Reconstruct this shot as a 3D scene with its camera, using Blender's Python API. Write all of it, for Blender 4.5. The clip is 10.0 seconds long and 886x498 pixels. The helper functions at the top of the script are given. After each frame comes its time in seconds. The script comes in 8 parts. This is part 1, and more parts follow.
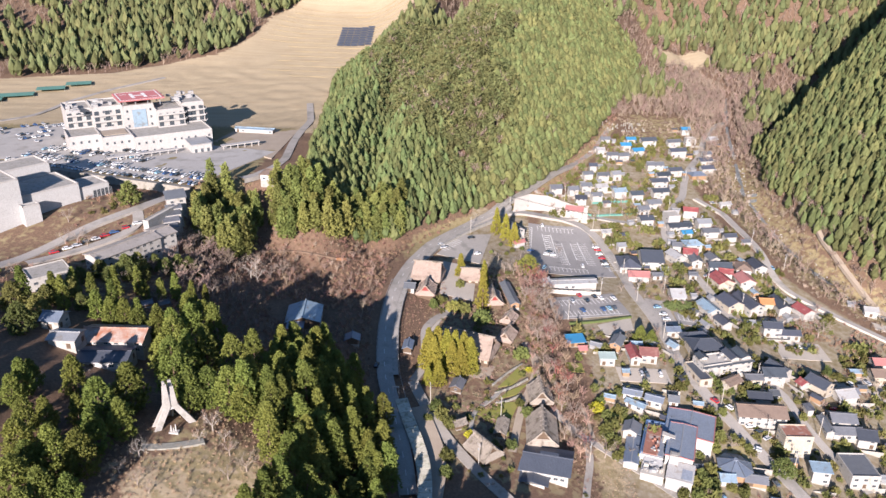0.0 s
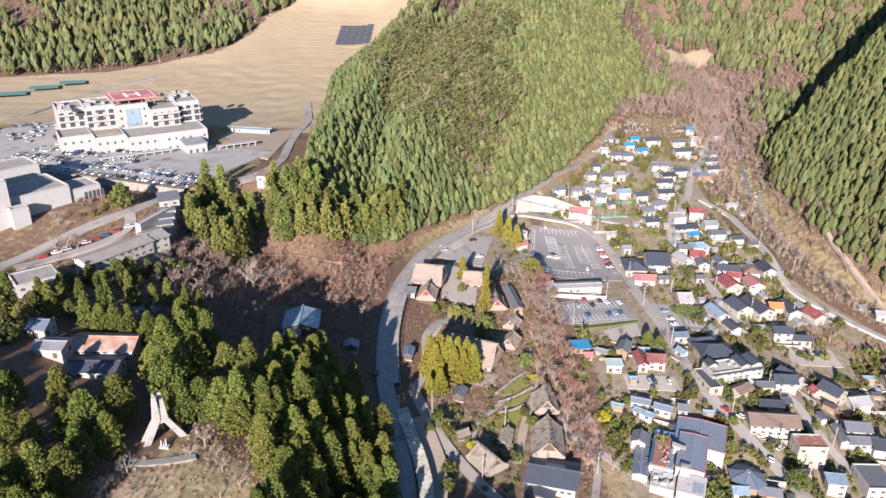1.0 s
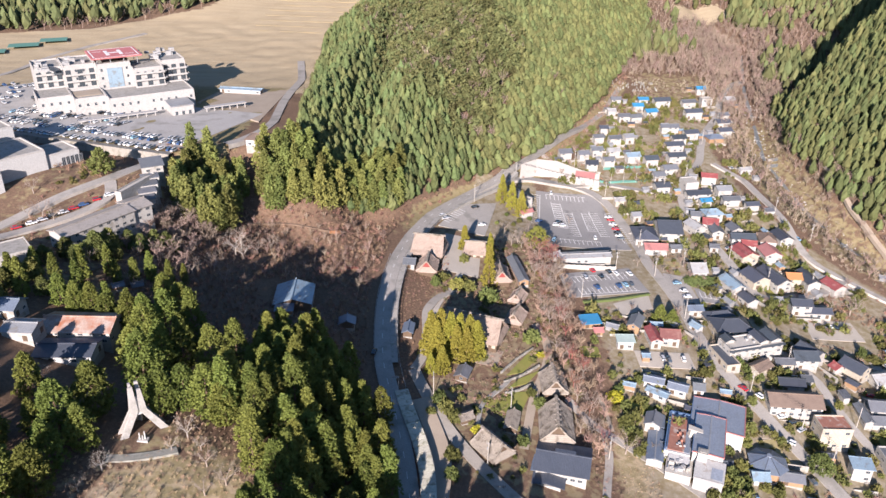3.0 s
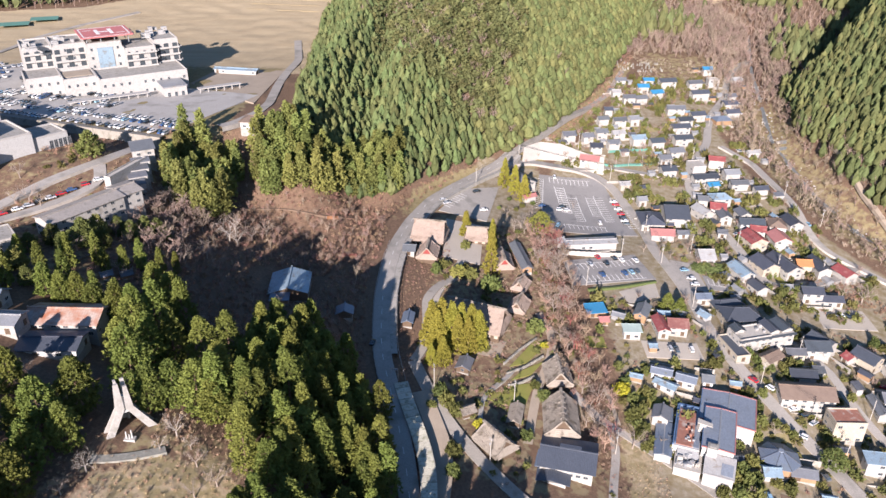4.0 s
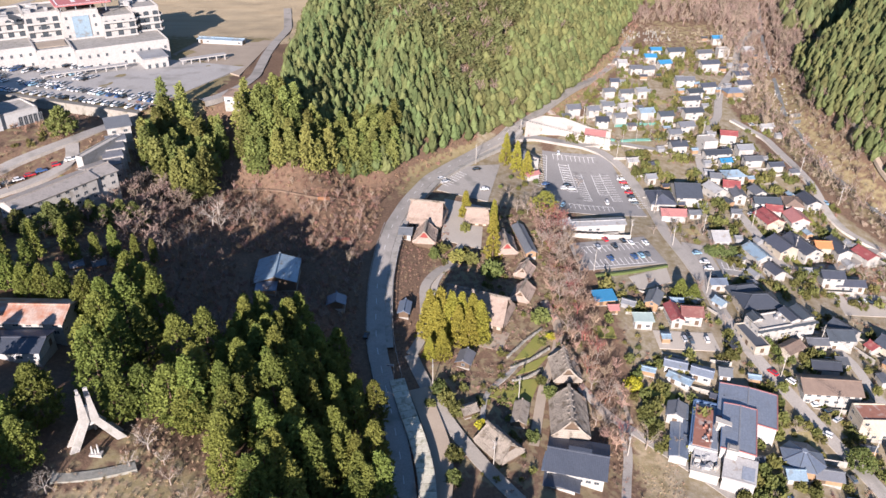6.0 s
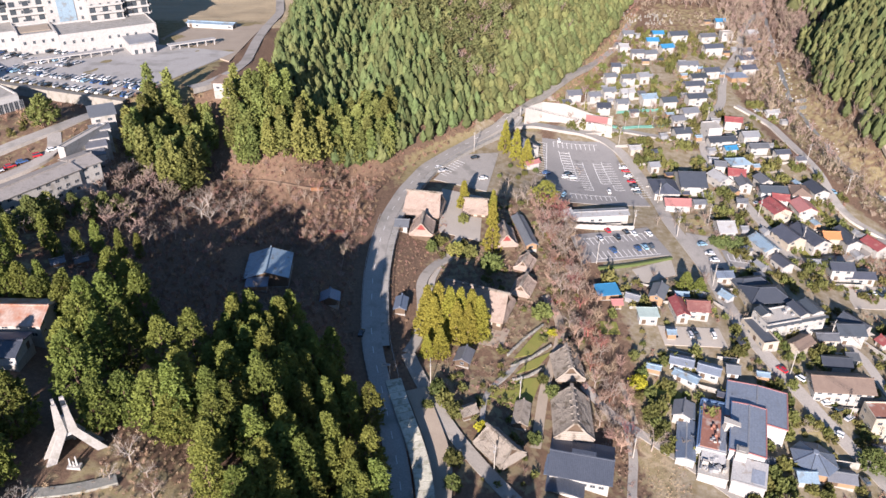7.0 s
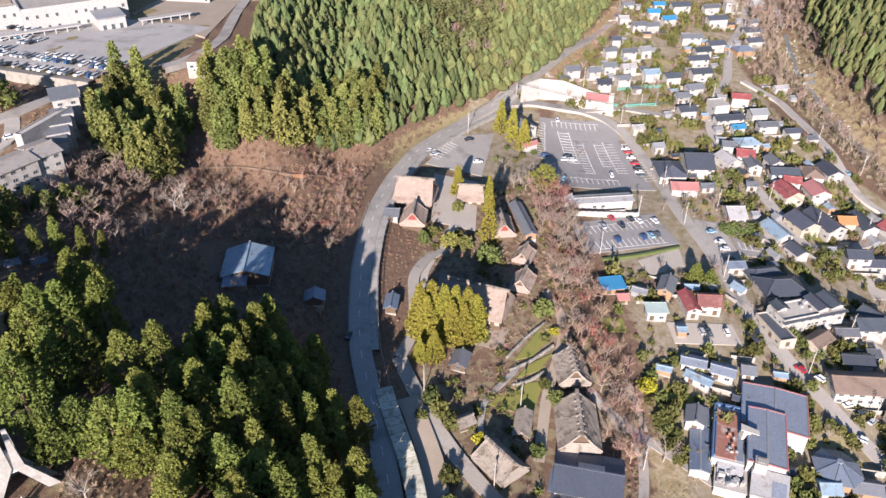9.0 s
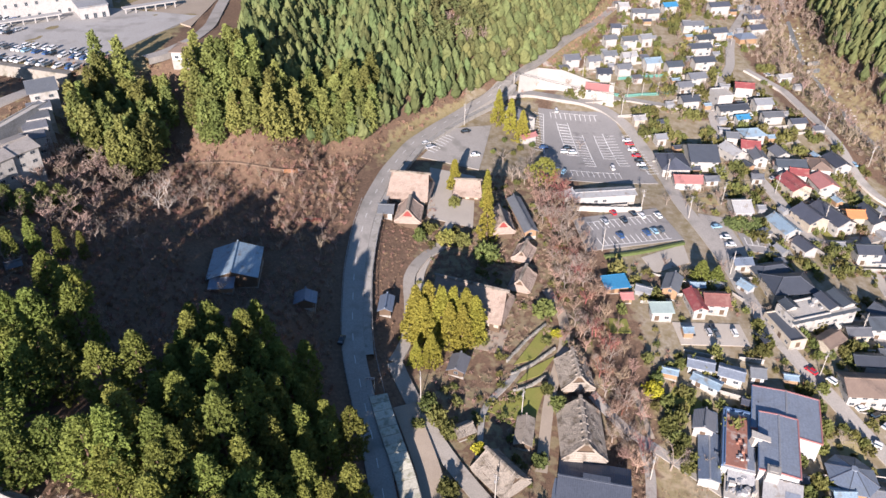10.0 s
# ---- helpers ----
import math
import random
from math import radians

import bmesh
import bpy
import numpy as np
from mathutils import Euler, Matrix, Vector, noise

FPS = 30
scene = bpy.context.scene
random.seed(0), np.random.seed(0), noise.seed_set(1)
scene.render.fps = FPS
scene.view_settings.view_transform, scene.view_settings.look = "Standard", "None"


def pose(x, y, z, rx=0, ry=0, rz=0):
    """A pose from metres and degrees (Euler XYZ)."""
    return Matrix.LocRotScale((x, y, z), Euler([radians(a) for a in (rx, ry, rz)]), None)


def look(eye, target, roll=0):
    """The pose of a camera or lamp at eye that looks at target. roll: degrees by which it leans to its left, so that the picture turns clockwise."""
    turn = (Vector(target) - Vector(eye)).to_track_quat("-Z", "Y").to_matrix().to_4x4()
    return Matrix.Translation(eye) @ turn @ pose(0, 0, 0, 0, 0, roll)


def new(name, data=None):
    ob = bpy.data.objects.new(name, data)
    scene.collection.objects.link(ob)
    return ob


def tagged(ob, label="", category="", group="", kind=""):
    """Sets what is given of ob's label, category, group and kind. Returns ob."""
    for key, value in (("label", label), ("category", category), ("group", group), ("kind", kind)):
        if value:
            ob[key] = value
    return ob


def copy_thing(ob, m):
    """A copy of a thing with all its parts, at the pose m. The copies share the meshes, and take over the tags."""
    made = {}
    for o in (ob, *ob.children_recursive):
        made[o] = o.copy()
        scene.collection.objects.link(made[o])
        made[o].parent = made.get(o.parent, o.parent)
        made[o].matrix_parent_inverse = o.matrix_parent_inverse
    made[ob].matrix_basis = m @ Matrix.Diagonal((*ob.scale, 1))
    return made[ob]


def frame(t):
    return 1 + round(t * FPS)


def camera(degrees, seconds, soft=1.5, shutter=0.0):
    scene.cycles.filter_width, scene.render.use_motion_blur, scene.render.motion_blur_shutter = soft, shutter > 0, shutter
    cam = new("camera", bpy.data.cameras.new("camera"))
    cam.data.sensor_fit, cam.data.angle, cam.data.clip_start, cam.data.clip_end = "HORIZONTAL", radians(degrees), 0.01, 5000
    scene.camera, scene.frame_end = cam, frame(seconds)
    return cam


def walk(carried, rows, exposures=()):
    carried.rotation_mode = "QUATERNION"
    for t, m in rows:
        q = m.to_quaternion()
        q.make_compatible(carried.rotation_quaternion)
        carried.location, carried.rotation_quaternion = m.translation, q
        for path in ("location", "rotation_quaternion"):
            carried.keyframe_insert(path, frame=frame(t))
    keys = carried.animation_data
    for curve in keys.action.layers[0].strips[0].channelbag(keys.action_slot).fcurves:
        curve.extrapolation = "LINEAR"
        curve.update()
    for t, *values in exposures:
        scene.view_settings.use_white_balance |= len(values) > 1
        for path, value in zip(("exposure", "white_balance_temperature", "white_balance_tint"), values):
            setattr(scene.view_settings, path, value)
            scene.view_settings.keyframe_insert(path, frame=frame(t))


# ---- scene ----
cam = camera(60, 10.0)
walk(cam, [
    (0, pose(-2.53, 0.00, 193.19, 66.182, -0.750, -0.000)),
    (0.5, pose(-3.09, 5.49, 191.87, 66.155, -0.756, 0.000)),
    (1, pose(-3.60, 10.97, 190.49, 66.139, -0.731, -0.076)),
    (1.5, pose(-4.02, 16.41, 189.03, 66.065, -0.768, -0.121)),
    (2, pose(-4.44, 21.81, 187.71, 65.147, -0.742, -0.160)),
    (2.5, pose(-4.82, 27.28, 186.49, 64.103, -0.732, -0.218)),
    (3, pose(-5.05, 32.79, 185.16, 63.204, -0.739, -0.237)),
    (4.5, pose(-5.36, 49.23, 180.77, 61.239, -0.756, -0.214)),
    (5, pose(-5.49, 54.65, 179.37, 60.703, -0.753, -0.280)),
    (5.5, pose(-5.64, 60.11, 177.99, 60.184, -0.717, -0.394)),
    (7, pose(-5.93, 76.90, 174.05, 58.461, -0.716, -0.765)),
    (7.5, pose(-5.95, 82.43, 172.89, 57.867, -0.667, -0.970)),
    (8, pose(-5.92, 87.93, 171.71, 57.322, -0.660, -1.139)),
    (8.5, pose(-5.94, 93.45, 170.40, 56.857, -0.679, -1.299)),
    (9, pose(-6.04, 99.08, 168.89, 56.433, -0.681, -1.506)),
    (9.5, pose(-6.17, 104.75, 167.29, 56.002, -0.679, -1.743)),
    (10, pose(-6.28, 110.40, 165.66, 55.560, -0.667, -1.974)),
])

# ---- light ----
SUN_EL, SUN_AZ = radians(19.5), radians(13)
world = bpy.data.worlds.new("sky")
scene.world = world
world.use_nodes = True
wn = world.node_tree.nodes
sky = wn.new("ShaderNodeTexSky")
sky.sky_type, sky.sun_disc = 'NISHITA', False
sky.sun_elevation, sky.sun_rotation = SUN_EL, radians(180) + SUN_AZ
sky.air_density, sky.dust_density, sky.ozone_density = 1.1, 0.4, 6.5
world.node_tree.links.new(sky.outputs[0], wn["Background"].inputs[0])
wn["Background"].inputs[1].default_value = 0.068
sun = new("sun", bpy.data.lights.new("sun", "SUN"))
sun.data.energy, sun.data.angle, sun.data.color = 5.0, radians(0.6), (1.0, 0.87, 0.835)
sun.matrix_world = look((-math.sin(SUN_AZ) * math.cos(SUN_EL), -math.cos(SUN_AZ) * math.cos(SUN_EL), math.sin(SUN_EL)), (0, 0, 0))
scene.view_settings.exposure = 1.37

# ---- materials ----
def surface(name, col, col2=None, rough=0.8, metal=0.0, big=0.3, small=4.0, bump_h=0.02, per_object=0.0, ribs=0.0, rib_axis=0, rib_h=0.04, stain=None, stain_amount=0.0, stain_scale=0.4, tint="", spec=0.4, leaf=0.0):
    """A procedural surface: two colours mixed by noise at two scales (per metre), stains, ribs along an axis, fine relief."""
    m = bpy.data.materials.new(name)
    m.use_nodes = True
    nt = m.node_tree
    n, ln = nt.nodes, nt.links.new
    b = n["Principled BSDF"]
    b.inputs["Roughness"].default_value, b.inputs["Metallic"].default_value = rough, metal
    b.inputs["Specular IOR Level"].default_value = spec
    col2 = col2 or tuple(c * 0.72 for c in col)
    co = n.new("ShaderNodeTexCoord")
    geo = n.new("ShaderNodeNewGeometry")
    def noise_at(scale, detail=4.0):
        t = n.new("ShaderNodeTexNoise")
        t.inputs["Scale"].default_value, t.inputs["Detail"].default_value = scale, detail
        ln(geo.outputs["Position"], t.inputs["Vector"])
        return t.outputs["Fac"]
    def ramp(fac, lo, hi):
        r = n.new("ShaderNodeMapRange")
        r.inputs["From Min"].default_value, r.inputs["From Max"].default_value = lo, hi
        ln(fac, r.inputs["Value"])
        return r.outputs["Result"]
    def mix(fac, a, c, kind="MIX"):
        x = n.new("ShaderNodeMix")
        x.data_type, x.blend_type = "RGBA", kind
        if isinstance(fac, float):
            x.inputs["Factor"].default_value = fac
        else:
            ln(fac, x.inputs["Factor"])
        for v, s in ((a, x.inputs["A"]), (c, x.inputs["B"])):
            if isinstance(v, tuple):
                s.default_value = (*v, 1)
            else:
                ln(v, s)
        return x.outputs["Result"]
    c = mix(ramp(noise_at(big), 0.36, 0.64), col, col2)
    fine = noise_at(small, 6.0)
    c = mix(0.55, c, mix(ramp(fine, 0.3, 0.7), tuple(v * 0.72 for v in col), tuple(min(1, v * 1.22) for v in col)))
    if stain:
        c = mix(ramp(noise_at(stain_scale, 5.0), 0.62 - 0.25 * stain_amount, 0.7), c, stain)
    if per_object or tint:
        if tint:
            at = n.new("ShaderNodeAttribute")
            at.attribute_name = tint
            r = at.outputs["Fac"]
        else:
            r = n.new("ShaderNodeObjectInfo").outputs["Random"]
        hs = n.new("ShaderNodeHueSaturation")
        mr = n.new("ShaderNodeMapRange")
        mr.inputs["To Min"].default_value, mr.inputs["To Max"].default_value = 1 - (per_object or 0.3), 1 + (per_object or 0.3)
        ln(r, mr.inputs["Value"])
        ln(mr.outputs["Result"], hs.inputs["Value"])
        mh = n.new("ShaderNodeMapRange")
        k = n.new("ShaderNodeMath")
        k.operation, k.inputs[1].default_value = "MULTIPLY", 7.31
        fr = n.new("ShaderNodeMath")
        fr.operation = "FRACT"
        ln(r, k.inputs[0]), ln(k.outputs[0], fr.inputs[0]), ln(fr.outputs[0], mh.inputs["Value"])
        mh.inputs["To Min"].default_value, mh.inputs["To Max"].default_value = 0.5 - 0.12 * (per_object or 0.3), 0.5 + 0.06 * (per_object or 0.3)
        ln(mh.outputs["Result"], hs.inputs["Hue"])
        ln(c, hs.inputs["Color"])
        c = hs.outputs["Color"]
    ln(c, b.inputs["Base Color"])
    hgt = fine
    if ribs:
        sp = n.new("ShaderNodeSeparateXYZ")
        ln(co.outputs["Object"], sp.inputs[0])
        w = n.new("ShaderNodeMath")
        w.operation, w.inputs[1].default_value = "MULTIPLY", 6.2832 / ribs
        s = n.new("ShaderNodeMath")
        s.operation = "SINE"
        ln(sp.outputs[rib_axis], w.inputs[0]), ln(w.outputs[0], s.inputs[0])
        bp2 = n.new("ShaderNodeBump")
        bp2.inputs["Distance"].default_value, bp2.inputs["Strength"].default_value = rib_h, 1.0
        ln(s.outputs[0], bp2.inputs["Height"])
    bp = n.new("ShaderNodeBump")
    bp.inputs["Distance"].default_value, bp.inputs["Strength"].default_value = bump_h * 3, 0.7
    ln(hgt, bp.inputs["Height"])
    if ribs:
        ln(bp2.outputs[0], bp.inputs["Normal"])
    ln(bp.outputs[0], b.inputs["Normal"])
    if leaf:
        tr = n.new("ShaderNodeBsdfTranslucent")
        ms = n.new("ShaderNodeMixShader")
        ms.inputs[0].default_value = leaf
        ln(c, tr.inputs["Color"])
        ln(b.outputs[0], ms.inputs[1]), ln(tr.outputs[0], ms.inputs[2])
        ln(ms.outputs[0], n["Material Output"].inputs["Surface"])
    return m


def glass(name, col=(0.03, 0.05, 0.07)):
    m = bpy.data.materials.new(name)
    m.use_nodes = True
    b = m.node_tree.nodes["Principled BSDF"]
    b.inputs["Base Color"].default_value = (*col, 1)
    b.inputs["Roughness"].default_value, b.inputs["Specular IOR Level"].default_value = 0.08, 0.8
    return m


M = {}
def mats(**kw):
    for k, args in kw.items():
        M[k] = surface(k, **args)

mats(
    asphalt=dict(col=(0.25, 0.24, 0.232), col2=(0.195, 0.188, 0.182), rough=0.85, big=0.08, small=3, stain=(0.15, 0.145, 0.14), stain_amount=0.15, stain_scale=0.15),
    asphalt_pale=dict(col=(0.315, 0.294, 0.268), col2=(0.25, 0.234, 0.213), rough=0.9, big=0.07, small=2, stain=(0.2, 0.19, 0.17), stain_amount=0.35, stain_scale=0.12),
    road_paint=dict(col=(0.74, 0.74, 0.72), rough=0.7, small=6),
    concrete=dict(col=(0.31, 0.295, 0.27), col2=(0.23, 0.22, 0.2), rough=0.9, big=0.25, small=2.5, stain=(0.2, 0.19, 0.16), stain_amount=0.35, stain_scale=0.5),
    concrete_pale=dict(col=(0.42, 0.395, 0.355), col2=(0.32, 0.3, 0.27), rough=0.9, big=0.12, small=2.0, stain=(0.4, 0.37, 0.32), stain_amount=0.3, stain_scale=0.2),
    slab=dict(col=(0.47, 0.46, 0.38), col2=(0.36, 0.36, 0.28), rough=0.9, big=0.35, small=2.0, stain=(0.22, 0.22, 0.15), stain_amount=0.45, stain_scale=0.6, per_object=0.12),
    gravel=dict(col=(0.38, 0.345, 0.3), col2=(0.29, 0.265, 0.23), rough=0.95, big=0.1, small=5, bump_h=0.04),
    lot_pale=dict(col=(0.37, 0.355, 0.335), col2=(0.3, 0.288, 0.27), rough=0.9, big=0.06, small=2, stain=(0.25, 0.24, 0.22), stain_amount=0.3, stain_scale=0.1),
    lane_tan=dict(col=(0.31, 0.285, 0.25), col2=(0.235, 0.215, 0.185), rough=0.95, big=0.12, small=3, bump_h=0.03, stain=(0.2, 0.175, 0.145), stain_amount=0.4, stain_scale=0.25),
    metal_slate=dict(col=(0.235, 0.268, 0.32), col2=(0.2, 0.228, 0.272), rough=0.45, metal=0.2, big=0.12, small=1.5, ribs=0.9, rib_h=0.012, stain=(0.2, 0.22, 0.25), stain_amount=0.3, stain_scale=0.25),
    dirt_path=dict(col=(0.33, 0.275, 0.215), col2=(0.25, 0.205, 0.16), rough=0.95, big=0.15, small=4),
    stone=dict(col=(0.26, 0.25, 0.22), col2=(0.15, 0.15, 0.13), rough=0.9, big=0.9, small=5, bump_h=0.08, per_object=0.25),
    thatch=dict(col=(0.345, 0.275, 0.23), col2=(0.28, 0.22, 0.185), rough=1.0, big=0.35, small=2.5, bump_h=0.14, ribs=0.35, rib_h=0.05, stain=(0.22, 0.165, 0.13), stain_amount=0.3, stain_scale=0.3, spec=0.1),
    thatch_grey=dict(col=(0.3, 0.265, 0.225), col2=(0.225, 0.195, 0.165), rough=1.0, big=0.4, small=2.5, bump_h=0.14, ribs=0.35, rib_h=0.05, stain=(0.13, 0.11, 0.085), stain_amount=0.35, stain_scale=0.4, spec=0.1),
    dark_wood=dict(col=(0.11, 0.075, 0.05), rough=0.8, big=0.6, small=6, ribs=0.25, rib_h=0.015),
    wood=dict(col=(0.3, 0.19, 0.11), rough=0.8, big=0.6, small=6, ribs=0.25, rib_h=0.015),
    rail_wood=dict(col=(0.36, 0.17, 0.08), col2=(0.28, 0.14, 0.075), rough=0.8, big=0.6, small=6),
    plaster=dict(col=(0.355, 0.345, 0.325), col2=(0.29, 0.28, 0.26), rough=0.85, big=0.3, small=2, stain=(0.24, 0.225, 0.2), stain_amount=0.3, stain_scale=0.35),
    plaster_cream=dict(col=(0.36, 0.32, 0.26), col2=(0.3, 0.265, 0.215), rough=0.85, big=0.3, small=2, stain=(0.42, 0.38, 0.3), stain_amount=0.3, stain_scale=0.35),
    plaster_grey=dict(col=(0.4, 0.4, 0.395), col2=(0.35, 0.35, 0.34), rough=0.85, big=0.3, small=2),
    white_panel=dict(col=(0.36, 0.35, 0.335), col2=(0.325, 0.316, 0.302), rough=0.6, big=0.1, small=1.2),
    tile_dark=dict(col=(0.062, 0.07, 0.09), col2=(0.045, 0.052, 0.068), rough=0.5, big=0.5, small=3, ribs=0.42, rib_h=0.03, per_object=0.25, spec=0.5),
    tile_grey=dict(col=(0.135, 0.143, 0.16), col2=(0.1, 0.107, 0.122), rough=0.5, big=0.5, small=3, ribs=0.42, rib_h=0.03, per_object=0.2),
    tile_brown=dict(col=(0.2, 0.15, 0.12), col2=(0.15, 0.11, 0.09), rough=0.6, big=0.5, small=3, ribs=0.42, rib_h=0.03),
    metal_blue=dict(col=(0.175, 0.212, 0.27), col2=(0.145, 0.178, 0.23), rough=0.42, metal=0.3, big=0.15, small=2, ribs=0.9, rib_h=0.012, stain=(0.17, 0.2, 0.23), stain_amount=0.2, stain_scale=0.3),
    metal_pale_blue=dict(col=(0.26, 0.35, 0.42), col2=(0.21, 0.29, 0.36), rough=0.4, metal=0.2, big=0.2, small=2, ribs=0.9, rib_h=0.012, stain=(0.2, 0.2, 0.19), stain_amount=0.3),
    metal_grey=dict(col=(0.3, 0.31, 0.325), col2=(0.23, 0.24, 0.25), rough=0.45, metal=0.3, big=0.2, small=2, ribs=0.8, rib_h=0.012, stain=(0.26, 0.24, 0.21), stain_amount=0.25),
    metal_white=dict(col=(0.36, 0.36, 0.36), col2=(0.29, 0.29, 0.28), rough=0.45, metal=0.1, big=0.15, small=2, ribs=0.8, rib_h=0.02, stain=(0.25, 0.22, 0.19), stain_amount=0.25),
    metal_beige=dict(col=(0.3, 0.275, 0.25), col2=(0.25, 0.23, 0.21), rough=0.55, big=0.2, small=2, ribs=0.5, rib_h=0.015, stain=(0.2, 0.185, 0.165), stain_amount=0.25),
    metal_red=dict(col=(0.25, 0.07, 0.07), col2=(0.185, 0.055, 0.055), rough=0.5, big=0.3, small=2, ribs=0.9, rib_h=0.012, stain=(0.3, 0.15, 0.13), stain_amount=0.25),
    metal_rose=dict(col=(0.36, 0.16, 0.15), col2=(0.29, 0.14, 0.13), rough=0.55, big=0.3, small=2, ribs=0.9, rib_h=0.012),
    metal_orange=dict(col=(0.45, 0.21, 0.09), rough=0.6, big=0.4, small=3, ribs=0.6, rib_h=0.012),
    metal_mint=dict(col=(0.36, 0.44, 0.41), rough=0.5, big=0.3, small=3, ribs=0.9, rib_h=0.012),
    rust=dict(col=(0.3, 0.14, 0.1), col2=(0.22, 0.1, 0.075), rough=0.85, big=0.3, small=3, stain=(0.42, 0.37, 0.33), stain_amount=0.35, stain_scale=0.35),
    rusty_metal=dict(col=(0.42, 0.36, 0.32), col2=(0.36, 0.2, 0.13), rough=0.6, metal=0.1, big=0.22, small=1.5, ribs=0.8, rib_h=0.012, stain=(0.33, 0.13, 0.07), stain_amount=0.8, stain_scale=0.3),
    rust_red=dict(col=(0.2, 0.085, 0.075), col2=(0.15, 0.07, 0.065), rough=0.6, big=0.3, small=2, ribs=0.5, rib_h=0.012, stain=(0.24, 0.13, 0.11), stain_amount=0.3),
    blue_trim=dict(col=(0.09, 0.15, 0.26), col2=(0.07, 0.12, 0.21), rough=0.5, big=0.3, small=2),
    blue_tarp=dict(col=(0.04, 0.2, 0.36), col2=(0.035, 0.16, 0.3), rough=0.5, big=0.4, small=2),
    green_net=dict(col=(0.1, 0.24, 0.2), col2=(0.08, 0.2, 0.17), rough=0.8, big=0.2, small=2),
    red_paint=dict(col=(0.26, 0.05, 0.045), rough=0.6),
    helipad_red=dict(col=(0.42, 0.15, 0.15), col2=(0.46, 0.15, 0.16), rough=0.8, big=0.2, small=1),
    rubber=dict(col=(0.02, 0.02, 0.02), rough=0.9),
    steel=dict(col=(0.45, 0.46, 0.47), rough=0.45, metal=0.6),
    solar=dict(col=(0.07, 0.08, 0.1), col2=(0.055, 0.065, 0.085), rough=0.3, big=0.5, small=1, spec=0.7),
    bark=dict(col=(0.15, 0.1, 0.07), rough=0.95, big=0.8, small=5, bump_h=0.05),
    twig=dict(col=(0.255, 0.2, 0.155), col2=(0.18, 0.14, 0.11), rough=0.95, big=0.1, small=2, tint="tint"),
    twig_grey=dict(col=(0.3, 0.25, 0.21), col2=(0.21, 0.17, 0.14), rough=0.95, big=0.3, small=3),
    bramble=dict(col=(0.285, 0.19, 0.125), col2=(0.19, 0.125, 0.085), rough=0.95, big=0.06, small=1.5, tint="tint"),
    conifer=dict(leaf=0.15, col=(0.135, 0.155, 0.06), col2=(0.105, 0.128, 0.05), rough=0.85, big=0.02, small=1.3, tint="tint", spec=0.2),
    far_fir=dict(leaf=0.15, col=(0.125, 0.14, 0.06), col2=(0.085, 0.105, 0.05), rough=0.9, big=0.02, small=1.0, tint="tint", spec=0.1),
    conifer_dark=dict(leaf=0.15, col=(0.115, 0.145, 0.056), col2=(0.085, 0.112, 0.047), rough=0.85, big=0.03, small=1.3, tint="tint", spec=0.2),
    fir_edge=dict(leaf=0.2, col=(0.175, 0.2, 0.058), col2=(0.115, 0.145, 0.048), rough=0.85, big=0.03, small=1.3, tint="tint", spec=0.2),
    mountain=dict(leaf=0.12, col=(0.11, 0.128, 0.05), col2=(0.078, 0.098, 0.042), rough=0.85, big=0.03, small=1.3, tint="tint", spec=0.2),
    greenery=dict(leaf=0.25, col=(0.15, 0.155, 0.05), col2=(0.1, 0.118, 0.042), rough=0.85, big=0.06, small=2.0, tint="tint", spec=0.2),
    pine=dict(leaf=0.2, col=(0.135, 0.148, 0.06), col2=(0.1, 0.113, 0.05), rough=0.9, big=0.03, small=1.3, tint="tint", spec=0.2),
    cedar=dict(leaf=0.2, col=(0.15, 0.178, 0.041), col2=(0.085, 0.11, 0.03), rough=0.85, big=0.35, small=2.5, per_object=0.25, spec=0.2),
    cedar_gold=dict(leaf=0.25, col=(0.27, 0.25, 0.045), col2=(0.2, 0.2, 0.04), rough=0.85, big=0.35, small=2.5, per_object=0.12, spec=0.2),
    shrub=dict(leaf=0.25, col=(0.14, 0.16, 0.05), col2=(0.095, 0.12, 0.042), rough=0.85, big=0.4, small=2.5, per_object=0.35, spec=0.2),
    shrub_yellow=dict(col=(0.33, 0.31, 0.03), col2=(0.24, 0.24, 0.03), rough=0.85, big=0.4, small=2.5, spec=0.2),
    red_leaf=dict(col=(0.27, 0.1, 0.08), col2=(0.22, 0.11, 0.085), rough=0.9, big=0.4, small=2.5, per_object=0.25, spec=0.2),
    moss=dict(col=(0.17, 0.18, 0.04), col2=(0.23, 0.19, 0.06), rough=0.95, big=0.2, small=3, bump_h=0.05),
    hedge=dict(col=(0.1, 0.13, 0.04), col2=(0.075, 0.1, 0.033), rough=0.9, big=0.6, small=3, bump_h=0.1),
    dry_grass=dict(col=(0.4, 0.31, 0.2), col2=(0.32, 0.23, 0.14), rough=0.95, big=0.15, small=3, tint="tint", spec=0.1),
    twig_pale=dict(col=(0.37, 0.33, 0.29), col2=(0.32, 0.28, 0.24), rough=0.95, big=0.3, small=3),
    monument_white=dict(col=(0.37, 0.355, 0.335), col2=(0.29, 0.28, 0.26), rough=0.8, big=0.3, small=2, stain=(0.25, 0.24, 0.21), stain_amount=0.4),
    twig_rust=dict(col=(0.295, 0.215, 0.155), col2=(0.215, 0.148, 0.105), rough=0.95, big=0.1, small=2, tint="tint"),
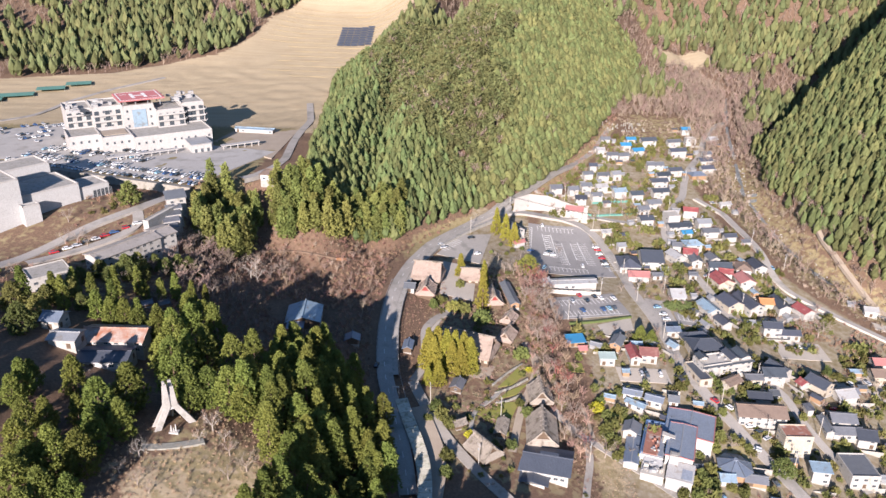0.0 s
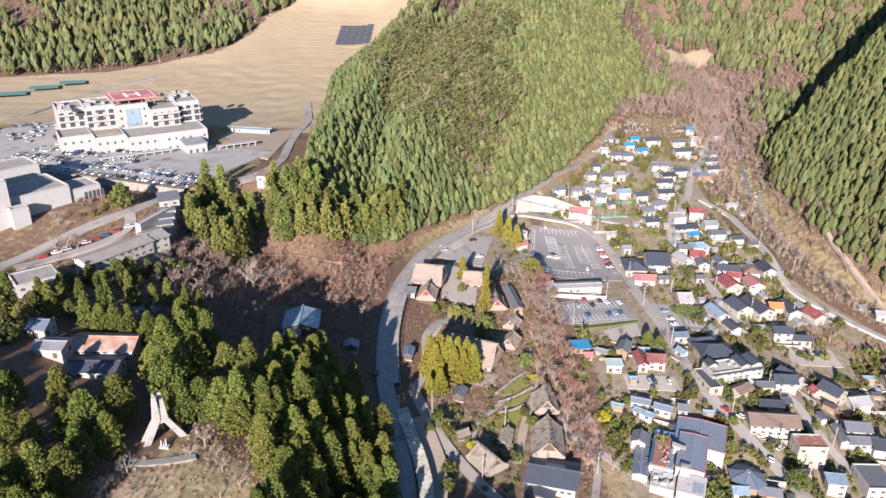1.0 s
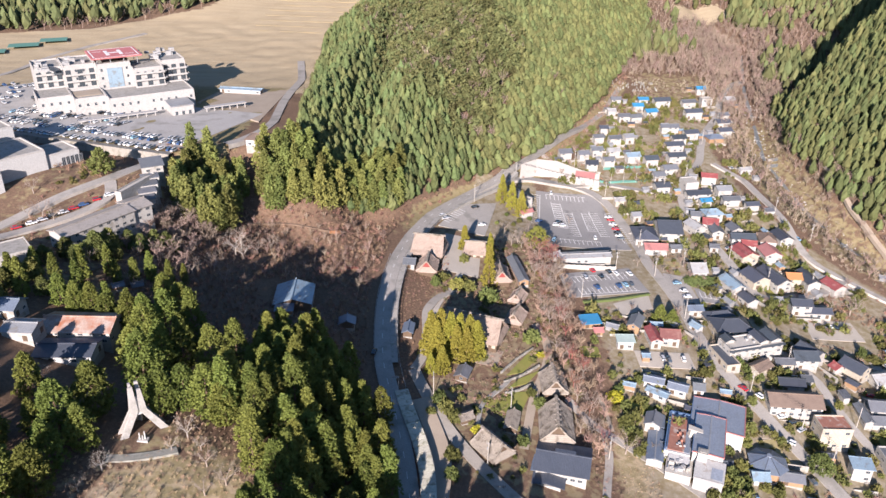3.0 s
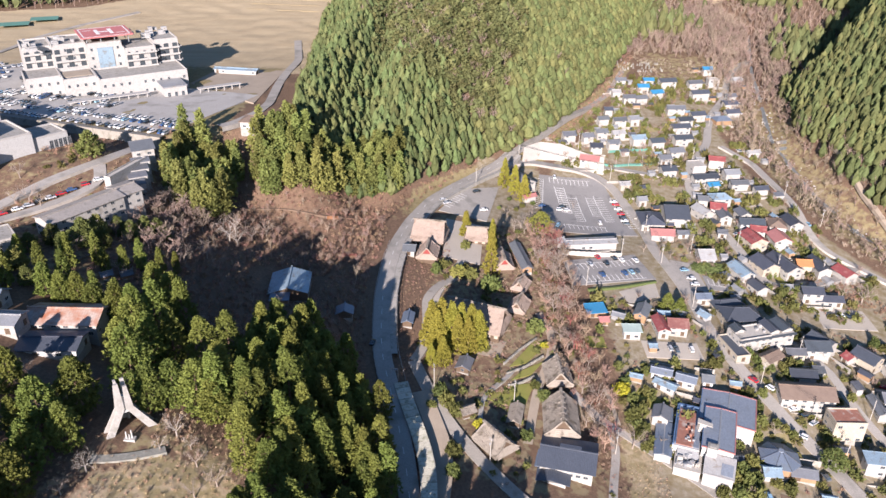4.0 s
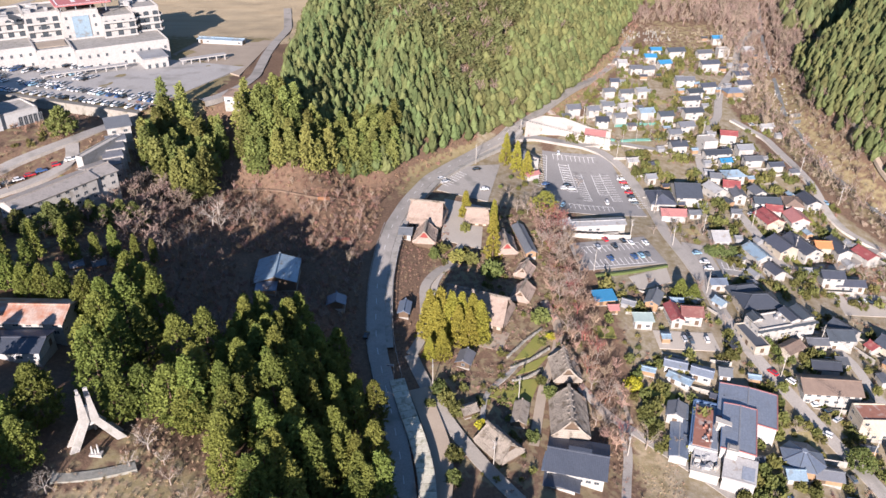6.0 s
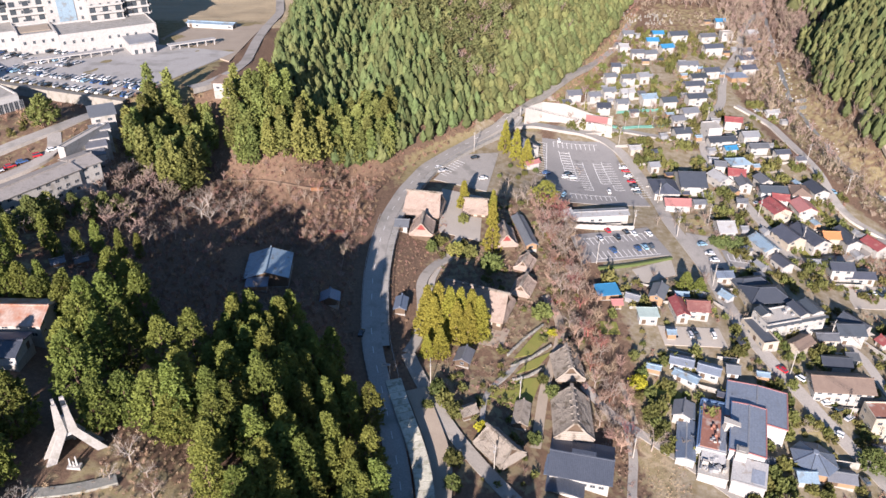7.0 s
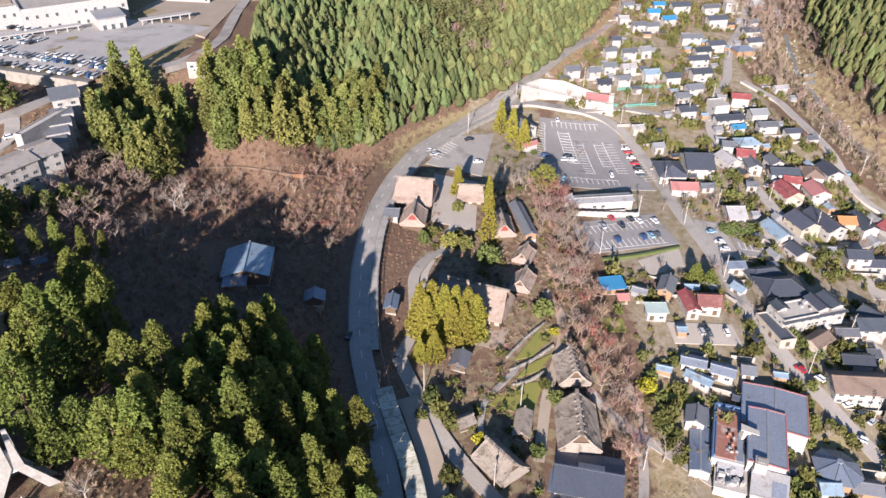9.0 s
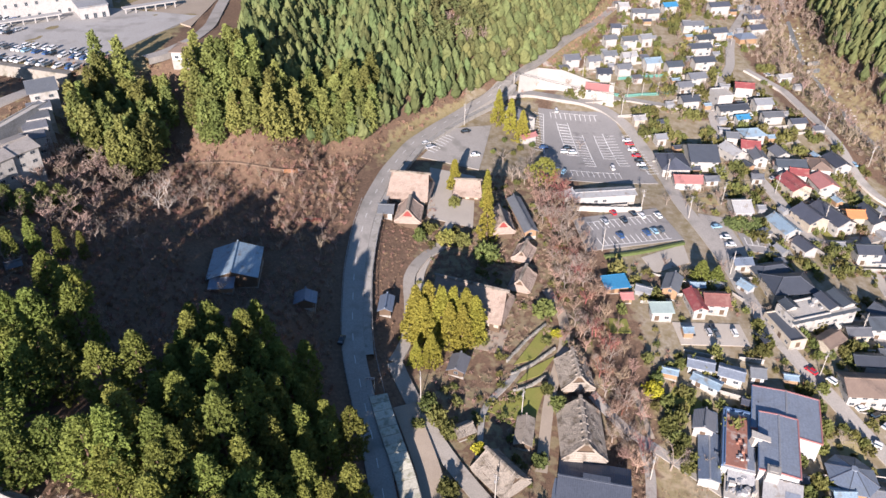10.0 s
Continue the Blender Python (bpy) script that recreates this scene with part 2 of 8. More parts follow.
    wall_stone=dict(col=(0.25, 0.23, 0.2), col2=(0.19, 0.175, 0.15), rough=0.9, big=0.2, small=2, stain=(0.14, 0.13, 0.1), stain_amount=0.4),
    plot_soil=dict(col=(0.17, 0.12, 0.085), col2=(0.12, 0.085, 0.06), rough=0.95, big=0.3, small=4, bump_h=0.06),
    plot_grass=dict(col=(0.3, 0.25, 0.13), col2=(0.21, 0.19, 0.08), rough=0.95, big=0.3, small=4, bump_h=0.05),
    brush_tan=dict(col=(0.3, 0.25, 0.18), col2=(0.21, 0.175, 0.12), rough=0.95, big=0.06, small=1.5, tint="tint"),
    rapids=dict(col=(0.17, 0.18, 0.18), col2=(0.03, 0.04, 0.04), rough=0.4, big=0.9, small=1.2),
    riverstone=dict(col=(0.34, 0.33, 0.31), col2=(0.24, 0.235, 0.22), rough=0.9, big=0.4, small=3, tint="tint"),
)
for nm, cc in (("car_white", (0.75, 0.75, 0.74)), ("car_silver", (0.42, 0.43, 0.45)), ("car_black", (0.015, 0.016, 0.02)), ("car_blue", (0.04, 0.09, 0.22)), ("car_red", (0.42, 0.02, 0.03)), ("car_paleblue", (0.25, 0.42, 0.55)), ("car_grey", (0.12, 0.125, 0.13))):
    M[nm] = surface(nm, cc, tuple(v * 0.95 for v in cc), rough=0.25, spec=0.6, bump_h=0.0)
M["glass"] = glass("glass")
M["window_dark"] = glass("window_dark", (0.05, 0.06, 0.07))


def ground_material():
    """Ground cover: leaf litter, dry fields, dry grass, yards, mixed by the cover painted on the sheet and by noise."""
    m = bpy.data.materials.new("ground_cover")
    m.use_nodes = True
    nt = m.node_tree
    n, ln = nt.nodes, nt.links.new
    b = n["Principled BSDF"]
    b.inputs["Roughness"].default_value, b.inputs["Specular IOR Level"].default_value = 0.95, 0.1
    geo = n.new("ShaderNodeNewGeometry")
    def nz(scale, detail=5.0, stretch=None):
        t = n.new("ShaderNodeTexNoise")
        t.inputs["Scale"].default_value, t.inputs["Detail"].default_value = scale, detail
        v = geo.outputs["Position"]
        if stretch:
            mp = n.new("ShaderNodeMapping")
            mp.inputs["Scale"].default_value = stretch
            mp.inputs["Rotation"].default_value = (0, 0, -0.25)
            ln(v, mp.inputs["Vector"])
            v = mp.outputs[0]
        ln(v, t.inputs["Vector"])
        r = n.new("ShaderNodeMapRange")
        r.inputs["From Min"].default_value, r.inputs["From Max"].default_value = 0.32, 0.68
        ln(t.outputs["Fac"], r.inputs["Value"])
        return r.outputs["Result"]
    def mix(f, a, c):
        x = n.new("ShaderNodeMix")
        x.data_type = "RGBA"
        if isinstance(f, float):
            x.inputs["Factor"].default_value = f
        else:
            ln(f, x.inputs["Factor"])
        for v, s in ((a, x.inputs["A"]), (c, x.inputs["B"])):
            if isinstance(v, tuple):
                s.default_value = (*v, 1)
            else:
                ln(v, s)
        return x.outputs["Result"]
    grain, mid, wide, spots = nz(3.2, 8), nz(0.3, 8), nz(0.05, 6), nz(1.0, 7)
    litter = mix(grain, mix(mid, (0.2, 0.13, 0.088), (0.26, 0.17, 0.115)), (0.14, 0.095, 0.068))
    rows = nz(0.3, 4, (0.08, 1.0, 1.0))
    field = mix(grain, mix(rows, mix(wide, (0.37, 0.31, 0.205), (0.31, 0.25, 0.16)), (0.43, 0.365, 0.25)), (0.33, 0.26, 0.175))
    grass = mix(grain, mix(mid, (0.255, 0.2, 0.105), (0.165, 0.145, 0.06)), (0.32, 0.255, 0.15))
    yard = mix(grain, mix(mid, mix(wide, (0.3, 0.26, 0.2), (0.23, 0.2, 0.11)), mix(wide, (0.22, 0.15, 0.09), (0.15, 0.145, 0.055))), (0.24, 0.195, 0.135))
    litter = mix(spots, litter, (0.12, 0.082, 0.058))
    grass = mix(spots, grass, mix(mid, (0.13, 0.115, 0.05), (0.27, 0.225, 0.14)))
    yard = mix(spots, yard, mix(mid, (0.34, 0.305, 0.25), (0.17, 0.135, 0.075)))
    at = n.new("ShaderNodeVertexColor")
    at.layer_name = "cover"
    sp = n.new("ShaderNodeSeparateColor")
    ln(at.outputs["Color"], sp.inputs[0])
    def edge(ch):
        a = n.new("ShaderNodeMath")
        a.operation = "ADD"
        s = n.new("ShaderNodeMath")
        s.operation, s.inputs[1].default_value = "MULTIPLY_ADD", 0.5
        s.inputs[2].default_value = -0.25
        ln(mid, s.inputs[0])
        ln(sp.outputs[ch], a.inputs[0]), ln(s.outputs[0], a.inputs[1])
        r = n.new("ShaderNodeMapRange")
        r.inputs["From Min"].default_value, r.inputs["From Max"].default_value = 0.38, 0.62
        ln(a.outputs[0], r.inputs["Value"])
        return r.outputs["Result"]
    c = mix(edge(0), litter, field)
    c = mix(edge(1), c, grass)
    c = mix(edge(2), c, yard)
    ln(c, b.inputs["Base Color"])
    bp = n.new("ShaderNodeBump")
    bp.inputs["Distance"].default_value, bp.inputs["Strength"].default_value = 0.12, 0.5
    ln(grain, bp.inputs["Height"])
    ln(bp.outputs[0], b.inputs["Normal"])
    return m


M["ground"] = ground_material()

# ---- lie of the land ----
def ss(a, b, v):
    u = np.clip((np.asarray(v, float) - a) / (b - a), 0, 1)
    return u * u * (3 - 2 * u)


def bump(x, y, cx, cy, sx, sy, amp):
    return amp * np.exp(-((x - cx) / sx) ** 2 - ((y - cy) / sy) ** 2)


FOOT_X = [-140, -100, -62, -29, -2, 48, 90, 144, 194, 270, 400]
FOOT_Y = [318, 332, 346, 356, 392, 440, 500, 600, 715, 900, 1300]
RIVER_Y = [200, 300, 340, 375, 400, 433, 512, 576, 677, 800]
RIVER_X = [420, 318, 280, 259, 252, 247, 252, 272, 303, 350]


def spur(x, y):
    """The steep wooded spur beyond the river; its back falls away to the north."""
    side = x - np.interp(y, RIVER_Y, RIVER_X) - 11
    back = -0.57 * (x - 256) + 0.825 * (y - 545)
    top = 0.7 * np.minimum(np.maximum(0, side), 420) + 8 * ss(0, 16, side)
    return np.maximum(0.12 * np.maximum(0, side - 60), top - 1.4 * np.maximum(0, back))


def lie(x, y):
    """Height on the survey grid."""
    x, y = np.asarray(x, float), np.asarray(y, float)
    # the village valley: falls to the east and the south
    vx, vy = np.clip(x, -60, 330) / 100, np.clip(y, 120, 700) / 100 - 3
    z = 19.46 - 9.97 * vx + 12.62 * vy - 0.94 * vx ** 2 + 2.95 * vx * vy - 0.32 * vy ** 2
    z = z + bump(x, y, 80, 395, 50, 50, -7) + bump(x, y, 130, 255, 45, 35, 4) + bump(x, y, 55, 205, 35, 30, -3)
    z = z + bump(x, y, -30, 288, 20, 60, 3.5) + bump(x, y, 208, 400, 25, 40, 4)
    # river bed
    river = np.interp(y, RIVER_Y, RIVER_X)
    z = z - 6 * np.exp(-((x - river) / 11) ** 2) + 2.0 * ss(14, 30, x - river)
    # western shelf and gully
    west = 26.5 + 0.36 * np.maximum(0, -62 - x) - 4 * ss(225, 190, y) * ss(-75, -45, x)
    west = np.minimum(west, 52 + 0.03 * np.maximum(0, -62 - x))
    m = ss(-33, -50, x)
    z = z * (1 - m) + west * m
    z = z + bump(x, y, -60, 170, 38, 45, 13) * ss(-10, -40, x) + bump(x, y, -195, 150, 45, 60, 16)
    z = z + 13 * ss(262, 330, y) * ss(-118, -150, x)
    # hospital plateau behind its retaining wall, and the fields that climb behind it
    edge = 338 - 0.36 * (x + 139)
    wide = 4 + 44 * ss(-142, -105, x)
    plateau = 73.5 + 0.045 * np.clip(y - 390, -60, 170)
    up = np.maximum(0, y - 560)
    plateau = plateau + 0.09 * up + 0.00021 * np.minimum(up, 700) ** 2
    m = ss(0, 1, (y - edge) / wide) * ss(-40, -88, x - 0.12 * np.maximum(0, y - 400))
    z = z * (1 - m) + plateau * m
    # far end of the valley
    z = z + (0.16 * np.maximum(0, y - 700) + 0.0002 * np.maximum(0, y - 700) ** 2) * ss(-120, 20, x) * ss(2200, 1400, y)
    # wooded hill in the middle
    foot = 0.8 * (y - np.interp(x, FOOT_X, FOOT_Y))
    left = x + 88 + 0.1 * (y - 400) - 0.36 * np.maximum(0, y - 680)
    d = np.minimum(foot, left)
    d = d - 8 * np.exp(-((foot - left) / 25) ** 2)
    rise = 0.62 * np.maximum(0, d)
    rise = np.where(rise > 90, 90 + 60 * (1 - np.exp(-(rise - 90) / 60)), rise)
    z = z + rise * ss(1500, 900, y)
    # wooded mountain beyond the river
    z = z + spur(x, y)
    # far ranges
    z = z + 0.42 * np.maximum(0, y - 1050) * ss(4000, 1400, y) + 0.25 * np.maximum(0, -x - 480) + 0.1 * np.maximum(0, y - 760) * ss(-180, -330, x)
    return z


# The plan is drawn on a survey grid whose lines draw together towards the north; these turn it into metres.
def plan(x, y):
    w = 1 + 0.000575 * np.asarray(y, float)
    return 1.1616 * np.asarray(x, float) / w, 1.3746 * np.asarray(y, float) / w


def survey(x, y):
    v = np.asarray(y, float) / (1.3746 - 0.000575 * np.asarray(y, float))
    return np.asarray(x, float) * (1 + 0.000575 * v) / 1.1616, v


def rise(x, y, z):
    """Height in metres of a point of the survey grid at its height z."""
    return (1.1866 * z - 0.06059 * np.asarray(y, float) + 1.448) / (1 + 0.000575 * np.asarray(y, float))


def height(x, y):
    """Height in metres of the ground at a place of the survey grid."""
    return rise(x, y, lie(x, y))


def ground(x, y):
    """Height of the ground at a place in metres."""
    return height(*survey(x, y))


def ground_z(x, y):
    return float(ground(x, y))


def lay(x, y, rot=0.0, w=1.0, d=1.0):
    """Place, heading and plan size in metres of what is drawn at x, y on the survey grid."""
    c, s = math.cos(radians(rot)), math.sin(radians(rot))
    X, Y = plan(x, y)
    ux, uy = (b - a for a, b in zip(plan(x - c / 2, y - s / 2), plan(x + c / 2, y + s / 2)))
    vx, vy = (b - a for a, b in zip(plan(x + s / 2, y - c / 2), plan(x - s / 2, y + c / 2)))
    k = math.hypot(ux, uy)
    return float(X), float(Y), math.degrees(math.atan2(uy, ux)), w * k, d * abs(ux * vy - uy * vx) / k


def put(x, y, up=0.0, rot=0.0):
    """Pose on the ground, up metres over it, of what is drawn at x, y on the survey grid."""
    X, Y, r, _, _ = lay(x, y, rot)
    return pose(X, Y, ground_z(X, Y) + up, 0, 0, r)


def spot(x, y, up=0.0):
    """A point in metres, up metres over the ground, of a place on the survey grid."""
    X, Y = plan(x, y)
    return float(X), float(Y), float(height(x, y)) + up


# ---- builders ----
class Mesh:
    """Gathers boxes, prisms, tubes and blades into one mesh."""
    def __init__(self):
        self.v, self.f = [], []

    def add(self, verts, faces, m=None):
        k = len(self.v)
        self.v += [tuple(m @ Vector(p)) for p in verts] if m is not None else [tuple(p) for p in verts]
        self.f += [tuple(i + k for i in q) for q in faces]
        return self

    def box(self, x, y, z, w, d, h, rz=0.0, taper=1.0):
        """A box whose bottom centre is x, y, z."""
        c, s = math.cos(radians(rz)), math.sin(radians(rz))
        pts = []
        for zz, k in ((0, 1.0), (h, taper)):
            for a, b in ((-1, -1), (1, -1), (1, 1), (-1, 1)):
                u, w2 = a * w / 2 * k, b * d / 2 * k
                pts.append((x + u * c - w2 * s, y + u * s + w2 * c, z + zz))
        return self.add(pts, [(3, 2, 1, 0), (4, 5, 6, 7), (0, 1, 5, 4), (1, 2, 6, 5), (2, 3, 7, 6), (3, 0, 4, 7)])

    def tube(self, a, b, r0, r1, n=5):
        a, b = Vector(a), Vector(b)
        q = (b - a).to_track_quat("Z", "Y").to_matrix()
        pts = [tuple((a if i < n else b) + q @ Vector(((r0 if i < n else r1) * math.cos(6.2832 * i / n), (r0 if i < n else r1) * math.sin(6.2832 * i / n), 0))) for i in range(2 * n)]
        return self.add(pts, [(i, (i + 1) % n, n + (i + 1) % n, n + i) for i in range(n)] + [tuple(range(n, 2 * n)), tuple(range(n - 1, -1, -1))])

    def prism(self, outline, z0, z1):
        n = len(outline)
        return self.add([(x, y, z0) for x, y in outline] + [(x, y, z1) for x, y in outline], [tuple(range(n - 1, -1, -1)), tuple(range(n, 2 * n))] + [(i, (i + 1) % n, n + (i + 1) % n, n + i) for i in range(n)])

    def slab(self, quad, t):
        """A sheet with thickness t under a quad or triangle of 3D points."""
        n = len(quad)
        return self.add(list(quad) + [(x, y, z - t) for x, y, z in quad], [tuple(range(n)), tuple(range(2 * n - 1, n - 1, -1))] + [(i, n + i, n + (i + 1) % n, (i + 1) % n) for i in range(n)])

    def data(self, name, material=None, smooth=False):
        me = bpy.data.meshes.new(name)
        me.from_pydata(self.v, [], self.f)
        if material is not None:
            me.materials.append(material)
        if smooth:
            me.shade_smooth()
        me.update()
        return me


def part(name, mesh, material=None, parent=None, label="", m=None, smooth=False):
    """One mesh object under a thing or a part."""
    me = mesh.data(name, material, smooth) if isinstance(mesh, Mesh) else mesh
    ob = new(name, me)
    if parent is not None:
        ob.parent = parent
    if m is not None:
        ob.matrix_basis = m
    if label:
        ob["label"] = label
    return ob


def thing(name, m, label, category, group="", kind=""):
    ob = new(name)
    ob.empty_display_size = 0.5
    ob.matrix_basis = m
    return tagged(ob, label, category, group, kind)


SHARED = {}
def shared(key, make):
    if key not in SHARED:
        SHARED[key] = make()
    return SHARED[key]


def big_mesh(name, verts, faces, material, tint=None):
    """A large mesh from arrays; faces is an n x 3 or n x 4 array."""
    me = bpy.data.meshes.new(name)
    verts, faces = np.asarray(verts, np.float32), np.asarray(faces, np.int32)
    k = faces.shape[1]
    me.vertices.add(len(verts))
    me.vertices.foreach_set("co", verts.ravel())
    me.loops.add(faces.size)
    me.loops.foreach_set("vertex_index", faces.ravel())
    me.polygons.add(len(faces))
    me.polygons.foreach_set("loop_start", np.arange(0, faces.size, k, dtype=np.int32))
    me.materials.append(material)
    if tint is not None:
        at = me.attributes.new("tint", "FLOAT", "POINT")
        at.data.foreach_set("value", np.asarray(tint, np.float32))
    me.update(calc_edges=True)
    me.validate()
    me.shade_flat()
    return me


def scatter(name, templates, places, material, rng):
    """Joins many copies of small templates; places: x, y, z, size, height factor."""
    vs, fs, ts, k = [], [], [], 0
    for x, y, z, s, hf in places:
        v, f = templates[rng.integers(len(templates))]
        a = rng.uniform(0, 6.2832)
        c, si = math.cos(a), math.sin(a)
        w = np.empty_like(v)
        w[:, 0] = x + s * (v[:, 0] * c - v[:, 1] * si)
        w[:, 1] = y + s * (v[:, 0] * si + v[:, 1] * c)
        w[:, 2] = z + s * hf * v[:, 2]
        vs.append(w), fs.append(f + k), ts.append(np.full(len(v), rng.uniform()))
        k += len(v)
    return big_mesh(name, np.concatenate(vs), np.concatenate(fs), material, np.concatenate(ts))


def ribbon(line, half, lift=0.0, step=3.0, offset=0.0):
    """Points along a way on the ground: left edge, right edge, both lists of 3D points; z follows the ground smoothly."""
    pts = np.array(line, float)
    if pts.shape[1] > 2:
        pts[:, 2] = rise(pts[:, 0], pts[:, 1], pts[:, 2])
    pts[:, 0], pts[:, 1] = plan(pts[:, 0], pts[:, 1])
    seg = np.linalg.norm(np.diff(pts[:, :2], axis=0), axis=1)
    s = np.concatenate([[0], np.cumsum(seg)])
    u = np.linspace(0, s[-1], max(2, int(s[-1] / step)))
    xy = np.stack([np.interp(u, s, pts[:, 0]), np.interp(u, s, pts[:, 1])], 1)
    for _ in range(3):
        xy[1:-1] = 0.25 * xy[:-2] + 0.5 * xy[1:-1] + 0.25 * xy[2:]
    d = np.gradient(xy, axis=0)
    d /= np.linalg.norm(d, axis=1)[:, None]
    nrm = np.stack([-d[:, 1], d[:, 0]], 1)
    z = np.maximum.reduce([ground(*(xy + nrm * k).T) for k in (-half, 0, half)])
    if pts.shape[1] > 2:
        z = np.interp(u, s, pts[:, 2])
    for _ in range(6):
        z[1:-1] = 0.25 * z[:-2] + 0.5 * z[1:-1] + 0.25 * z[2:]
    L = np.column_stack([xy + nrm * (offset + half), z + lift])
    R = np.column_stack([xy + nrm * (offset - half), z + lift])
    return L, R


def way(name, line, half, material, label, lift=0.25, skirt=2.5, kind="structure", category="road", offset=0.0):
    L, R = ribbon(line, half, lift, offset=offset)
    n = len(L)
    v = np.concatenate([L, R, L - (0, 0, skirt), R - (0, 0, skirt)])
    f = []
    for i in range(n - 1):
        f += [(i, i + n, i + n + 1, i + 1), (i, i + 1, i + 1 + 2 * n, i + 2 * n), (i + n, i + 3 * n, i + 1 + 3 * n, i + n + 1)]
    ob = new(name, big_mesh(name, v, f, material))
    return tagged(ob, label, category, "", kind)

# ---- ground ----
def axis(lo, hi, step, far_lo, far_hi):
    a = list(np.arange(lo, hi + 0.1, step))
    s = step
    while a[-1] < far_hi:
        s *= 1.12
        a.append(a[-1] + s)
    s = step
    while a[0] > far_lo:
        s *= 1.12
        a.insert(0, a[0] - s)
    return np.array(a)


def hill_foot(x, y):
    return 0.8 * (y - np.interp(x, FOOT_X, FOOT_Y))


def hill_left(x, y):
    return x + 88 + 0.1 * (y - 400) - 0.36 * np.maximum(0, y - 680)


def field_left(y):
    return np.interp(y, [600, 687, 702, 718, 760, 805, 891, 960, 1060], [-600, -467, -416, -362, -317, -266, -246, -245, -215])


def cover(x, y):
    """Shares of dry field, dry grass and trodden yard at a place."""
    foot, left = hill_foot(x, y), hill_left(x, y)
    plateau = ss(0, 6, y - (338 - 0.36 * (x + 139))) * ss(-60, -95, x)
    field = ss(470, 500, y) * ss(6, -8, left) * ss(-14, 6, x - field_left(y)) * ss(1300, 1200, y)
    field = np.maximum(field, ss(1.2, 0.9, ((x - 350) / 40) ** 2 + ((y - 940) / 32) ** 2))
    field = np.maximum(field, bump(x, y, -66, 138, 24, 22, 1.2))
    field = np.maximum(field, ss(58, 62, x) * ss(78, 72, x) * ss(222, 212, y) * 0.8)
    grass = ss(-26, -10, foot) * ss(8, 0, foot) * ss(-40, -5, x) * ss(700, 640, y)
    grass = np.maximum(grass, 0.6 * bump(x, y, -66, 150, 30, 26, 1.0))
    grass = np.maximum(grass, plateau * ss(-110, -120, x) * ss(520, 490, y) * 0.8)
    grass = np.maximum(grass, 0.38 * ss(-98, -125, x) * ss(205, 230, y) * ss(345, 335, y) * ss(-270, -240, x))
    river = np.interp(y, RIVER_Y, RIVER_X)
    grass = np.maximum(grass, 0.56 * ss(-40, -24, x - river) * ss(26, 10, x - river) * ss(640, 560, y))
    grass = np.maximum(grass, ss(52, 62, x) * ss(84, 74, x) * ss(245, 225, y) * 0.5)
    grass = np.maximum(grass, ss(560, 590, y) * ss(720, 690, y) * ss(185, 200, x) * ss(290, 270, x) * 0.5)
    village = ss(60, 78, x) * ss(-38, -50, x - river) * ss(150, 180, y) * ss(600, 560, y) * ss(-22, -30, foot)
    park = ss(-12, -4, x) * ss(62, 50, x) * ss(175, 190, y) * ss(400, 380, y)
    court = ss(16, 22, x) * ss(64, 58, x) * ss(346, 352, y) * ss(434, 428, y) * 0.8
    yard = np.maximum.reduce([village, park * 0.42, court])
    grass = np.maximum(grass, 0.46 * park)
    return np.clip(field, 0, 1), np.clip(grass, 0, 1), np.clip(yard, 0, 1)


gx, gy = axis(-330, 330, 3.0, -4000, 4000), axis(110, 720, 3.0, -450, 6500)
GX, GY = np.meshgrid(gx, gy, indexing="ij")
gz = height(GX, GY)
rng = np.random.default_rng(4)
rough = np.array([[noise.noise((x * 0.06, y * 0.06, 0)) for y in gy] for x in gx])
gz = gz + rough * (0.12 + 0.5 * (1 - np.maximum(cover(GX, GY)[2], ss(-40, -25, GX) * ss(60, 40, GX)))) + rng.normal(0, 0.03, gz.shape)
ny = len(gy)
ii = (np.arange(len(gx) - 1)[:, None] * ny + np.arange(ny - 1)[None]).ravel()
me = big_mesh("ground", np.stack([*plan(GX, GY), gz], -1).reshape(-1, 3), np.stack([ii, ii + ny, ii + ny + 1, ii + 1], 1), M["ground"])
layer = me.color_attributes.new("cover", "FLOAT_COLOR", "POINT")
fl, gr, yd = cover(GX, GY)
layer.data.foreach_set("color", np.stack([fl, gr, yd, np.ones_like(fl)], -1).astype(np.float32).ravel())
me.shade_smooth()
tagged(new("ground", me), "dry winter ground with leaf litter, fields and yards", "ground", "", "structure")

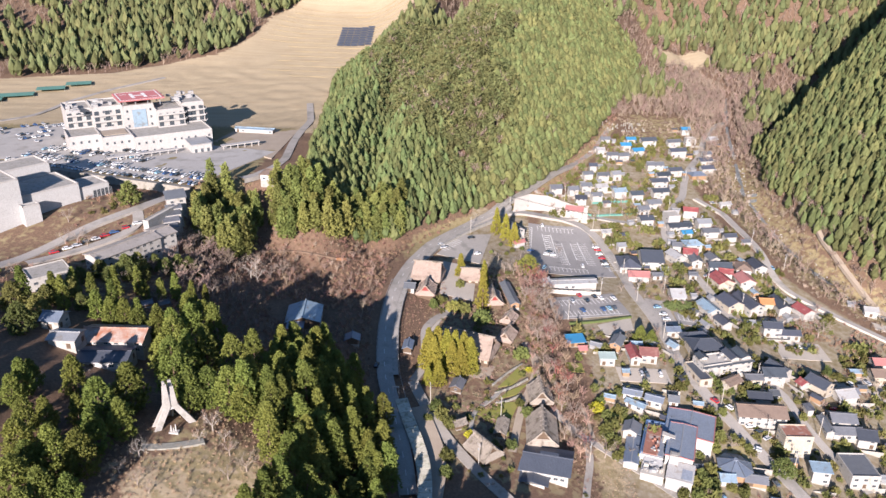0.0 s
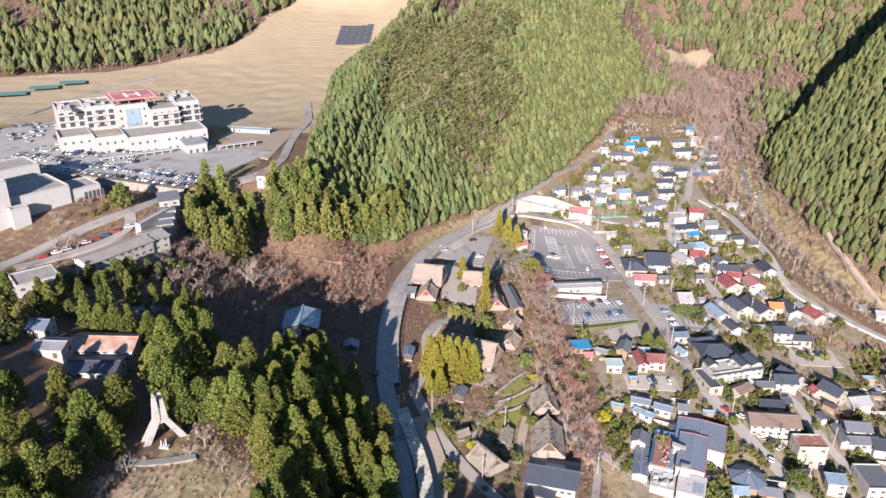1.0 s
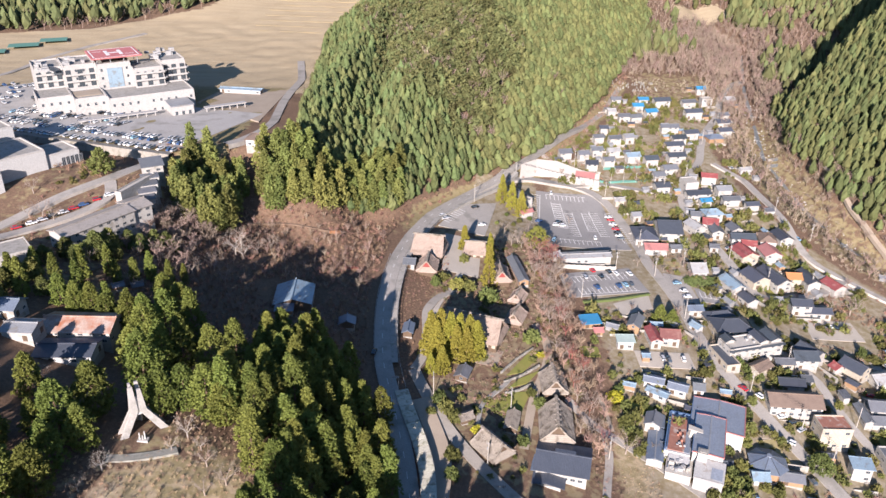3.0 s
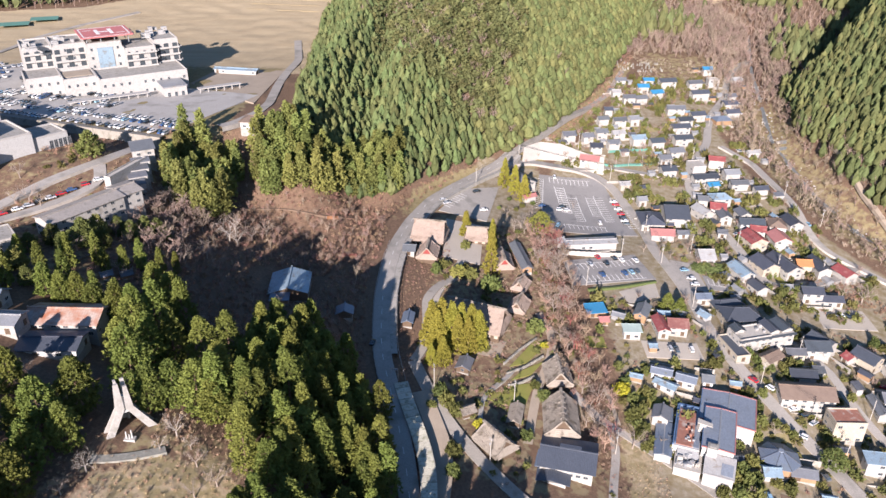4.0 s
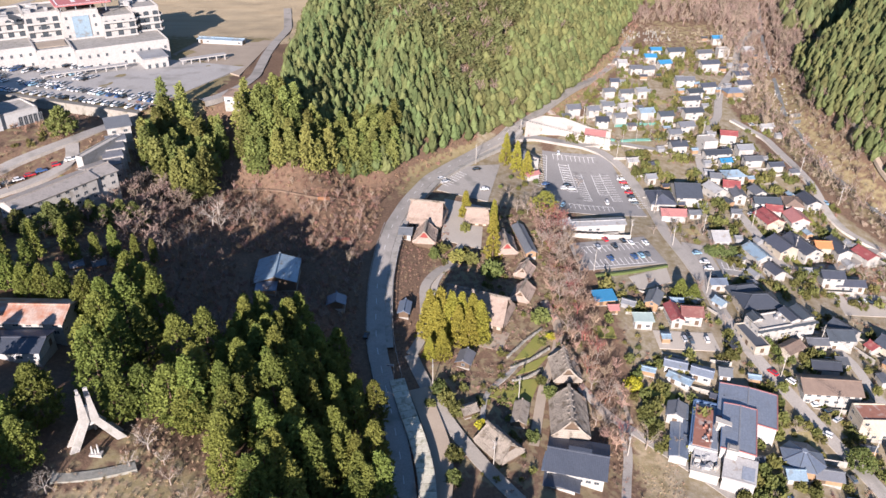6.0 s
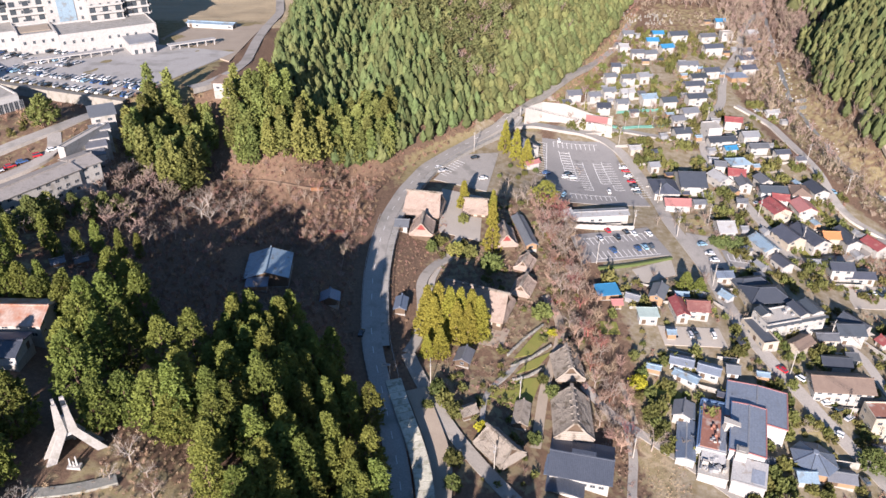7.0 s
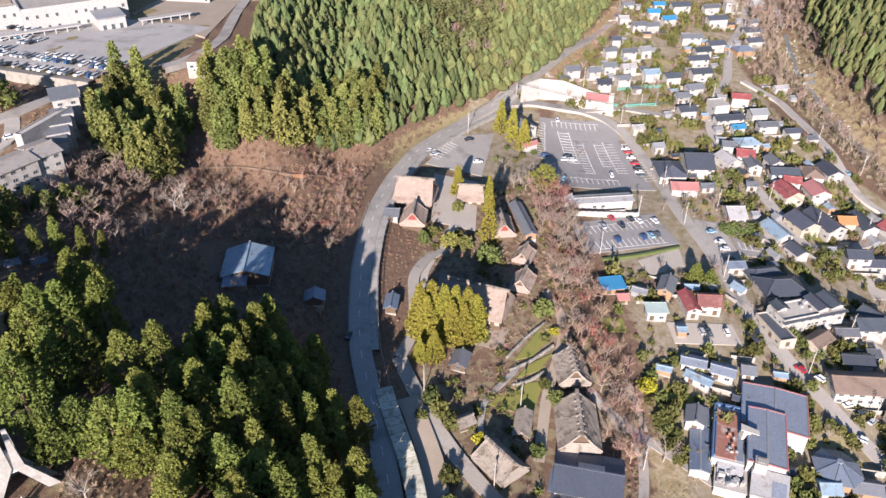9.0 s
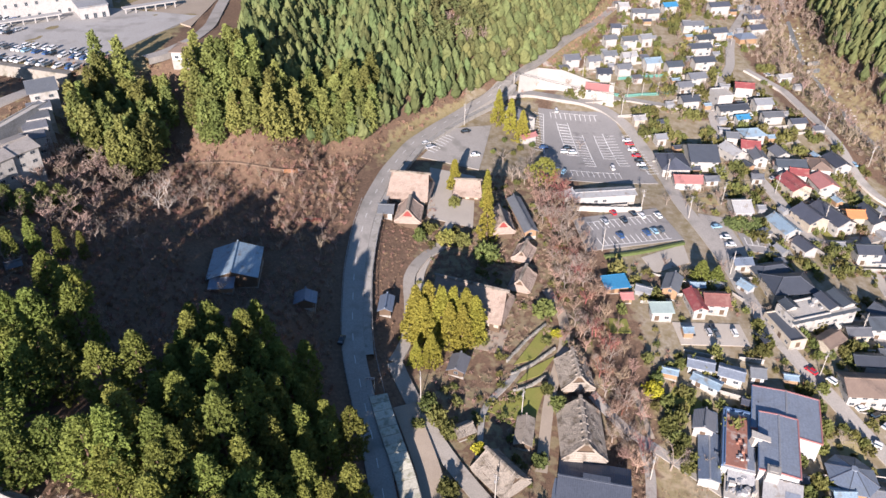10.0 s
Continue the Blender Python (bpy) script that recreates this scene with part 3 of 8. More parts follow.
# ---- woods ----
def dome_template(r, width=0.26, rings=5, seg=8, sprays=32, tip=0.55):
    """A dense conifer of height 1: a lumpy solid crown with loose sprays over it and a bare foot."""
    v, f = [], []
    lob = [(r.uniform(0, 6.2832), r.uniform(0.1, 0.9), r.uniform(0.1, 0.3)) for _ in range(6)]
    def rad(u, a):
        k = (1 - u) ** tip * min(1.0, 0.5 + 2.4 * u)
        return width * k * (0.85 + sum(g * max(0, math.cos(a - b)) * math.exp(-((u - q) / 0.16) ** 2) for b, q, g in lob))
    for i in range(rings):
        u = i / rings
        for j in range(seg):
            a = 6.2832 * (j + 0.5 * (i % 2)) / seg
            q = rad(u, a) * r.uniform(0.75, 1.18)
            v.append((q * math.cos(a), q * math.sin(a), 0.14 + 0.86 * u + r.normal(0, 0.025)))
    v.append((r.normal(0, 0.015), r.normal(0, 0.015), 1.0))
    for i in range(rings - 1):
        for j in range(seg):
            p, q = i * seg + j, i * seg + (j + 1) % seg
            f += [(p, q, q + seg), (p, q + seg, p + seg)]
    f += [((rings - 1) * seg + j, (rings - 1) * seg + (j + 1) % seg, rings * seg) for j in range(seg)]
    for _ in range(sprays):
        u, a = r.uniform(0, 0.97), r.uniform(0, 6.2832)
        q = rad(u, a) * r.uniform(0.9, 1.2) + 0.008
        p = np.array([q * math.cos(a), q * math.sin(a), 0.15 + 0.86 * u])
        d1, d2 = r.normal(0, 0.035, 3), r.normal(0, 0.035, 3)
        k = len(v)
        v += [tuple(p + d1 + (0, 0, 0.03)), tuple(p + d2), tuple(p - d1)]
        f.append((k, k + 1, k + 2))
    k = len(v)
    for i in range(3):
        v.append((0.018 * math.cos(2.1 * i), 0.018 * math.sin(2.1 * i), -0.06))
    v.append((0, 0, 0.5))
    f += [(k + i, k + (i + 1) % 3, k + 3) for i in range(3)]
    return np.array(v, float), np.array(f)


def crown_template(r, clumps=26, width=0.26, low=0.3, blades=5):
    """A round-headed tree of height 1: clumps of leaf blades round a short trunk."""
    v, f = [], []
    for _ in range(clumps):
        u = r.uniform(0, 1)
        rad = width * math.sin(math.pi * (0.12 + 0.85 * u)) ** 0.7 * r.uniform(0.55, 1.05)
        a = r.uniform(0, 6.2832)
        c = np.array([rad * math.cos(a), rad * math.sin(a), low + (1 - low) * u])
        for _ in range(blades):
            p = c + r.normal(0, 0.035, 3)
            d1, d2 = r.normal(0, 0.055, 3), r.normal(0, 0.055, 3)
            k = len(v)
            v += [p + d1, p + d2, p - d1 - d2 * 0.3]
            f.append((k, k + 1, k + 2))
    k = len(v)
    for i in range(3):
        v.append((0.02 * math.cos(2.1 * i), 0.02 * math.sin(2.1 * i), -0.06))
    v.append((0, 0, 0.8))
    f += [(k + i, k + (i + 1) % 3, k + 3) for i in range(3)]
    return np.array(v, float), np.array(f)


def bare_template(r, limbs=7, twigs=5, spread=0.3):
    """A leafless tree of height 1: forking three-sided limbs with thin tapering twigs."""
    v, f = [], []
    def stick(a, b, w0, w1):
        k = len(v)
        d = b - a
        p = np.cross(d, (0.3, 0.5, 0.8))
        p /= np.linalg.norm(p) + 1e-9
        q = np.cross(d, p)
        q /= np.linalg.norm(q) + 1e-9
        for c, w in ((a, w0), (b, w1)):
            for i in range(3):
                v.append(c + w * (p * math.cos(2.094 * i) + q * math.sin(2.094 * i)))
        for i in range(3):
            j = (i + 1) % 3
            f.append((k + i, k + j, k + 3 + j)), f.append((k + i, k + 3 + j, k + 3 + i))
    top = np.array([r.normal(0, 0.03), r.normal(0, 0.03), r.uniform(0.3, 0.45)])
    stick(np.array([0, 0, -0.05]), top, 0.022, 0.014)
    for i in range(limbs):
        a = 6.2832 * i / limbs + r.uniform(-0.4, 0.4)
        b = top * r.uniform(0.5, 1) if i else top
        e = b + np.array([spread * math.cos(a) * r.uniform(0.5, 1), spread * math.sin(a) * r.uniform(0.5, 1), r.uniform(0.2, 0.5)])
        stick(b, e, 0.011, 0.005)
        for _ in range(twigs):
            s = b + (e - b) * r.uniform(0.3, 1)
            g = s + np.array([r.normal(0, 0.1), r.normal(0, 0.1), r.uniform(0.02, 0.2)])
            w = np.cross(g - s, r.normal(0, 1, 3))
            w *= 0.009 / (np.linalg.norm(w) + 1e-9)
            k = len(v)
            v += [s - w, s + w, g]
            f.append((k, k + 1, k + 2))
    return np.array(v, float), np.array(f)


def bush_template(r, sticks=24, spread=0.8):
    """A bramble of height 1: arching stems with blades."""
    v, f = [], []
    for _ in range(sticks):
        a, q = r.uniform(0, 6.2832), r.uniform(0.1, 1) * spread
        base = np.array([0.3 * q * math.cos(a), 0.3 * q * math.sin(a), -0.1])
        tip = np.array([q * math.cos(a), q * math.sin(a), r.uniform(0.35, 1.0)])
        w = np.array([-math.sin(a), math.cos(a), 0]) * 0.022
        k = len(v)
        v += [base - w, base + w, tip]
        f.append((k, k + 1, k + 2))
        for _ in range(3):
            c = base + (tip - base) * r.uniform(0.5, 1.05)
            d1, d2 = r.normal(0, 0.16, 3), r.normal(0, 0.045, 3)
            k = len(v)
            v += [c + d1, c + d2, c - d1]
            f.append((k, k + 1, k + 2))
    return np.array(v, float), np.array(f)


def jitter_grid(x0, x1, y0, y1, step, rng):
    xs, ys = np.meshgrid(np.arange(x0, x1, step), np.arange(y0, y1, step))
    xs, ys = xs.ravel(), ys.ravel()
    return xs + rng.uniform(-0.45, 0.45, xs.size) * step, ys + rng.uniform(-0.45, 0.45, ys.size) * step


rng = np.random.default_rng(11)
FIRS = [dome_template(rng, rng.uniform(0.24, 0.31)) for _ in range(9)]
ROUND = [dome_template(rng, rng.uniform(0.3, 0.4), tip=0.45) for _ in range(9)]
FARFIRS = [dome_template(rng, rng.uniform(0.26, 0.36), rings=3, seg=5, sprays=9, tip=0.6) for _ in range(8)]
PINES = [crown_template(rng, 26, rng.uniform(0.22, 0.3), 0.32, 4) for _ in range(7)]
BARE = [bare_template(rng, rng.integers(6, 9), 8, rng.uniform(0.24, 0.36)) for _ in range(7)]
MFIRS = [dome_template(rng, rng.uniform(0.26, 0.34), rings=4, seg=6, sprays=16, tip=0.6) for _ in range(9)]
FARBARE = [bare_template(rng, 5, 3, rng.uniform(0.26, 0.36)) for _ in range(6)]
BUSHES = [bush_template(rng) for _ in range(6)]


def wood(name, xs, ys, sizes, templates, material, label, category="forest", heights=(0.9, 1.15), sink=0.0):
    zs = height(xs, ys) - sink
    pl = [(x, y, z, s, rng.uniform(*heights)) for x, y, z, s in zip(*plan(xs, ys), zs, sizes)]
    return tagged(new(name, scatter(name, templates, pl, material, rng)), label, category, "", "stuff")


def patches(xs, ys, scale, seed):
    return np.array([noise.noise((x * scale, y * scale, seed)) for x, y in zip(xs, ys)])


# the wooded hill: bright firs low down and to the east, dark firs to the west, mixed pines on the upper middle
xs, ys = jitter_grid(-130, 330, 300, 900, 4.1, rng)
foot, left = hill_foot(xs, ys), hill_left(xs, ys)
ok = (foot > 5) & (left > 3) & (foot < 330)
xs, ys, foot, left = xs[ok], ys[ok], foot[ok], left[ok]
pn = patches(xs, ys, 0.012, 3.0) + 0.5 * patches(xs, ys, 0.05, 13.0)
# the mixed wood runs in a band down the middle, between the planted stands
west_edge = np.interp(ys, [400, 431, 465, 512, 720, 900], [14, 5, -24, -57, -80, -105])
east_edge = np.interp(ys, [400, 474, 510, 554, 640, 900], [30, 44, 48, 41, 38, 45])
inner = np.minimum(np.minimum(xs - west_edge, east_edge - xs), foot - 22) + 16 * pn
middle = rng.uniform(size=xs.size) < np.maximum(0.8 * ss(-12, 22, inner), 0.55 * ss(0.3, 0.6, pn) * ss(20, 40, foot))
dark = ~middle & (xs + 12 * pn < (west_edge + east_edge) / 2)
light = ~middle & ~dark
wood("hill_dark_firs", xs[dark], ys[dark], rng.uniform(8, 13, dark.sum()), FIRS, M["conifer_dark"], "dense dark green fir plantation on the hillside", heights=(0.8, 1.1))
wood("hill_bright_firs", xs[light], ys[light], rng.uniform(7.5, 11.5, light.sum()), ROUND, M["conifer"], "sunlit yellow-green fir plantation on the hillside", heights=(0.75, 1.05))
mi = np.where(middle)[0]
sel = rng.uniform(size=mi.size)
a, b2 = mi[sel < 0.8], mi[sel > 0.84]
wood("hill_pines", xs[a], ys[a], rng.uniform(9, 13, a.size), PINES, M["pine"], "olive grey pine wood on the upper hillside")
wood("hill_bare_trees", xs[b2], ys[b2], rng.uniform(11, 15, b2.size), BARE, M["twig"], "leafless grey-brown trees among hillside pines")

# the mountain beyond the river
xs, ys = jitter_grid(230, 600, 330, 900, 4.9, rng)
side = xs - np.interp(ys, RIVER_Y, RIVER_X) - 11
ok = (side > 5) & (side < 330) & (-0.57 * (xs - 256) + 0.825 * (ys - 545) < 30)
xs, ys, side = xs[ok], ys[ok], side[ok]
pn = patches(xs, ys, 0.02, 9.0)
mixd = pn > 0.5
wood("mountain_firs", xs[~mixd], ys[~mixd], rng.uniform(8.5, 14, (~mixd).sum()), MFIRS, M["mountain"], "dense dark green firs on the steep mountainside", heights=(0.9, 1.25))
wood("mountain_bare_trees", xs[mixd], ys[mixd], rng.uniform(9, 14, mixd.sum()), BARE, M["twig"], "leafless trees between mountainside firs")

# far woods round the head of the valley and west of the fields
xs, ys = jitter_grid(-760, 820, 560, 1500, 9.0, rng)
foot, left = hill_foot(xs, ys), hill_left(xs, ys)
side = xs - np.interp(ys, RIVER_Y, RIVER_X) - 11
back = -0.57 * (xs - 256) + 0.825 * (ys - 545)
west = (xs < field_left(ys) - 4) & (ys > 575)
north = (ys > 1150) & (xs < 250)
head = (foot > -160) & (xs > 150) & (ys > 735) & ~((foot > 5) & (foot < 330) & (ys < 900)) & (side < 8)
behind = (foot >= 330) & (left > 3) & (ys <= 1150)
beyond = (side >= 330) | ((xs > 250) & (ys > 900)) | ((side > 8) & (back > 30))
clear = ((xs - 350) / 40) ** 2 + ((ys - 940) / 32) ** 2 < 1
ok = (west | north | head | behind | beyond) & ~clear
xs, ys = xs[ok], ys[ok]
pn = patches(xs, ys, 0.008, 5.0) + 0.5 * patches(xs, ys, 0.03, 6.0)
bare = rng.uniform(size=xs.size) < 0.12 + 0.8 * ss(-0.12, 0.28, pn)
wood("far_firs", xs[~bare], ys[~bare], rng.uniform(10, 18, (~bare).sum()), FARFIRS, M["far_fir"], "distant fir woods at the head of the valley", "forest")
wood("far_bare_woods", xs[bare], ys[bare], rng.uniform(8, 13, bare.sum()), FARBARE, M["twig"], "distant leafless brown woods", "forest")

# ---- builders of houses, vehicles, poles, trees ----
ROOF_WORDS = dict(tile_dark="dark glazed tile", tile_grey="grey tile", tile_brown="brown tile", metal_blue="steel-blue metal", metal_slate="slate-blue metal", metal_pale_blue="pale blue metal", metal_grey="grey metal",
                  metal_white="white metal", metal_beige="beige metal", metal_red="red metal", metal_rose="faded rose metal", metal_orange="orange metal", metal_mint="mint green metal", rust="rusty flat", blue_tarp="blue-tarped",
                  thatch="brown thatched", thatch_grey="grey weathered thatched", rusty_metal="rust-streaked metal", rust_red="faded red-brown metal", concrete="flat concrete", concrete_pale="pale flat concrete")
WALL_WORDS = dict(plaster="white plaster", plaster_cream="cream plaster", plaster_grey="grey plaster", white_panel="white panel", dark_wood="dark timber", wood="brown timber", metal_white="white sheet-metal", concrete="concrete", metal_grey="grey sheet-metal", metal_pale_blue="pale blue sheet-metal")
KIND_WORDS = dict(gx="gable roof", gy="gable roof", hip="hipped roof", flat="parapet roof", shed="sloping roof")


def window_mesh(w, h):
    fr = Mesh()
    for x, z, a, b in ((0, 0, w, 0.1), (0, h - 0.1, w, 0.1), (-w / 2 + 0.05, 0.1, 0.1, h - 0.2), (w / 2 - 0.05, 0.1, 0.1, h - 0.2), (0, 0.1, 0.07, h - 0.2)):
        fr.box(x, 0, z, a, 0.14, b)
    pa = Mesh().box(0, 0.02, 0.05, w - 0.1, 0.05, h - 0.1)
    return fr.data("window_frame", M["steel"]), pa.data("pane", M["window_dark"])


def add_window(parent, x, y, z, face, w=1.7, h=1.2):
    """A framed window on a wall; face: degrees by which its outside is turned from -y."""
    fr, pa = shared(("win", w, h), lambda: window_mesh(w, h))
    ob = part("window", fr, parent=parent, m=pose(x, y, z, 0, 0, face))
    part("pane", pa, parent=ob)


def add_door(parent, x, y, z, face, w=1.6, h=2.05, material="dark_wood"):
    me = shared(("door", w, h, material), lambda: Mesh().box(0, 0, 0, w, 0.12, h).box(0.45 * w, -0.1, 1.0, 0.06, 0.08, 0.25).data("door", M[material]))
    part("door", me, parent=parent, m=pose(x, y, z, 0, 0, face))


def roof_mesh(w, d, kind, pitch, over, t=0.22):
    """A roof with thickness over a w x d plan; its eaves lie at z = 0. Returns roof, ridge, ridge height."""
    a, b = w / 2 + over, d / 2 + over
    r, cap = Mesh(), Mesh()
    if kind == "gx":
        k = pitch * b
        r.slab([(-a, -b, 0), (a, -b, 0), (a, 0, k), (-a, 0, k)], t).slab([(a, b, 0), (-a, b, 0), (-a, 0, k), (a, 0, k)], t)
        cap.box(0, 0, k - 0.05, 2 * a + 0.1, 0.42, 0.3)
        for s in (-1, 1):
            cap.box(s * (a - 0.1), 0, k - 0.02, 0.35, 0.5, 0.5)
    elif kind == "gy":
        k = pitch * a
        r.slab([(-a, b, 0), (-a, -b, 0), (0, -b, k), (0, b, k)], t).slab([(a, -b, 0), (a, b, 0), (0, b, k), (0, -b, k)], t)
        cap.box(0, 0, k - 0.05, 0.42, 2 * b + 0.1, 0.3)
        for s in (-1, 1):
            cap.box(0, s * (b - 0.1), k - 0.02, 0.5, 0.35, 0.5)
    elif kind == "hip":
        if a >= b:
            k, e = pitch * b, a - b * 0.85
            p, q = (-e, 0, k), (e, 0, k)
            r.slab([(-a, -b, 0), (a, -b, 0), q, p], t).slab([(a, b, 0), (-a, b, 0), p, q], t)
            r.slab([(-a, b, 0), (-a, -b, 0), p], t).slab([(a, -b, 0), (a, b, 0), q], t)
            cap.box(0, 0, k - 0.05, 2 * e + 0.6, 0.42, 0.3)
        else:
            k, e = pitch * a, b - a * 0.85
            p, q = (0, -e, k), (0, e, k)
            r.slab([(-a, b, 0), (-a, -b, 0), p, q], t).slab([(a, -b, 0), (a, b, 0), q, p], t)
            r.slab([(-a, -b, 0), (a, -b, 0), p], t).slab([(a, b, 0), (-a, b, 0), q], t)
            cap.box(0, 0, k - 0.05, 0.42, 2 * e + 0.6, 0.3)
        for sx in (-1, 1):
            for sy in (-1, 1):
                top = (sx * (a - b * 0.85), 0, k + 0.05) if a >= b else (0, sy * (b - a * 0.85), k + 0.05)
                cap.tube((sx * a, sy * b, 0.08), top, 0.16, 0.16, 4)
    elif kind == "shed":
        k = pitch * 2 * b
        r.slab([(-a, -b, 0), (a, -b, 0), (a, b, k), (-a, b, k)], t)
        cap.box(0, b, k - 0.15, 2 * a, 0.15, 0.2)
    else:
        k = 0.3
        r.box(0, 0, -0.1, 2 * (a - over) - 0.5, 2 * (b - over) - 0.5, 0.25)
        for x, y, ww, dd in ((0, -d / 2 + 0.15, w, 0.3), (0, d / 2 - 0.15, w, 0.3), (-w / 2 + 0.15, 0, 0.3, d - 0.6), (w / 2 - 0.15, 0, 0.3, d - 0.6)):
            cap.box(x, y, -0.1, ww, dd, 0.75)
    return r, cap, k


HOUSE_RNG = np.random.default_rng(21)


def house(x, y, rot, w, d, h, kind, roof, wall, pitch=0.45, over=0.7, name="house", label="", windows=True, group="village houses"):
    """A house standing on the ground: w along its local x, front towards local -y, eaves h over the ground."""
    far = y
    x, y, rot, w, d = lay(x, y, rot, w, d)
    c, s = math.cos(radians(rot)), math.sin(radians(rot))
    corner = [ground_z(x + a * c - b * s, y + a * s + b * c) for a in (-w / 2, w / 2) for b in (-d / 2, d / 2)]
    z = ground_z(x, y)
    low = min(corner) - z - 0.6
    label = label or "house with %s %s and %s walls" % (ROOF_WORDS.get(roof, roof), KIND_WORDS[kind], WALL_WORDS.get(wall, wall))
    o = thing(name, pose(x, y, z, 0, 0, rot), label, "house" if name == "house" else name.split("_")[-1], group)
    r, cap, k = roof_mesh(w, d, kind, pitch, over)
    walls = Mesh().box(0, 0, 0, w, d, h - (0.02 if kind == "flat" else -0.05))
    if kind == "gx":
        walls.prism([(-d / 2, 0), (d / 2, 0), (0, pitch * d / 2)], -w / 2, w / 2)
        n = len(walls.v)
        walls.v[n - 6:] = [(pz, px, h + py) for px, py, pz in walls.v[n - 6:]]
    elif kind == "gy":
        walls.prism([(-w / 2, 0), (w / 2, 0), (0, pitch * w / 2)], -d / 2, d / 2)
        n = len(walls.v)
        walls.v[n - 6:] = [(px, -pz, h + py) for px, py, pz in walls.v[n - 6:]]
    elif kind == "shed":
        walls.add([(-w / 2, -d / 2, h), (w / 2, -d / 2, h), (w / 2, d / 2, h), (-w / 2, d / 2, h), (-w / 2, d / 2, h + pitch * d), (w / 2, d / 2, h + pitch * d)], [(0, 1, 5, 4), (1, 2, 5), (0, 4, 3), (2, 3, 4, 5)])
    part("wall", walls, M[wall], o)
    part("foundation", Mesh().box(0, 0, low, w + 0.1, d + 0.1, 0.35 - low), M["concrete"], o)
    part("roof", r, M[roof], o, m=pose(0, 0, h - pitch * over + 0.12 if kind != "flat" else h + 0.1))
    part("parapet" if kind == "flat" else "ridge", cap, M[wall] if kind == "flat" else M[roof], o, m=pose(0, 0, h - pitch * over + 0.2 if kind != "flat" else h + 0.1))
    if windows:
        floors = 1 if h < 4.3 else 2 if h < 8 else 3
        step = h / floors
        door = HOUSE_RNG.integers(0, 3)
        for fl in range(floors):
            for side, length, depth in ((0, w, d), (90, d, w), (180, w, d), (270, d, w)):
                n = max(1, int(length / 3.4))
                for i in range(n):
                    u = (i + 0.5) / n * length - length / 2
                    zz = fl * step + 1.0
                    if HOUSE_RNG.uniform() < (0.25 if far < 320 else 0.45 if far < 400 else 0.68) or (far > 250 and side == 180):
                        continue
                    ca, sa = math.cos(radians(side)), math.sin(radians(side))
                    px, py = u * ca + (depth / 2) * sa, u * sa - (depth / 2) * ca
                    if fl == 0 and side in (0, 90) and i == door % n:
                        add_door(o, px, py, 0.35, side)
                    else:
                        add_window(o, px, py, zz, side, 1.7 if n > 1 else 1.3, 1.2)
    return o


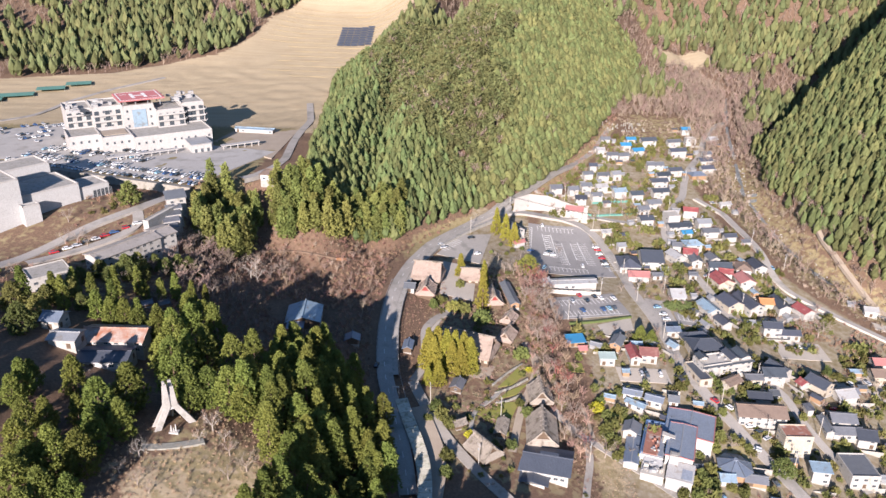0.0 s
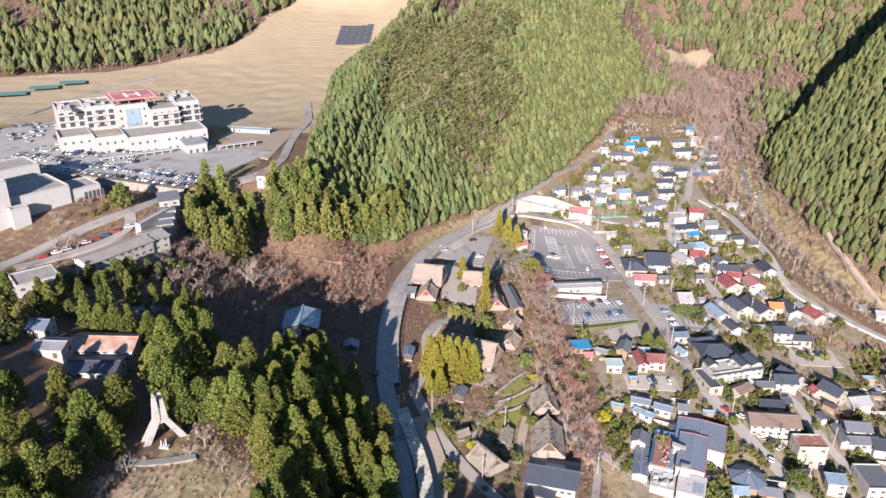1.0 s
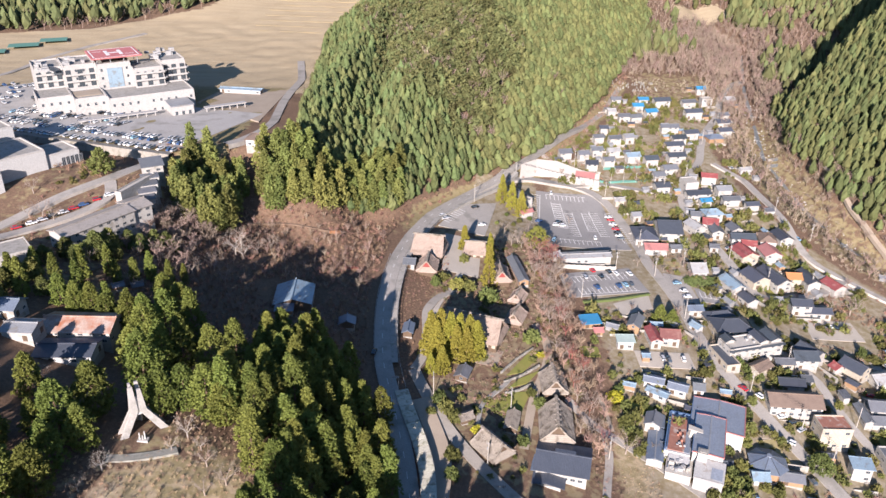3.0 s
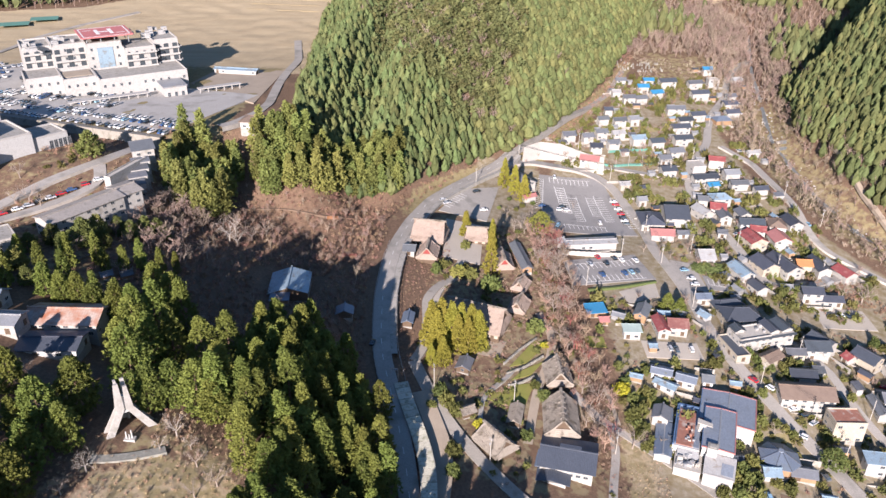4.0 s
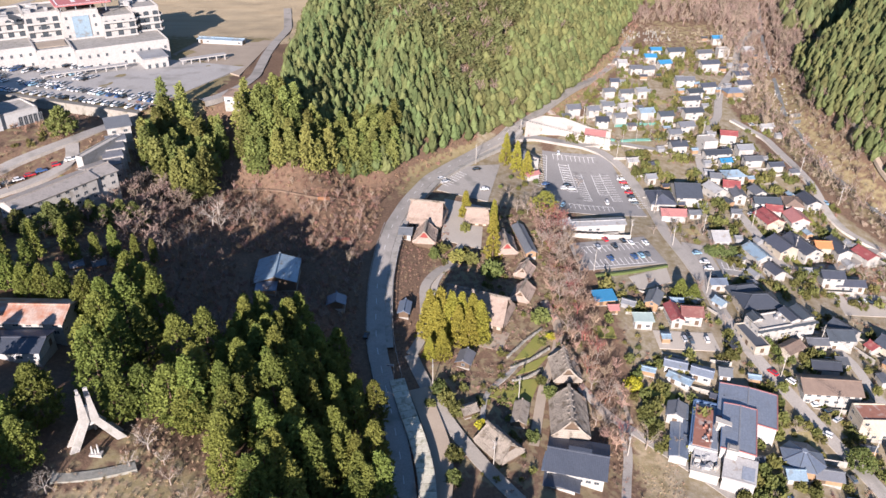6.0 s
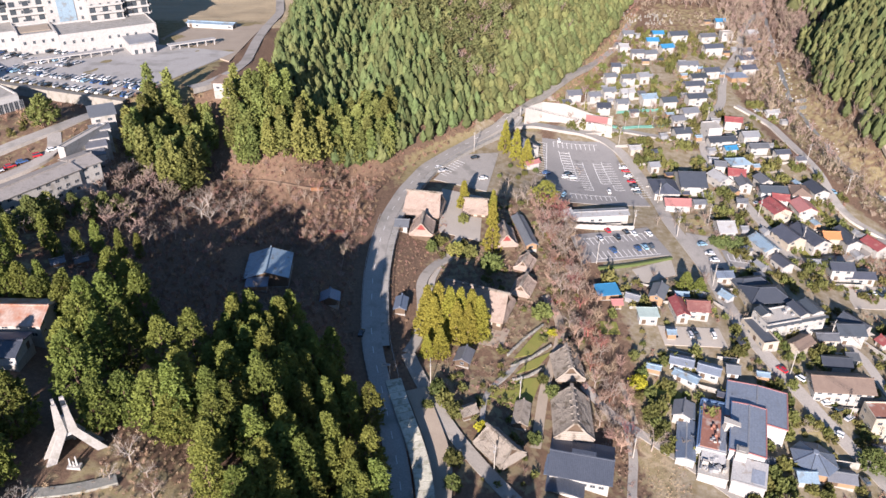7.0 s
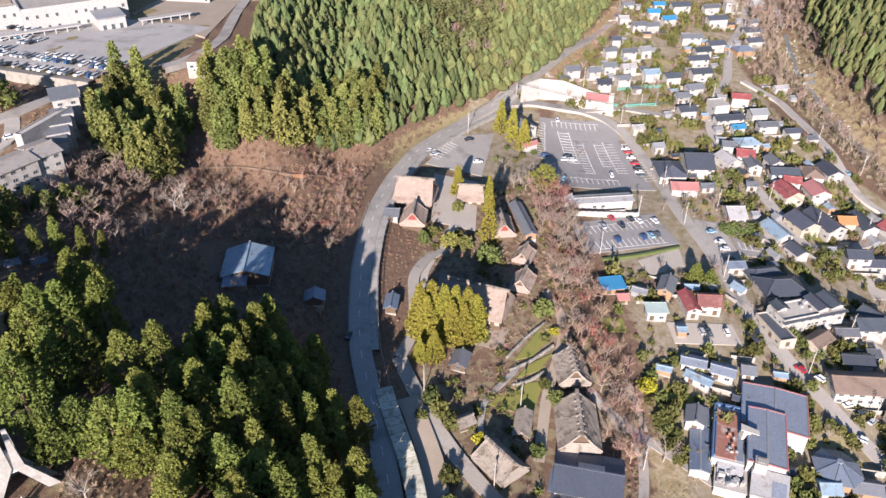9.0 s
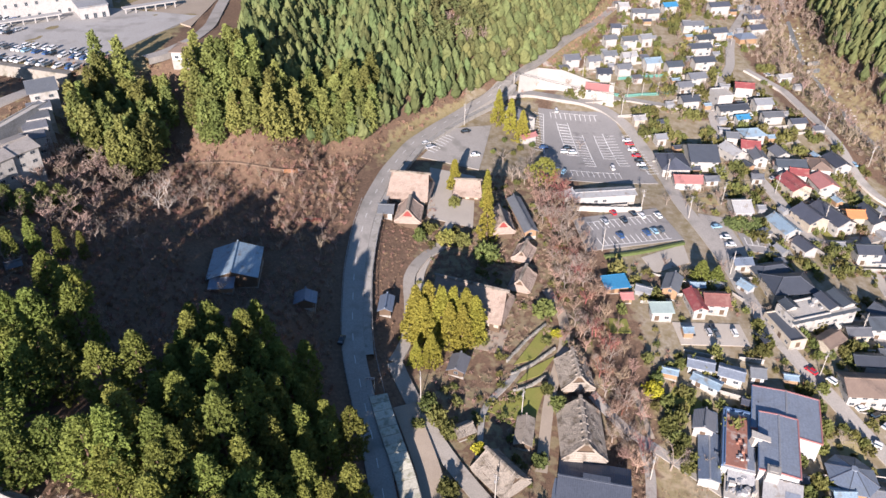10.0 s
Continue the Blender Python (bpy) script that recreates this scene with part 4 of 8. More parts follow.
def thatched(x, y, rot, w, d, h, material="thatch", pitch=0.98, name="thatched_house", label="", poles=6, red=False, z0=0.0):
    """A farmhouse under a steep thick thatch with cut gables (w along the ridge)."""
    x, y, rot, w, d = lay(x, y, rot, w, d)
    z = ground_z(x, y) + z0
    o = thing(name, pose(x, y, z, 0, 0, rot), label or "old farmhouse with a steep thick thatched roof", "farmhouse", "thatched farmhouses")
    a, b, k = w / 2 + 0.9, d / 2 + 1.2, pitch * (d / 2 + 1.2)
    part("wall", Mesh().box(0, 0, -1.5, w - 0.6, d, h + 2.2), M["dark_wood"], o)
    base = h - 0.2
    t = 0.85
    ma = a - 0.9
    # two thick slopes, bowed a little, whose ends are rounded off towards the ridge
    rr = np.random.default_rng(int(abs(x * 7 + y * 3)))
    for sd in (-1, 1):
        nu, nv = 14, 8
        top, low = [], []
        for iu in range(nu + 1):
            for iv in range(nv + 1):
                u, v = -1 + 2 * iu / nu, iv / nv
                end = a - (a - ma) * v ** 1.5 - 0.5 * (abs(u) > 0.99)
                sag = 0.45 * math.sin(math.pi * v) + rr.normal(0, 0.07) - 0.35 * max(0.0, abs(u) - 0.8) / 0.2
                p = (u * end, sd * b * (1 - v), base + k * v - sag)
                top.append(p), low.append((p[0], p[1] * 0.97, p[2] - t))
        n1, m = nv + 1, Mesh()
        f = []
        for iu in range(nu):
            for iv in range(nv):
                q = (iu * n1 + iv, (iu + 1) * n1 + iv, (iu + 1) * n1 + iv + 1, iu * n1 + iv + 1)
                f.append(q if sd < 0 else q[::-1])
                g4 = tuple(c + len(top) for c in q)
                f.append(g4[::-1] if sd < 0 else g4)
        N = len(top)
        for ring in ([iu * n1 for iu in range(nu + 1)], [iv for iv in range(n1)], [nu * n1 + iv for iv in range(n1)]):
            f += [(p, q, q + N, p + N) for p, q in zip(ring, ring[1:])]
        part("thatch_slope", m.add(top + low, f), M[material], o)
    # low skirts of thatch under the gables
    for sd in (-1, 1):
        q = [(sd * a, -b * 0.92, base), (sd * a, b * 0.92, base), (sd * (ma - 0.6), b * 0.55, base + k * 0.36), (sd * (ma - 0.6), -b * 0.55, base + k * 0.36)]
        part("thatch_skirt", Mesh().slab(q if sd > 0 else q[::-1], 0.5), M[material], o)
        g = Mesh().prism([(-b * 0.6, base + k * 0.3), (b * 0.6, base + k * 0.3), (0, base + k - 0.6)], 0, 0.2)
        g.v = [(sd * (ma - 1.0) + pz, px, py) for px, py, pz in g.v]
        part("gable", g, M["red_paint"] if red else M["dark_wood"], o, "red-painted gable end" if red else "dark timber gable end")
    cap = Mesh().box(0, 0, base + k - 0.35, 2 * ma + 0.9, 1.1, 0.5).box(0, 0, base + k + 0.1, 2 * ma + 0.5, 0.5, 0.25)
    part("ridge", cap, M["thatch_grey"], o)
    for i in range(poles):
        u = -ma + 2 * ma * (i + 0.5) / poles
        part("ridge_pole", shared(("rp", round(d, 1)), lambda: Mesh().tube((0, -1.25, -0.95), (0, 0.12, 0.12), 0.13, 0.11, 6).tube((0, 1.25, -0.95), (0, -0.12, 0.12), 0.13, 0.11, 6).data("ridge_pole", M["twig_pale"])), parent=o, m=pose(u, 0, base + k + 0.35))
    for i in range(max(2, int(w / 3))):
        u = -w / 2 + (i + 0.5) * w / max(2, int(w / 3))
        part("shutter", shared("shutter", lambda: Mesh().box(0, 0, 0, 1.6, 0.12, 1.7).data("shutter", M["plaster_cream"])), parent=o, m=pose(u, -d / 2 - 0.03, 0.3))
    return o


def car_parts(kind):
    """Body, cabin glass and roof of a car 4.3 m long along x, or of a boxy small van."""
    L, W = (4.3, 1.7) if kind == "car" else (3.4, 1.48)
    prof = [(-L / 2, 0.35), (-L / 2 + 0.05, 0.85), (-L / 2 + 0.25, 0.95), (L / 2 - 0.9, 0.92), (L / 2 - 0.08, 0.72), (L / 2, 0.35)] if kind == "car" else [(-L / 2, 0.3), (-L / 2, 1.0), (L / 2 - 0.5, 1.0), (L / 2 - 0.03, 0.85), (L / 2, 0.3)]
    top = [(-L / 2 + 0.3, 0.93), (-L / 2 + 0.75, 1.42), (0.35, 1.44), (L / 2 - 1.05, 0.93)] if kind == "car" else [(-L / 2 + 0.03, 0.99), (-L / 2 + 0.12, 1.7), (0.75, 1.72), (L / 2 - 0.5, 0.99)]
    def side(pr, w0, w1):
        n = len(pr)
        zs = [p[1] for p in pr]
        lo, hi = min(zs), max(zs)
        m = Mesh()
        ring = lambda sgn: [(px, sgn * (w0 + (w1 - w0) * (pz - lo) / (hi - lo)) / 2, pz) for px, pz in pr]
        return m.add(ring(-1) + ring(1), [tuple(range(n)), tuple(range(2 * n - 1, n - 1, -1))] + [(i, n + i, n + (i + 1) % n, (i + 1) % n) for i in range(n)])
    roof_pr = [(top[1][0] - 0.02, top[1][1] - 0.03), (top[1][0], top[1][1] + 0.04), (top[2][0], top[2][1] + 0.04), (top[2][0] + 0.05, top[2][1] - 0.03)]
    return side(prof, W, W * 0.96), side(top, W * 0.94, W * 0.76), side(roof_pr, W * 0.79, W * 0.77), L, W


def car(x, y, rot, colour="car_white", kind="car", label="", dz=0.0, full=True, group="parked cars"):
    words = dict(car_white="white", car_silver="silver", car_black="black", car_blue="dark blue", car_red="red", car_paleblue="pale blue", car_grey="dark grey")
    x, y, rot, _, _ = lay(x, y, rot)
    key = ("car", colour, kind, full)
    if key in SHARED:
        o = SHARED[key]
        k = copy_thing(o, pose(x, y, ground_z(x, y) + dz, 0, 0, rot))
        return k
    o = thing("car", pose(x, y, ground_z(x, y) + dz, 0, 0, rot), label or "%s %s parked on the asphalt" % (words[colour], "car" if kind == "car" else "small boxy van"), "car", group)
    body, cab, roof, L, W = car_parts(kind)
    part("body", body, M[colour], o)
    part("glazing", cab, M["glass"], o)
    part("roof", roof, M[colour], o)
    wheel = shared("wheel", lambda: Mesh().tube((0, -0.1, 0), (0, 0.1, 0), 0.31, 0.31, 8).data("wheel", M["rubber"]))
    pair = shared(("axle", W), lambda: Mesh().tube((0, -W / 2, 0), (0, -W / 2 + 0.2, 0), 0.31, 0.31, 8).tube((0, W / 2 - 0.2, 0), (0, W / 2, 0), 0.31, 0.31, 8).data("axle", M["rubber"]))
    for sx in (-0.32, 0.31):
        if not full:
            part("axle_with_wheels", pair, parent=o, m=pose(sx * L, 0, 0.31))
            continue
        for sy in (-1, 1):
            part("wheel", wheel, parent=o, m=pose(sx * L, sy * (W / 2 - 0.09), 0.31))
    SHARED[key] = o
    return o


POLES = []


def utility_pole(x, y, h=11.0, rot=0.0, label="grey concrete utility pole with crossarms and insulators", dz=0.0):
    x, y, rot, _, _ = lay(x, y, rot)
    if "pole" in SHARED:
        o = copy_thing(SHARED["pole"], pose(x, y, ground_z(x, y) + dz, 0, 0, rot))
    else:
        o = thing("utility_pole", pose(x, y, ground_z(x, y) + dz, 0, 0, rot), label, "pole", "utility poles")
        part("shaft", Mesh().tube((0, 0, -1), (0, 0, 11), 0.17, 0.1, 8), M["concrete_pale"], o)
        for z, w in ((10.6, 1.9), (9.9, 1.6), (8.6, 1.0)):
            a = part("crossarm", Mesh().box(0, 0.12, z, w, 0.1, 0.1), M["steel"], o)
            for u in (-0.45, 0.45):
                part("insulator", shared("insul", lambda: Mesh().tube((0, 0, 0), (0, 0, 0.25), 0.07, 0.05, 6).data("insulator", M["white_panel"])), parent=a, m=pose(u * w, 0.12, z + 0.1))
        part("transformer", Mesh().tube((0.35, 0, 7.6), (0.35, 0, 8.5), 0.28, 0.28, 8), M["metal_grey"], o)
        SHARED["pole"] = o
    POLES.append((x, y, ground_z(x, y) + dz + 10.8))
    return o


def cable(a, b, sag=0.8, r=0.035, n=8):
    """A sagging cable between two points, one swept tube."""
    a, b = Vector(a), Vector(b)
    side = (b - a).cross(Vector((0, 0, 1))).normalized()
    m = Mesh()
    v, f = [], []
    for i in range(n + 1):
        u = i / n
        p = a.lerp(b, u) - Vector((0, 0, 4 * sag * u * (1 - u)))
        v += [tuple(p + side * r), tuple(p + Vector((0, 0, r))), tuple(p - side * r), tuple(p - Vector((0, 0, r)))]
    for i in range(n):
        f += [(4 * i + j, 4 * i + (j + 1) % 4, 4 * i + 4 + (j + 1) % 4, 4 * i + 4 + j) for j in range(4)]
    m.add(v, f + [(3, 2, 1, 0), (4 * n, 4 * n + 1, 4 * n + 2, 4 * n + 3)])
    return tagged(new("cable", m.data("cable", M["rubber"])), "black overhead power cable strung between utility poles", "cable", "overhead cables")


def leaf_cloud(r, centres, size, blades, droop=0.0, flat=0.0):
    """Blades of foliage round many centres; each centre: point, outward vector. flat: how level the sprays lie."""
    n = len(centres) * blades
    c = np.repeat(np.array([p for p, _ in centres]), blades, 0)
    o = np.repeat(np.array([q for _, q in centres]), blades, 0)
    c = c + r.normal(0, size * 0.75, (n, 3))
    d1 = r.normal(0, 1, (n, 3)) + o * 1.0
    d1[:, 2] -= droop
    d1 /= np.linalg.norm(d1, axis=1)[:, None]
    d2 = np.cross(d1, r.normal(0, 1, (n, 3)) + (0, 0, flat))
    d2 /= np.linalg.norm(d2, axis=1)[:, None] + 1e-9
    s = size * r.uniform(0.7, 1.5, (n, 1))
    v = np.stack([c - d1 * s * 0.7 - d2 * s * 0.72, c - d1 * s * 0.7 + d2 * s * 0.72, c + d1 * s * 1.15], 1).reshape(-1, 3)
    k = np.arange(n)[:, None] * 3
    return v, np.concatenate([k, k + 1, k + 2], 1)


def cedar_mesh(seed, h, w, low=0.18, clumps=230, blades=7, shape="oval", size=0.42):
    """Crown of a conifer of height h and half-width w, made of clumps of sprays with gaps between."""
    r = np.random.default_rng(seed)
    cs = []
    arms = [(r.uniform(0, 6.2832), r.uniform(0, 1)) for _ in range(22)]
    for i in range(clumps):
        u = r.uniform(0, 1) ** 0.85
        a = i * 2.39996 + r.normal(0, 0.25)
        prof = (1 - u) ** 0.75 + 0.03 if shape == "spire" else (1 - u) ** 0.6 * min(1.0, 0.55 + 2.2 * u) + 0.05 if shape == "fir" else (1 - u ** 2.2) ** 0.6 * min(1.0, 0.6 + 1.6 * u) + 0.04 if shape == "dome" else (1 - u) ** 0.62 * min(1.0, 0.75 + 1.2 * u) + 0.01 if shape == "column" else max(0.05, math.sin(math.pi * (0.2 + 0.78 * u))) ** 0.8
        lump = 0.9 + 0.5 * max(math.cos(a - b) ** 3 * math.exp(-((u - q) / 0.08) ** 2) for b, q in arms)
        rad = w * prof * lump * r.uniform(0.55, 1.0)
        out = np.array([math.cos(a), math.sin(a), 0.25])
        cs.append((np.array([rad * math.cos(a), rad * math.sin(a), h * (low + (1 - low) * u) - 0.15 * rad]), out))
    v, f = leaf_cloud(r, cs, size, blades, 0.25, 1.0)
    return v, f


def cedar(seed, h, w, material="cedar", **kw):
    key = ("cedar", seed, h, w, material)
    def make():
        v, f = cedar_mesh(seed, h, w, **kw)
        crown = big_mesh("crown", v, f, M[material])
        t = Mesh().tube((0, 0, -1.5), (0, 0, h * 0.55), 0.035 * h * 0.6, 0.02 * h * 0.6, 7).tube((0, 0, h * 0.55), (0, 0, h * 0.97), 0.012 * h, 0.02, 6)
        r = np.random.default_rng(seed + 50)
        for i in range(16):
            u, a = r.uniform(0.2, 0.85), r.uniform(0, 6.2832)
            L = w * 0.75 * (1 - u * 0.6)
            t.tube((0, 0, h * u), (L * math.cos(a), L * math.sin(a), h * u + 0.3), 0.09, 0.03, 4)
        return crown, t.data("trunk", M["bark"])
    return shared(key, make)


def tree(x, y, seed, h, w, label, material="cedar", rot=None, scale=1.0, dz=0.0, group="", name="cedar_tree", category="tree", **kw):
    crown, trunk = cedar(seed, h, w, material, **kw)
    rot = (x * 37 + y * 53) % 360 if rot is None else rot
    x, y, _, _, _ = lay(x, y)
    o = thing(name, pose(x, y, ground_z(x, y) + dz, 0, 0, rot), label, category, group)
    o.scale = (scale, scale, scale)
    part("trunk", trunk, parent=o)
    part("crown", crown, parent=o)
    return o


def bare_tree(x, y, h, seed=0, material="twig_grey", label="leafless tree with a spreading crown of grey twigs", spread=0.36, group="leafless trees", dz=0.0, scale=1.0):
    def make():
        r = np.random.default_rng(300 + seed)
        t, tw = Mesh(), Mesh()
        top = Vector((r.normal(0, 0.3), r.normal(0, 0.3), h * 0.3))
        t.tube((0, 0, -0.8), top, 0.03 * h, 0.022 * h, 7)
        def grow(base, d, length, rad, depth):
            end = base + d * length
            if depth < 2:
                t.tube(base, end, rad, rad * 0.55, 5)
            else:
                w = d.orthogonal().normalized() * rad
                q = d.cross(w)
                tw.add([base + w, base - w * 0.5 + q * 0.87, base - w * 0.5 - q * 0.87, end], [(0, 1, 3), (1, 2, 3), (2, 0, 3)])
            if depth == 4:
                return
            for i in range(3):
                nd = (d + Vector(r.normal(0, 0.5, 3)) + Vector((0, 0, 0.12))).normalized()
                grow(base.lerp(end, r.uniform(0.55, 1.0)), nd, length * r.uniform(0.55, 0.8), max(0.02, rad * 0.5), depth + 1)
        for i in range(5):
            a = 6.2832 * i / 5 + r.uniform(-0.4, 0.4)
            grow(top * r.uniform(0.75, 1), Vector((math.cos(a) * spread * 2, math.sin(a) * spread * 2, 0.8)).normalized(), h * 0.3, 0.012 * h, 0)
        return t.data("trunk", M[material]), tw.data("twigs", M[material])
    a, b = shared(("bare", seed, h, material), make)
    turn = (x * 31 + y * 17) % 360
    x, y, _, _, _ = lay(x, y)
    o = thing("bare_tree", pose(x, y, ground_z(x, y) + dz, 0, 0, turn), label, "tree", group)
    o.scale = (scale, scale, scale)
    part("trunk", a, parent=o)
    tagged(part("twig_work", b, parent=o), kind="stuff")
    return o


def bush(x, y, r0, h, material="shrub", seed=0, label="rounded evergreen garden shrub", name="shrub", group="garden shrubs", dz=0.0):
    def make():
        r = np.random.default_rng(700 + seed)
        cs = []
        for i in range(60):
            d = r.normal(0, 1, 3)
            d[2] = abs(d[2])
            d /= np.linalg.norm(d)
            cs.append((d * np.array([1, 1, 1]) * r.uniform(0.65, 1.0) + (0, 0, 0.1), d))
        v, f = leaf_cloud(r, cs, 0.16, 8)
        return big_mesh("foliage", v, f, M[material])
    me = shared(("bush", seed % 4, material), make)
    turn = (x * 13 + y * 7) % 360
    x, y, _, _, _ = lay(x, y)
    o = thing(name, pose(x, y, ground_z(x, y) + dz, 0, 0, turn), label, "shrub", group)
    part("foliage", me, parent=o, m=Matrix.Diagonal((r0, r0, h, 1)))
    return o

# ---- roads, lots and walls ----
def patch(name, c, material, label, category="car park", lift=0.28, n=14, skirt=2.0):
    """A paved patch between four corners, following the ground."""
    c = np.array(c, float)
    u = np.linspace(0, 1, n + 1)
    U, V = np.meshgrid(u, u, indexing="ij")
    xy = ((1 - U) * (1 - V))[..., None] * c[0] + (U * (1 - V))[..., None] * c[1] + (U * V)[..., None] * c[2] + ((1 - U) * V)[..., None] * c[3]
    z = height(xy[..., 0], xy[..., 1])
    for _ in range(4):
        z[1:-1, 1:-1] = 0.25 * (z[:-2, 1:-1] + z[2:, 1:-1] + z[1:-1, :-2] + z[1:-1, 2:])
    v = np.dstack([*plan(xy[..., 0], xy[..., 1]), z + lift]).reshape(-1, 3)
    k = n + 1
    f = [(i * k + j, (i + 1) * k + j, (i + 1) * k + j + 1, i * k + j + 1) for i in range(n) for j in range(n)]
    ring = [i * k for i in range(n)] + [n * k + j for j in range(n)] + [i * k + n for i in range(n, 0, -1)] + [j for j in range(n, 0, -1)]
    base = len(v)
    v = np.concatenate([v, v[ring] - (0, 0, skirt)])
    m = len(ring)
    f += [(ring[i], base + i, base + (i + 1) % m, ring[(i + 1) % m]) for i in range(m)]
    return tagged(new(name, big_mesh(name, v, f, material)), label, category, "", "structure")


def stripe(parent, a, b, w=0.14, lift=0.32, material="road_paint"):
    """A painted line on a lot or road."""
    a, b = np.array(a, float), np.array(b, float)
    d = (b - a) / np.linalg.norm(b - a)
    nrm = np.array([-d[1], d[0]]) * w / 2
    n = max(1, int(np.linalg.norm(b - a) / 4))
    m = Mesh()
    for i in range(n):
        p, q = a + (b - a) * i / n, a + (b - a) * (i + 1) / n
        zp, zq = ground_z(*p) + lift, ground_z(*q) + lift
        m.slab([(*(p - nrm), zp), (*(q - nrm), zq), (*(q + nrm), zq), (*(p + nrm), zp)], 0.03)
    return part("painted_line", m, M[material], parent)


def stalls(parent, a, b, depth, step=2.5, lift=0.33, back=True):
    """Parking bays along the line a-b, opening to its left."""
    a, b = np.array(plan(*a)), np.array(plan(*b))
    L = np.linalg.norm(b - a)
    d = (b - a) / L
    nrm = np.array([-d[1], d[0]])
    for i in range(int(L / step) + 1):
        p = a + d * i * step
        stripe(parent, p, p + nrm * depth, 0.22, lift)
    if back:
        stripe(parent, a, b, 0.22, lift)


ROAD = [(-12, 176), (-14, 190), (-18, 208), (-21.5, 222), (-25, 236), (-26.5, 250), (-27.5, 272), (-26.5, 294), (-24, 316), (-18, 342), (-8, 369), (6, 390), (21, 410), (35, 426), (44, 440)]
main_road = way("road_main", ROAD, 3.4, M["asphalt_pale"], "grey asphalt two-lane road curving past the park", lift=0.5)
way("pavement_main", ROAD[4:], 1.3, M["concrete"], "pale concrete pavement beside the main road", lift=0.62, offset=-4.75, category="pavement")
L, R = ribbon(ROAD, 3.4, 0.53)
C = (L + R) / 2
for i in range(0, len(C) - 2, 3):
    part("centre_dash", Mesh().slab([tuple(C[i] + (-0.08, 0, 0)), tuple(C[i] + (0.08, 0, 0)), tuple(C[i + 1] + (0.08, 0, 0)), tuple(C[i + 1] + (-0.08, 0, 0))], 0.02), M["road_paint"], main_road)
for side, off in (("l", 3.05), ("r", -3.05)):
    A, B = ribbon(ROAD, 0.09, 0.53, offset=off)
    n = len(A)
    part("edge_line", big_mesh("edge_line", np.concatenate([A, B]), [(i, i + n, i + n + 1, i + 1) for i in range(n - 1)], M["road_paint"]), parent=main_road)


def rail(name, line, off, label, lift=1.0, post_h=0.95, material="metal_white", step=4.0):
    """A guard rail: posts and a continuous beam."""
    A, B = ribbon(line, 0.05, lift, step=step, offset=off)
    o = thing(name, pose(0, 0, 0), label, "guard rail")
    post = shared(("post", post_h), lambda: Mesh().box(0, 0, -0.4, 0.12, 0.12, post_h + 0.4).data("post", M["steel"]))
    for i in range(len(A)):
        part("post", post, parent=o, m=pose(*A[i]))
    for p, q in zip(A, A[1:]):
        m = Mesh()
        m.slab([(p[0], p[1], p[2] + post_h), (q[0], q[1], q[2] + post_h), (q[0] + 0.09, q[1], q[2] + post_h), (p[0] + 0.09, p[1], p[2] + post_h)], 0.32)
        part("beam", m, M[material], o)
    return o


rail("guard_rail", ROAD[3:9], -6.3, "white steel guard rail along the pavement", 1.0)
rail("guard_rail", ROAD[2:9], 3.6, "white steel guard rail along the road edge", 0.9)
way("road_hill_foot", [(44, 440), (54, 453), (67, 471), (86, 499), (109, 533), (139, 578), (165, 640)], 2.2, M["asphalt_pale"], "narrow pale asphalt lane along the hill foot")
way("road_lot", [(40, 430), (55, 438), (71, 436), (87, 434), (98, 427), (106, 413), (109, 391), (111, 362), (110.5, 339), (114, 316), (116, 297), (115, 277), (116, 262), (120, 247), (125, 235), (130, 223), (136, 211), (142, 196), (150, 175)], 2.9, M["asphalt_pale"], "pale asphalt village street", lift=0.3)
way("road_cross", [(87, 434), (110, 439), (127, 433), (142, 430), (157, 426)], 2.2, M["asphalt_pale"], "pale asphalt side street")
way("road_upper", [(312, 704), (288, 674), (263, 636), (239, 582), (214, 543), (201, 514), (191, 487), (172, 457), (158, 432), (153, 408), (153, 388), (157, 367), (160, 344), (159, 327), (163, 317), (180, 319), (205, 330), (222, 343)], 2.5, M["asphalt_pale"], "narrow pale asphalt lane through the upper village", lift=0.5)
way("road_east", [(126, 262), (149, 276), (155, 266), (161, 255), (161, 242), (164, 228), (172, 205)], 2.0, M["asphalt_pale"], "narrow pale asphalt lane between houses", lift=0.45)
RIVERSIDE = [(200, 484), (213, 459), (213, 422), (213, 396), (209, 369), (212, 355), (223, 345), (236, 332), (260, 312)]
way("road_riverside", RIVERSIDE, 2.2, M["asphalt_pale"], "riverside lane of pale asphalt", lift=0.6)
way("riverside_wall", RIVERSIDE, 0.14, M["concrete_pale"], "low pale concrete parapet along the riverside lane", lift=1.1, skirt=5, offset=-2.6, category="wall")
way("river_track", [(300, 300), (279, 345), (272, 362), (268, 390), (266, 420), (272, 470)], 1.6, M["dirt_path"], "brown dirt track along the far river bank")
way("lane_lower", [(47, 232), (54, 221), (59, 218), (64, 214), (74, 206), (83, 198), (92, 189), (110, 172)], 1.7, M["asphalt_pale"], "narrow grey lane below the gardens")
way("lane_lower_branch", [(59, 217), (59, 207), (56, 198), (52, 184), (50, 170)], 1.5, M["asphalt_pale"], "narrow grey lane running down beside the hall")
way("road_lower", [(-13, 236), (-10.5, 229.6), (-3.7, 215), (2.5, 204.5), (9.8, 195), (17, 187), (24, 180), (36, 168)], 2.4, M["lane_tan"], "worn pale concrete lane below the main road")
way("gravel_strip", [(-10, 221), (-6, 210), (-2, 197), (-2, 187), (-4, 172)], 3.4, M["dirt_path"], "strip of bare tan gravel between lane and gallery", lift=0.2)
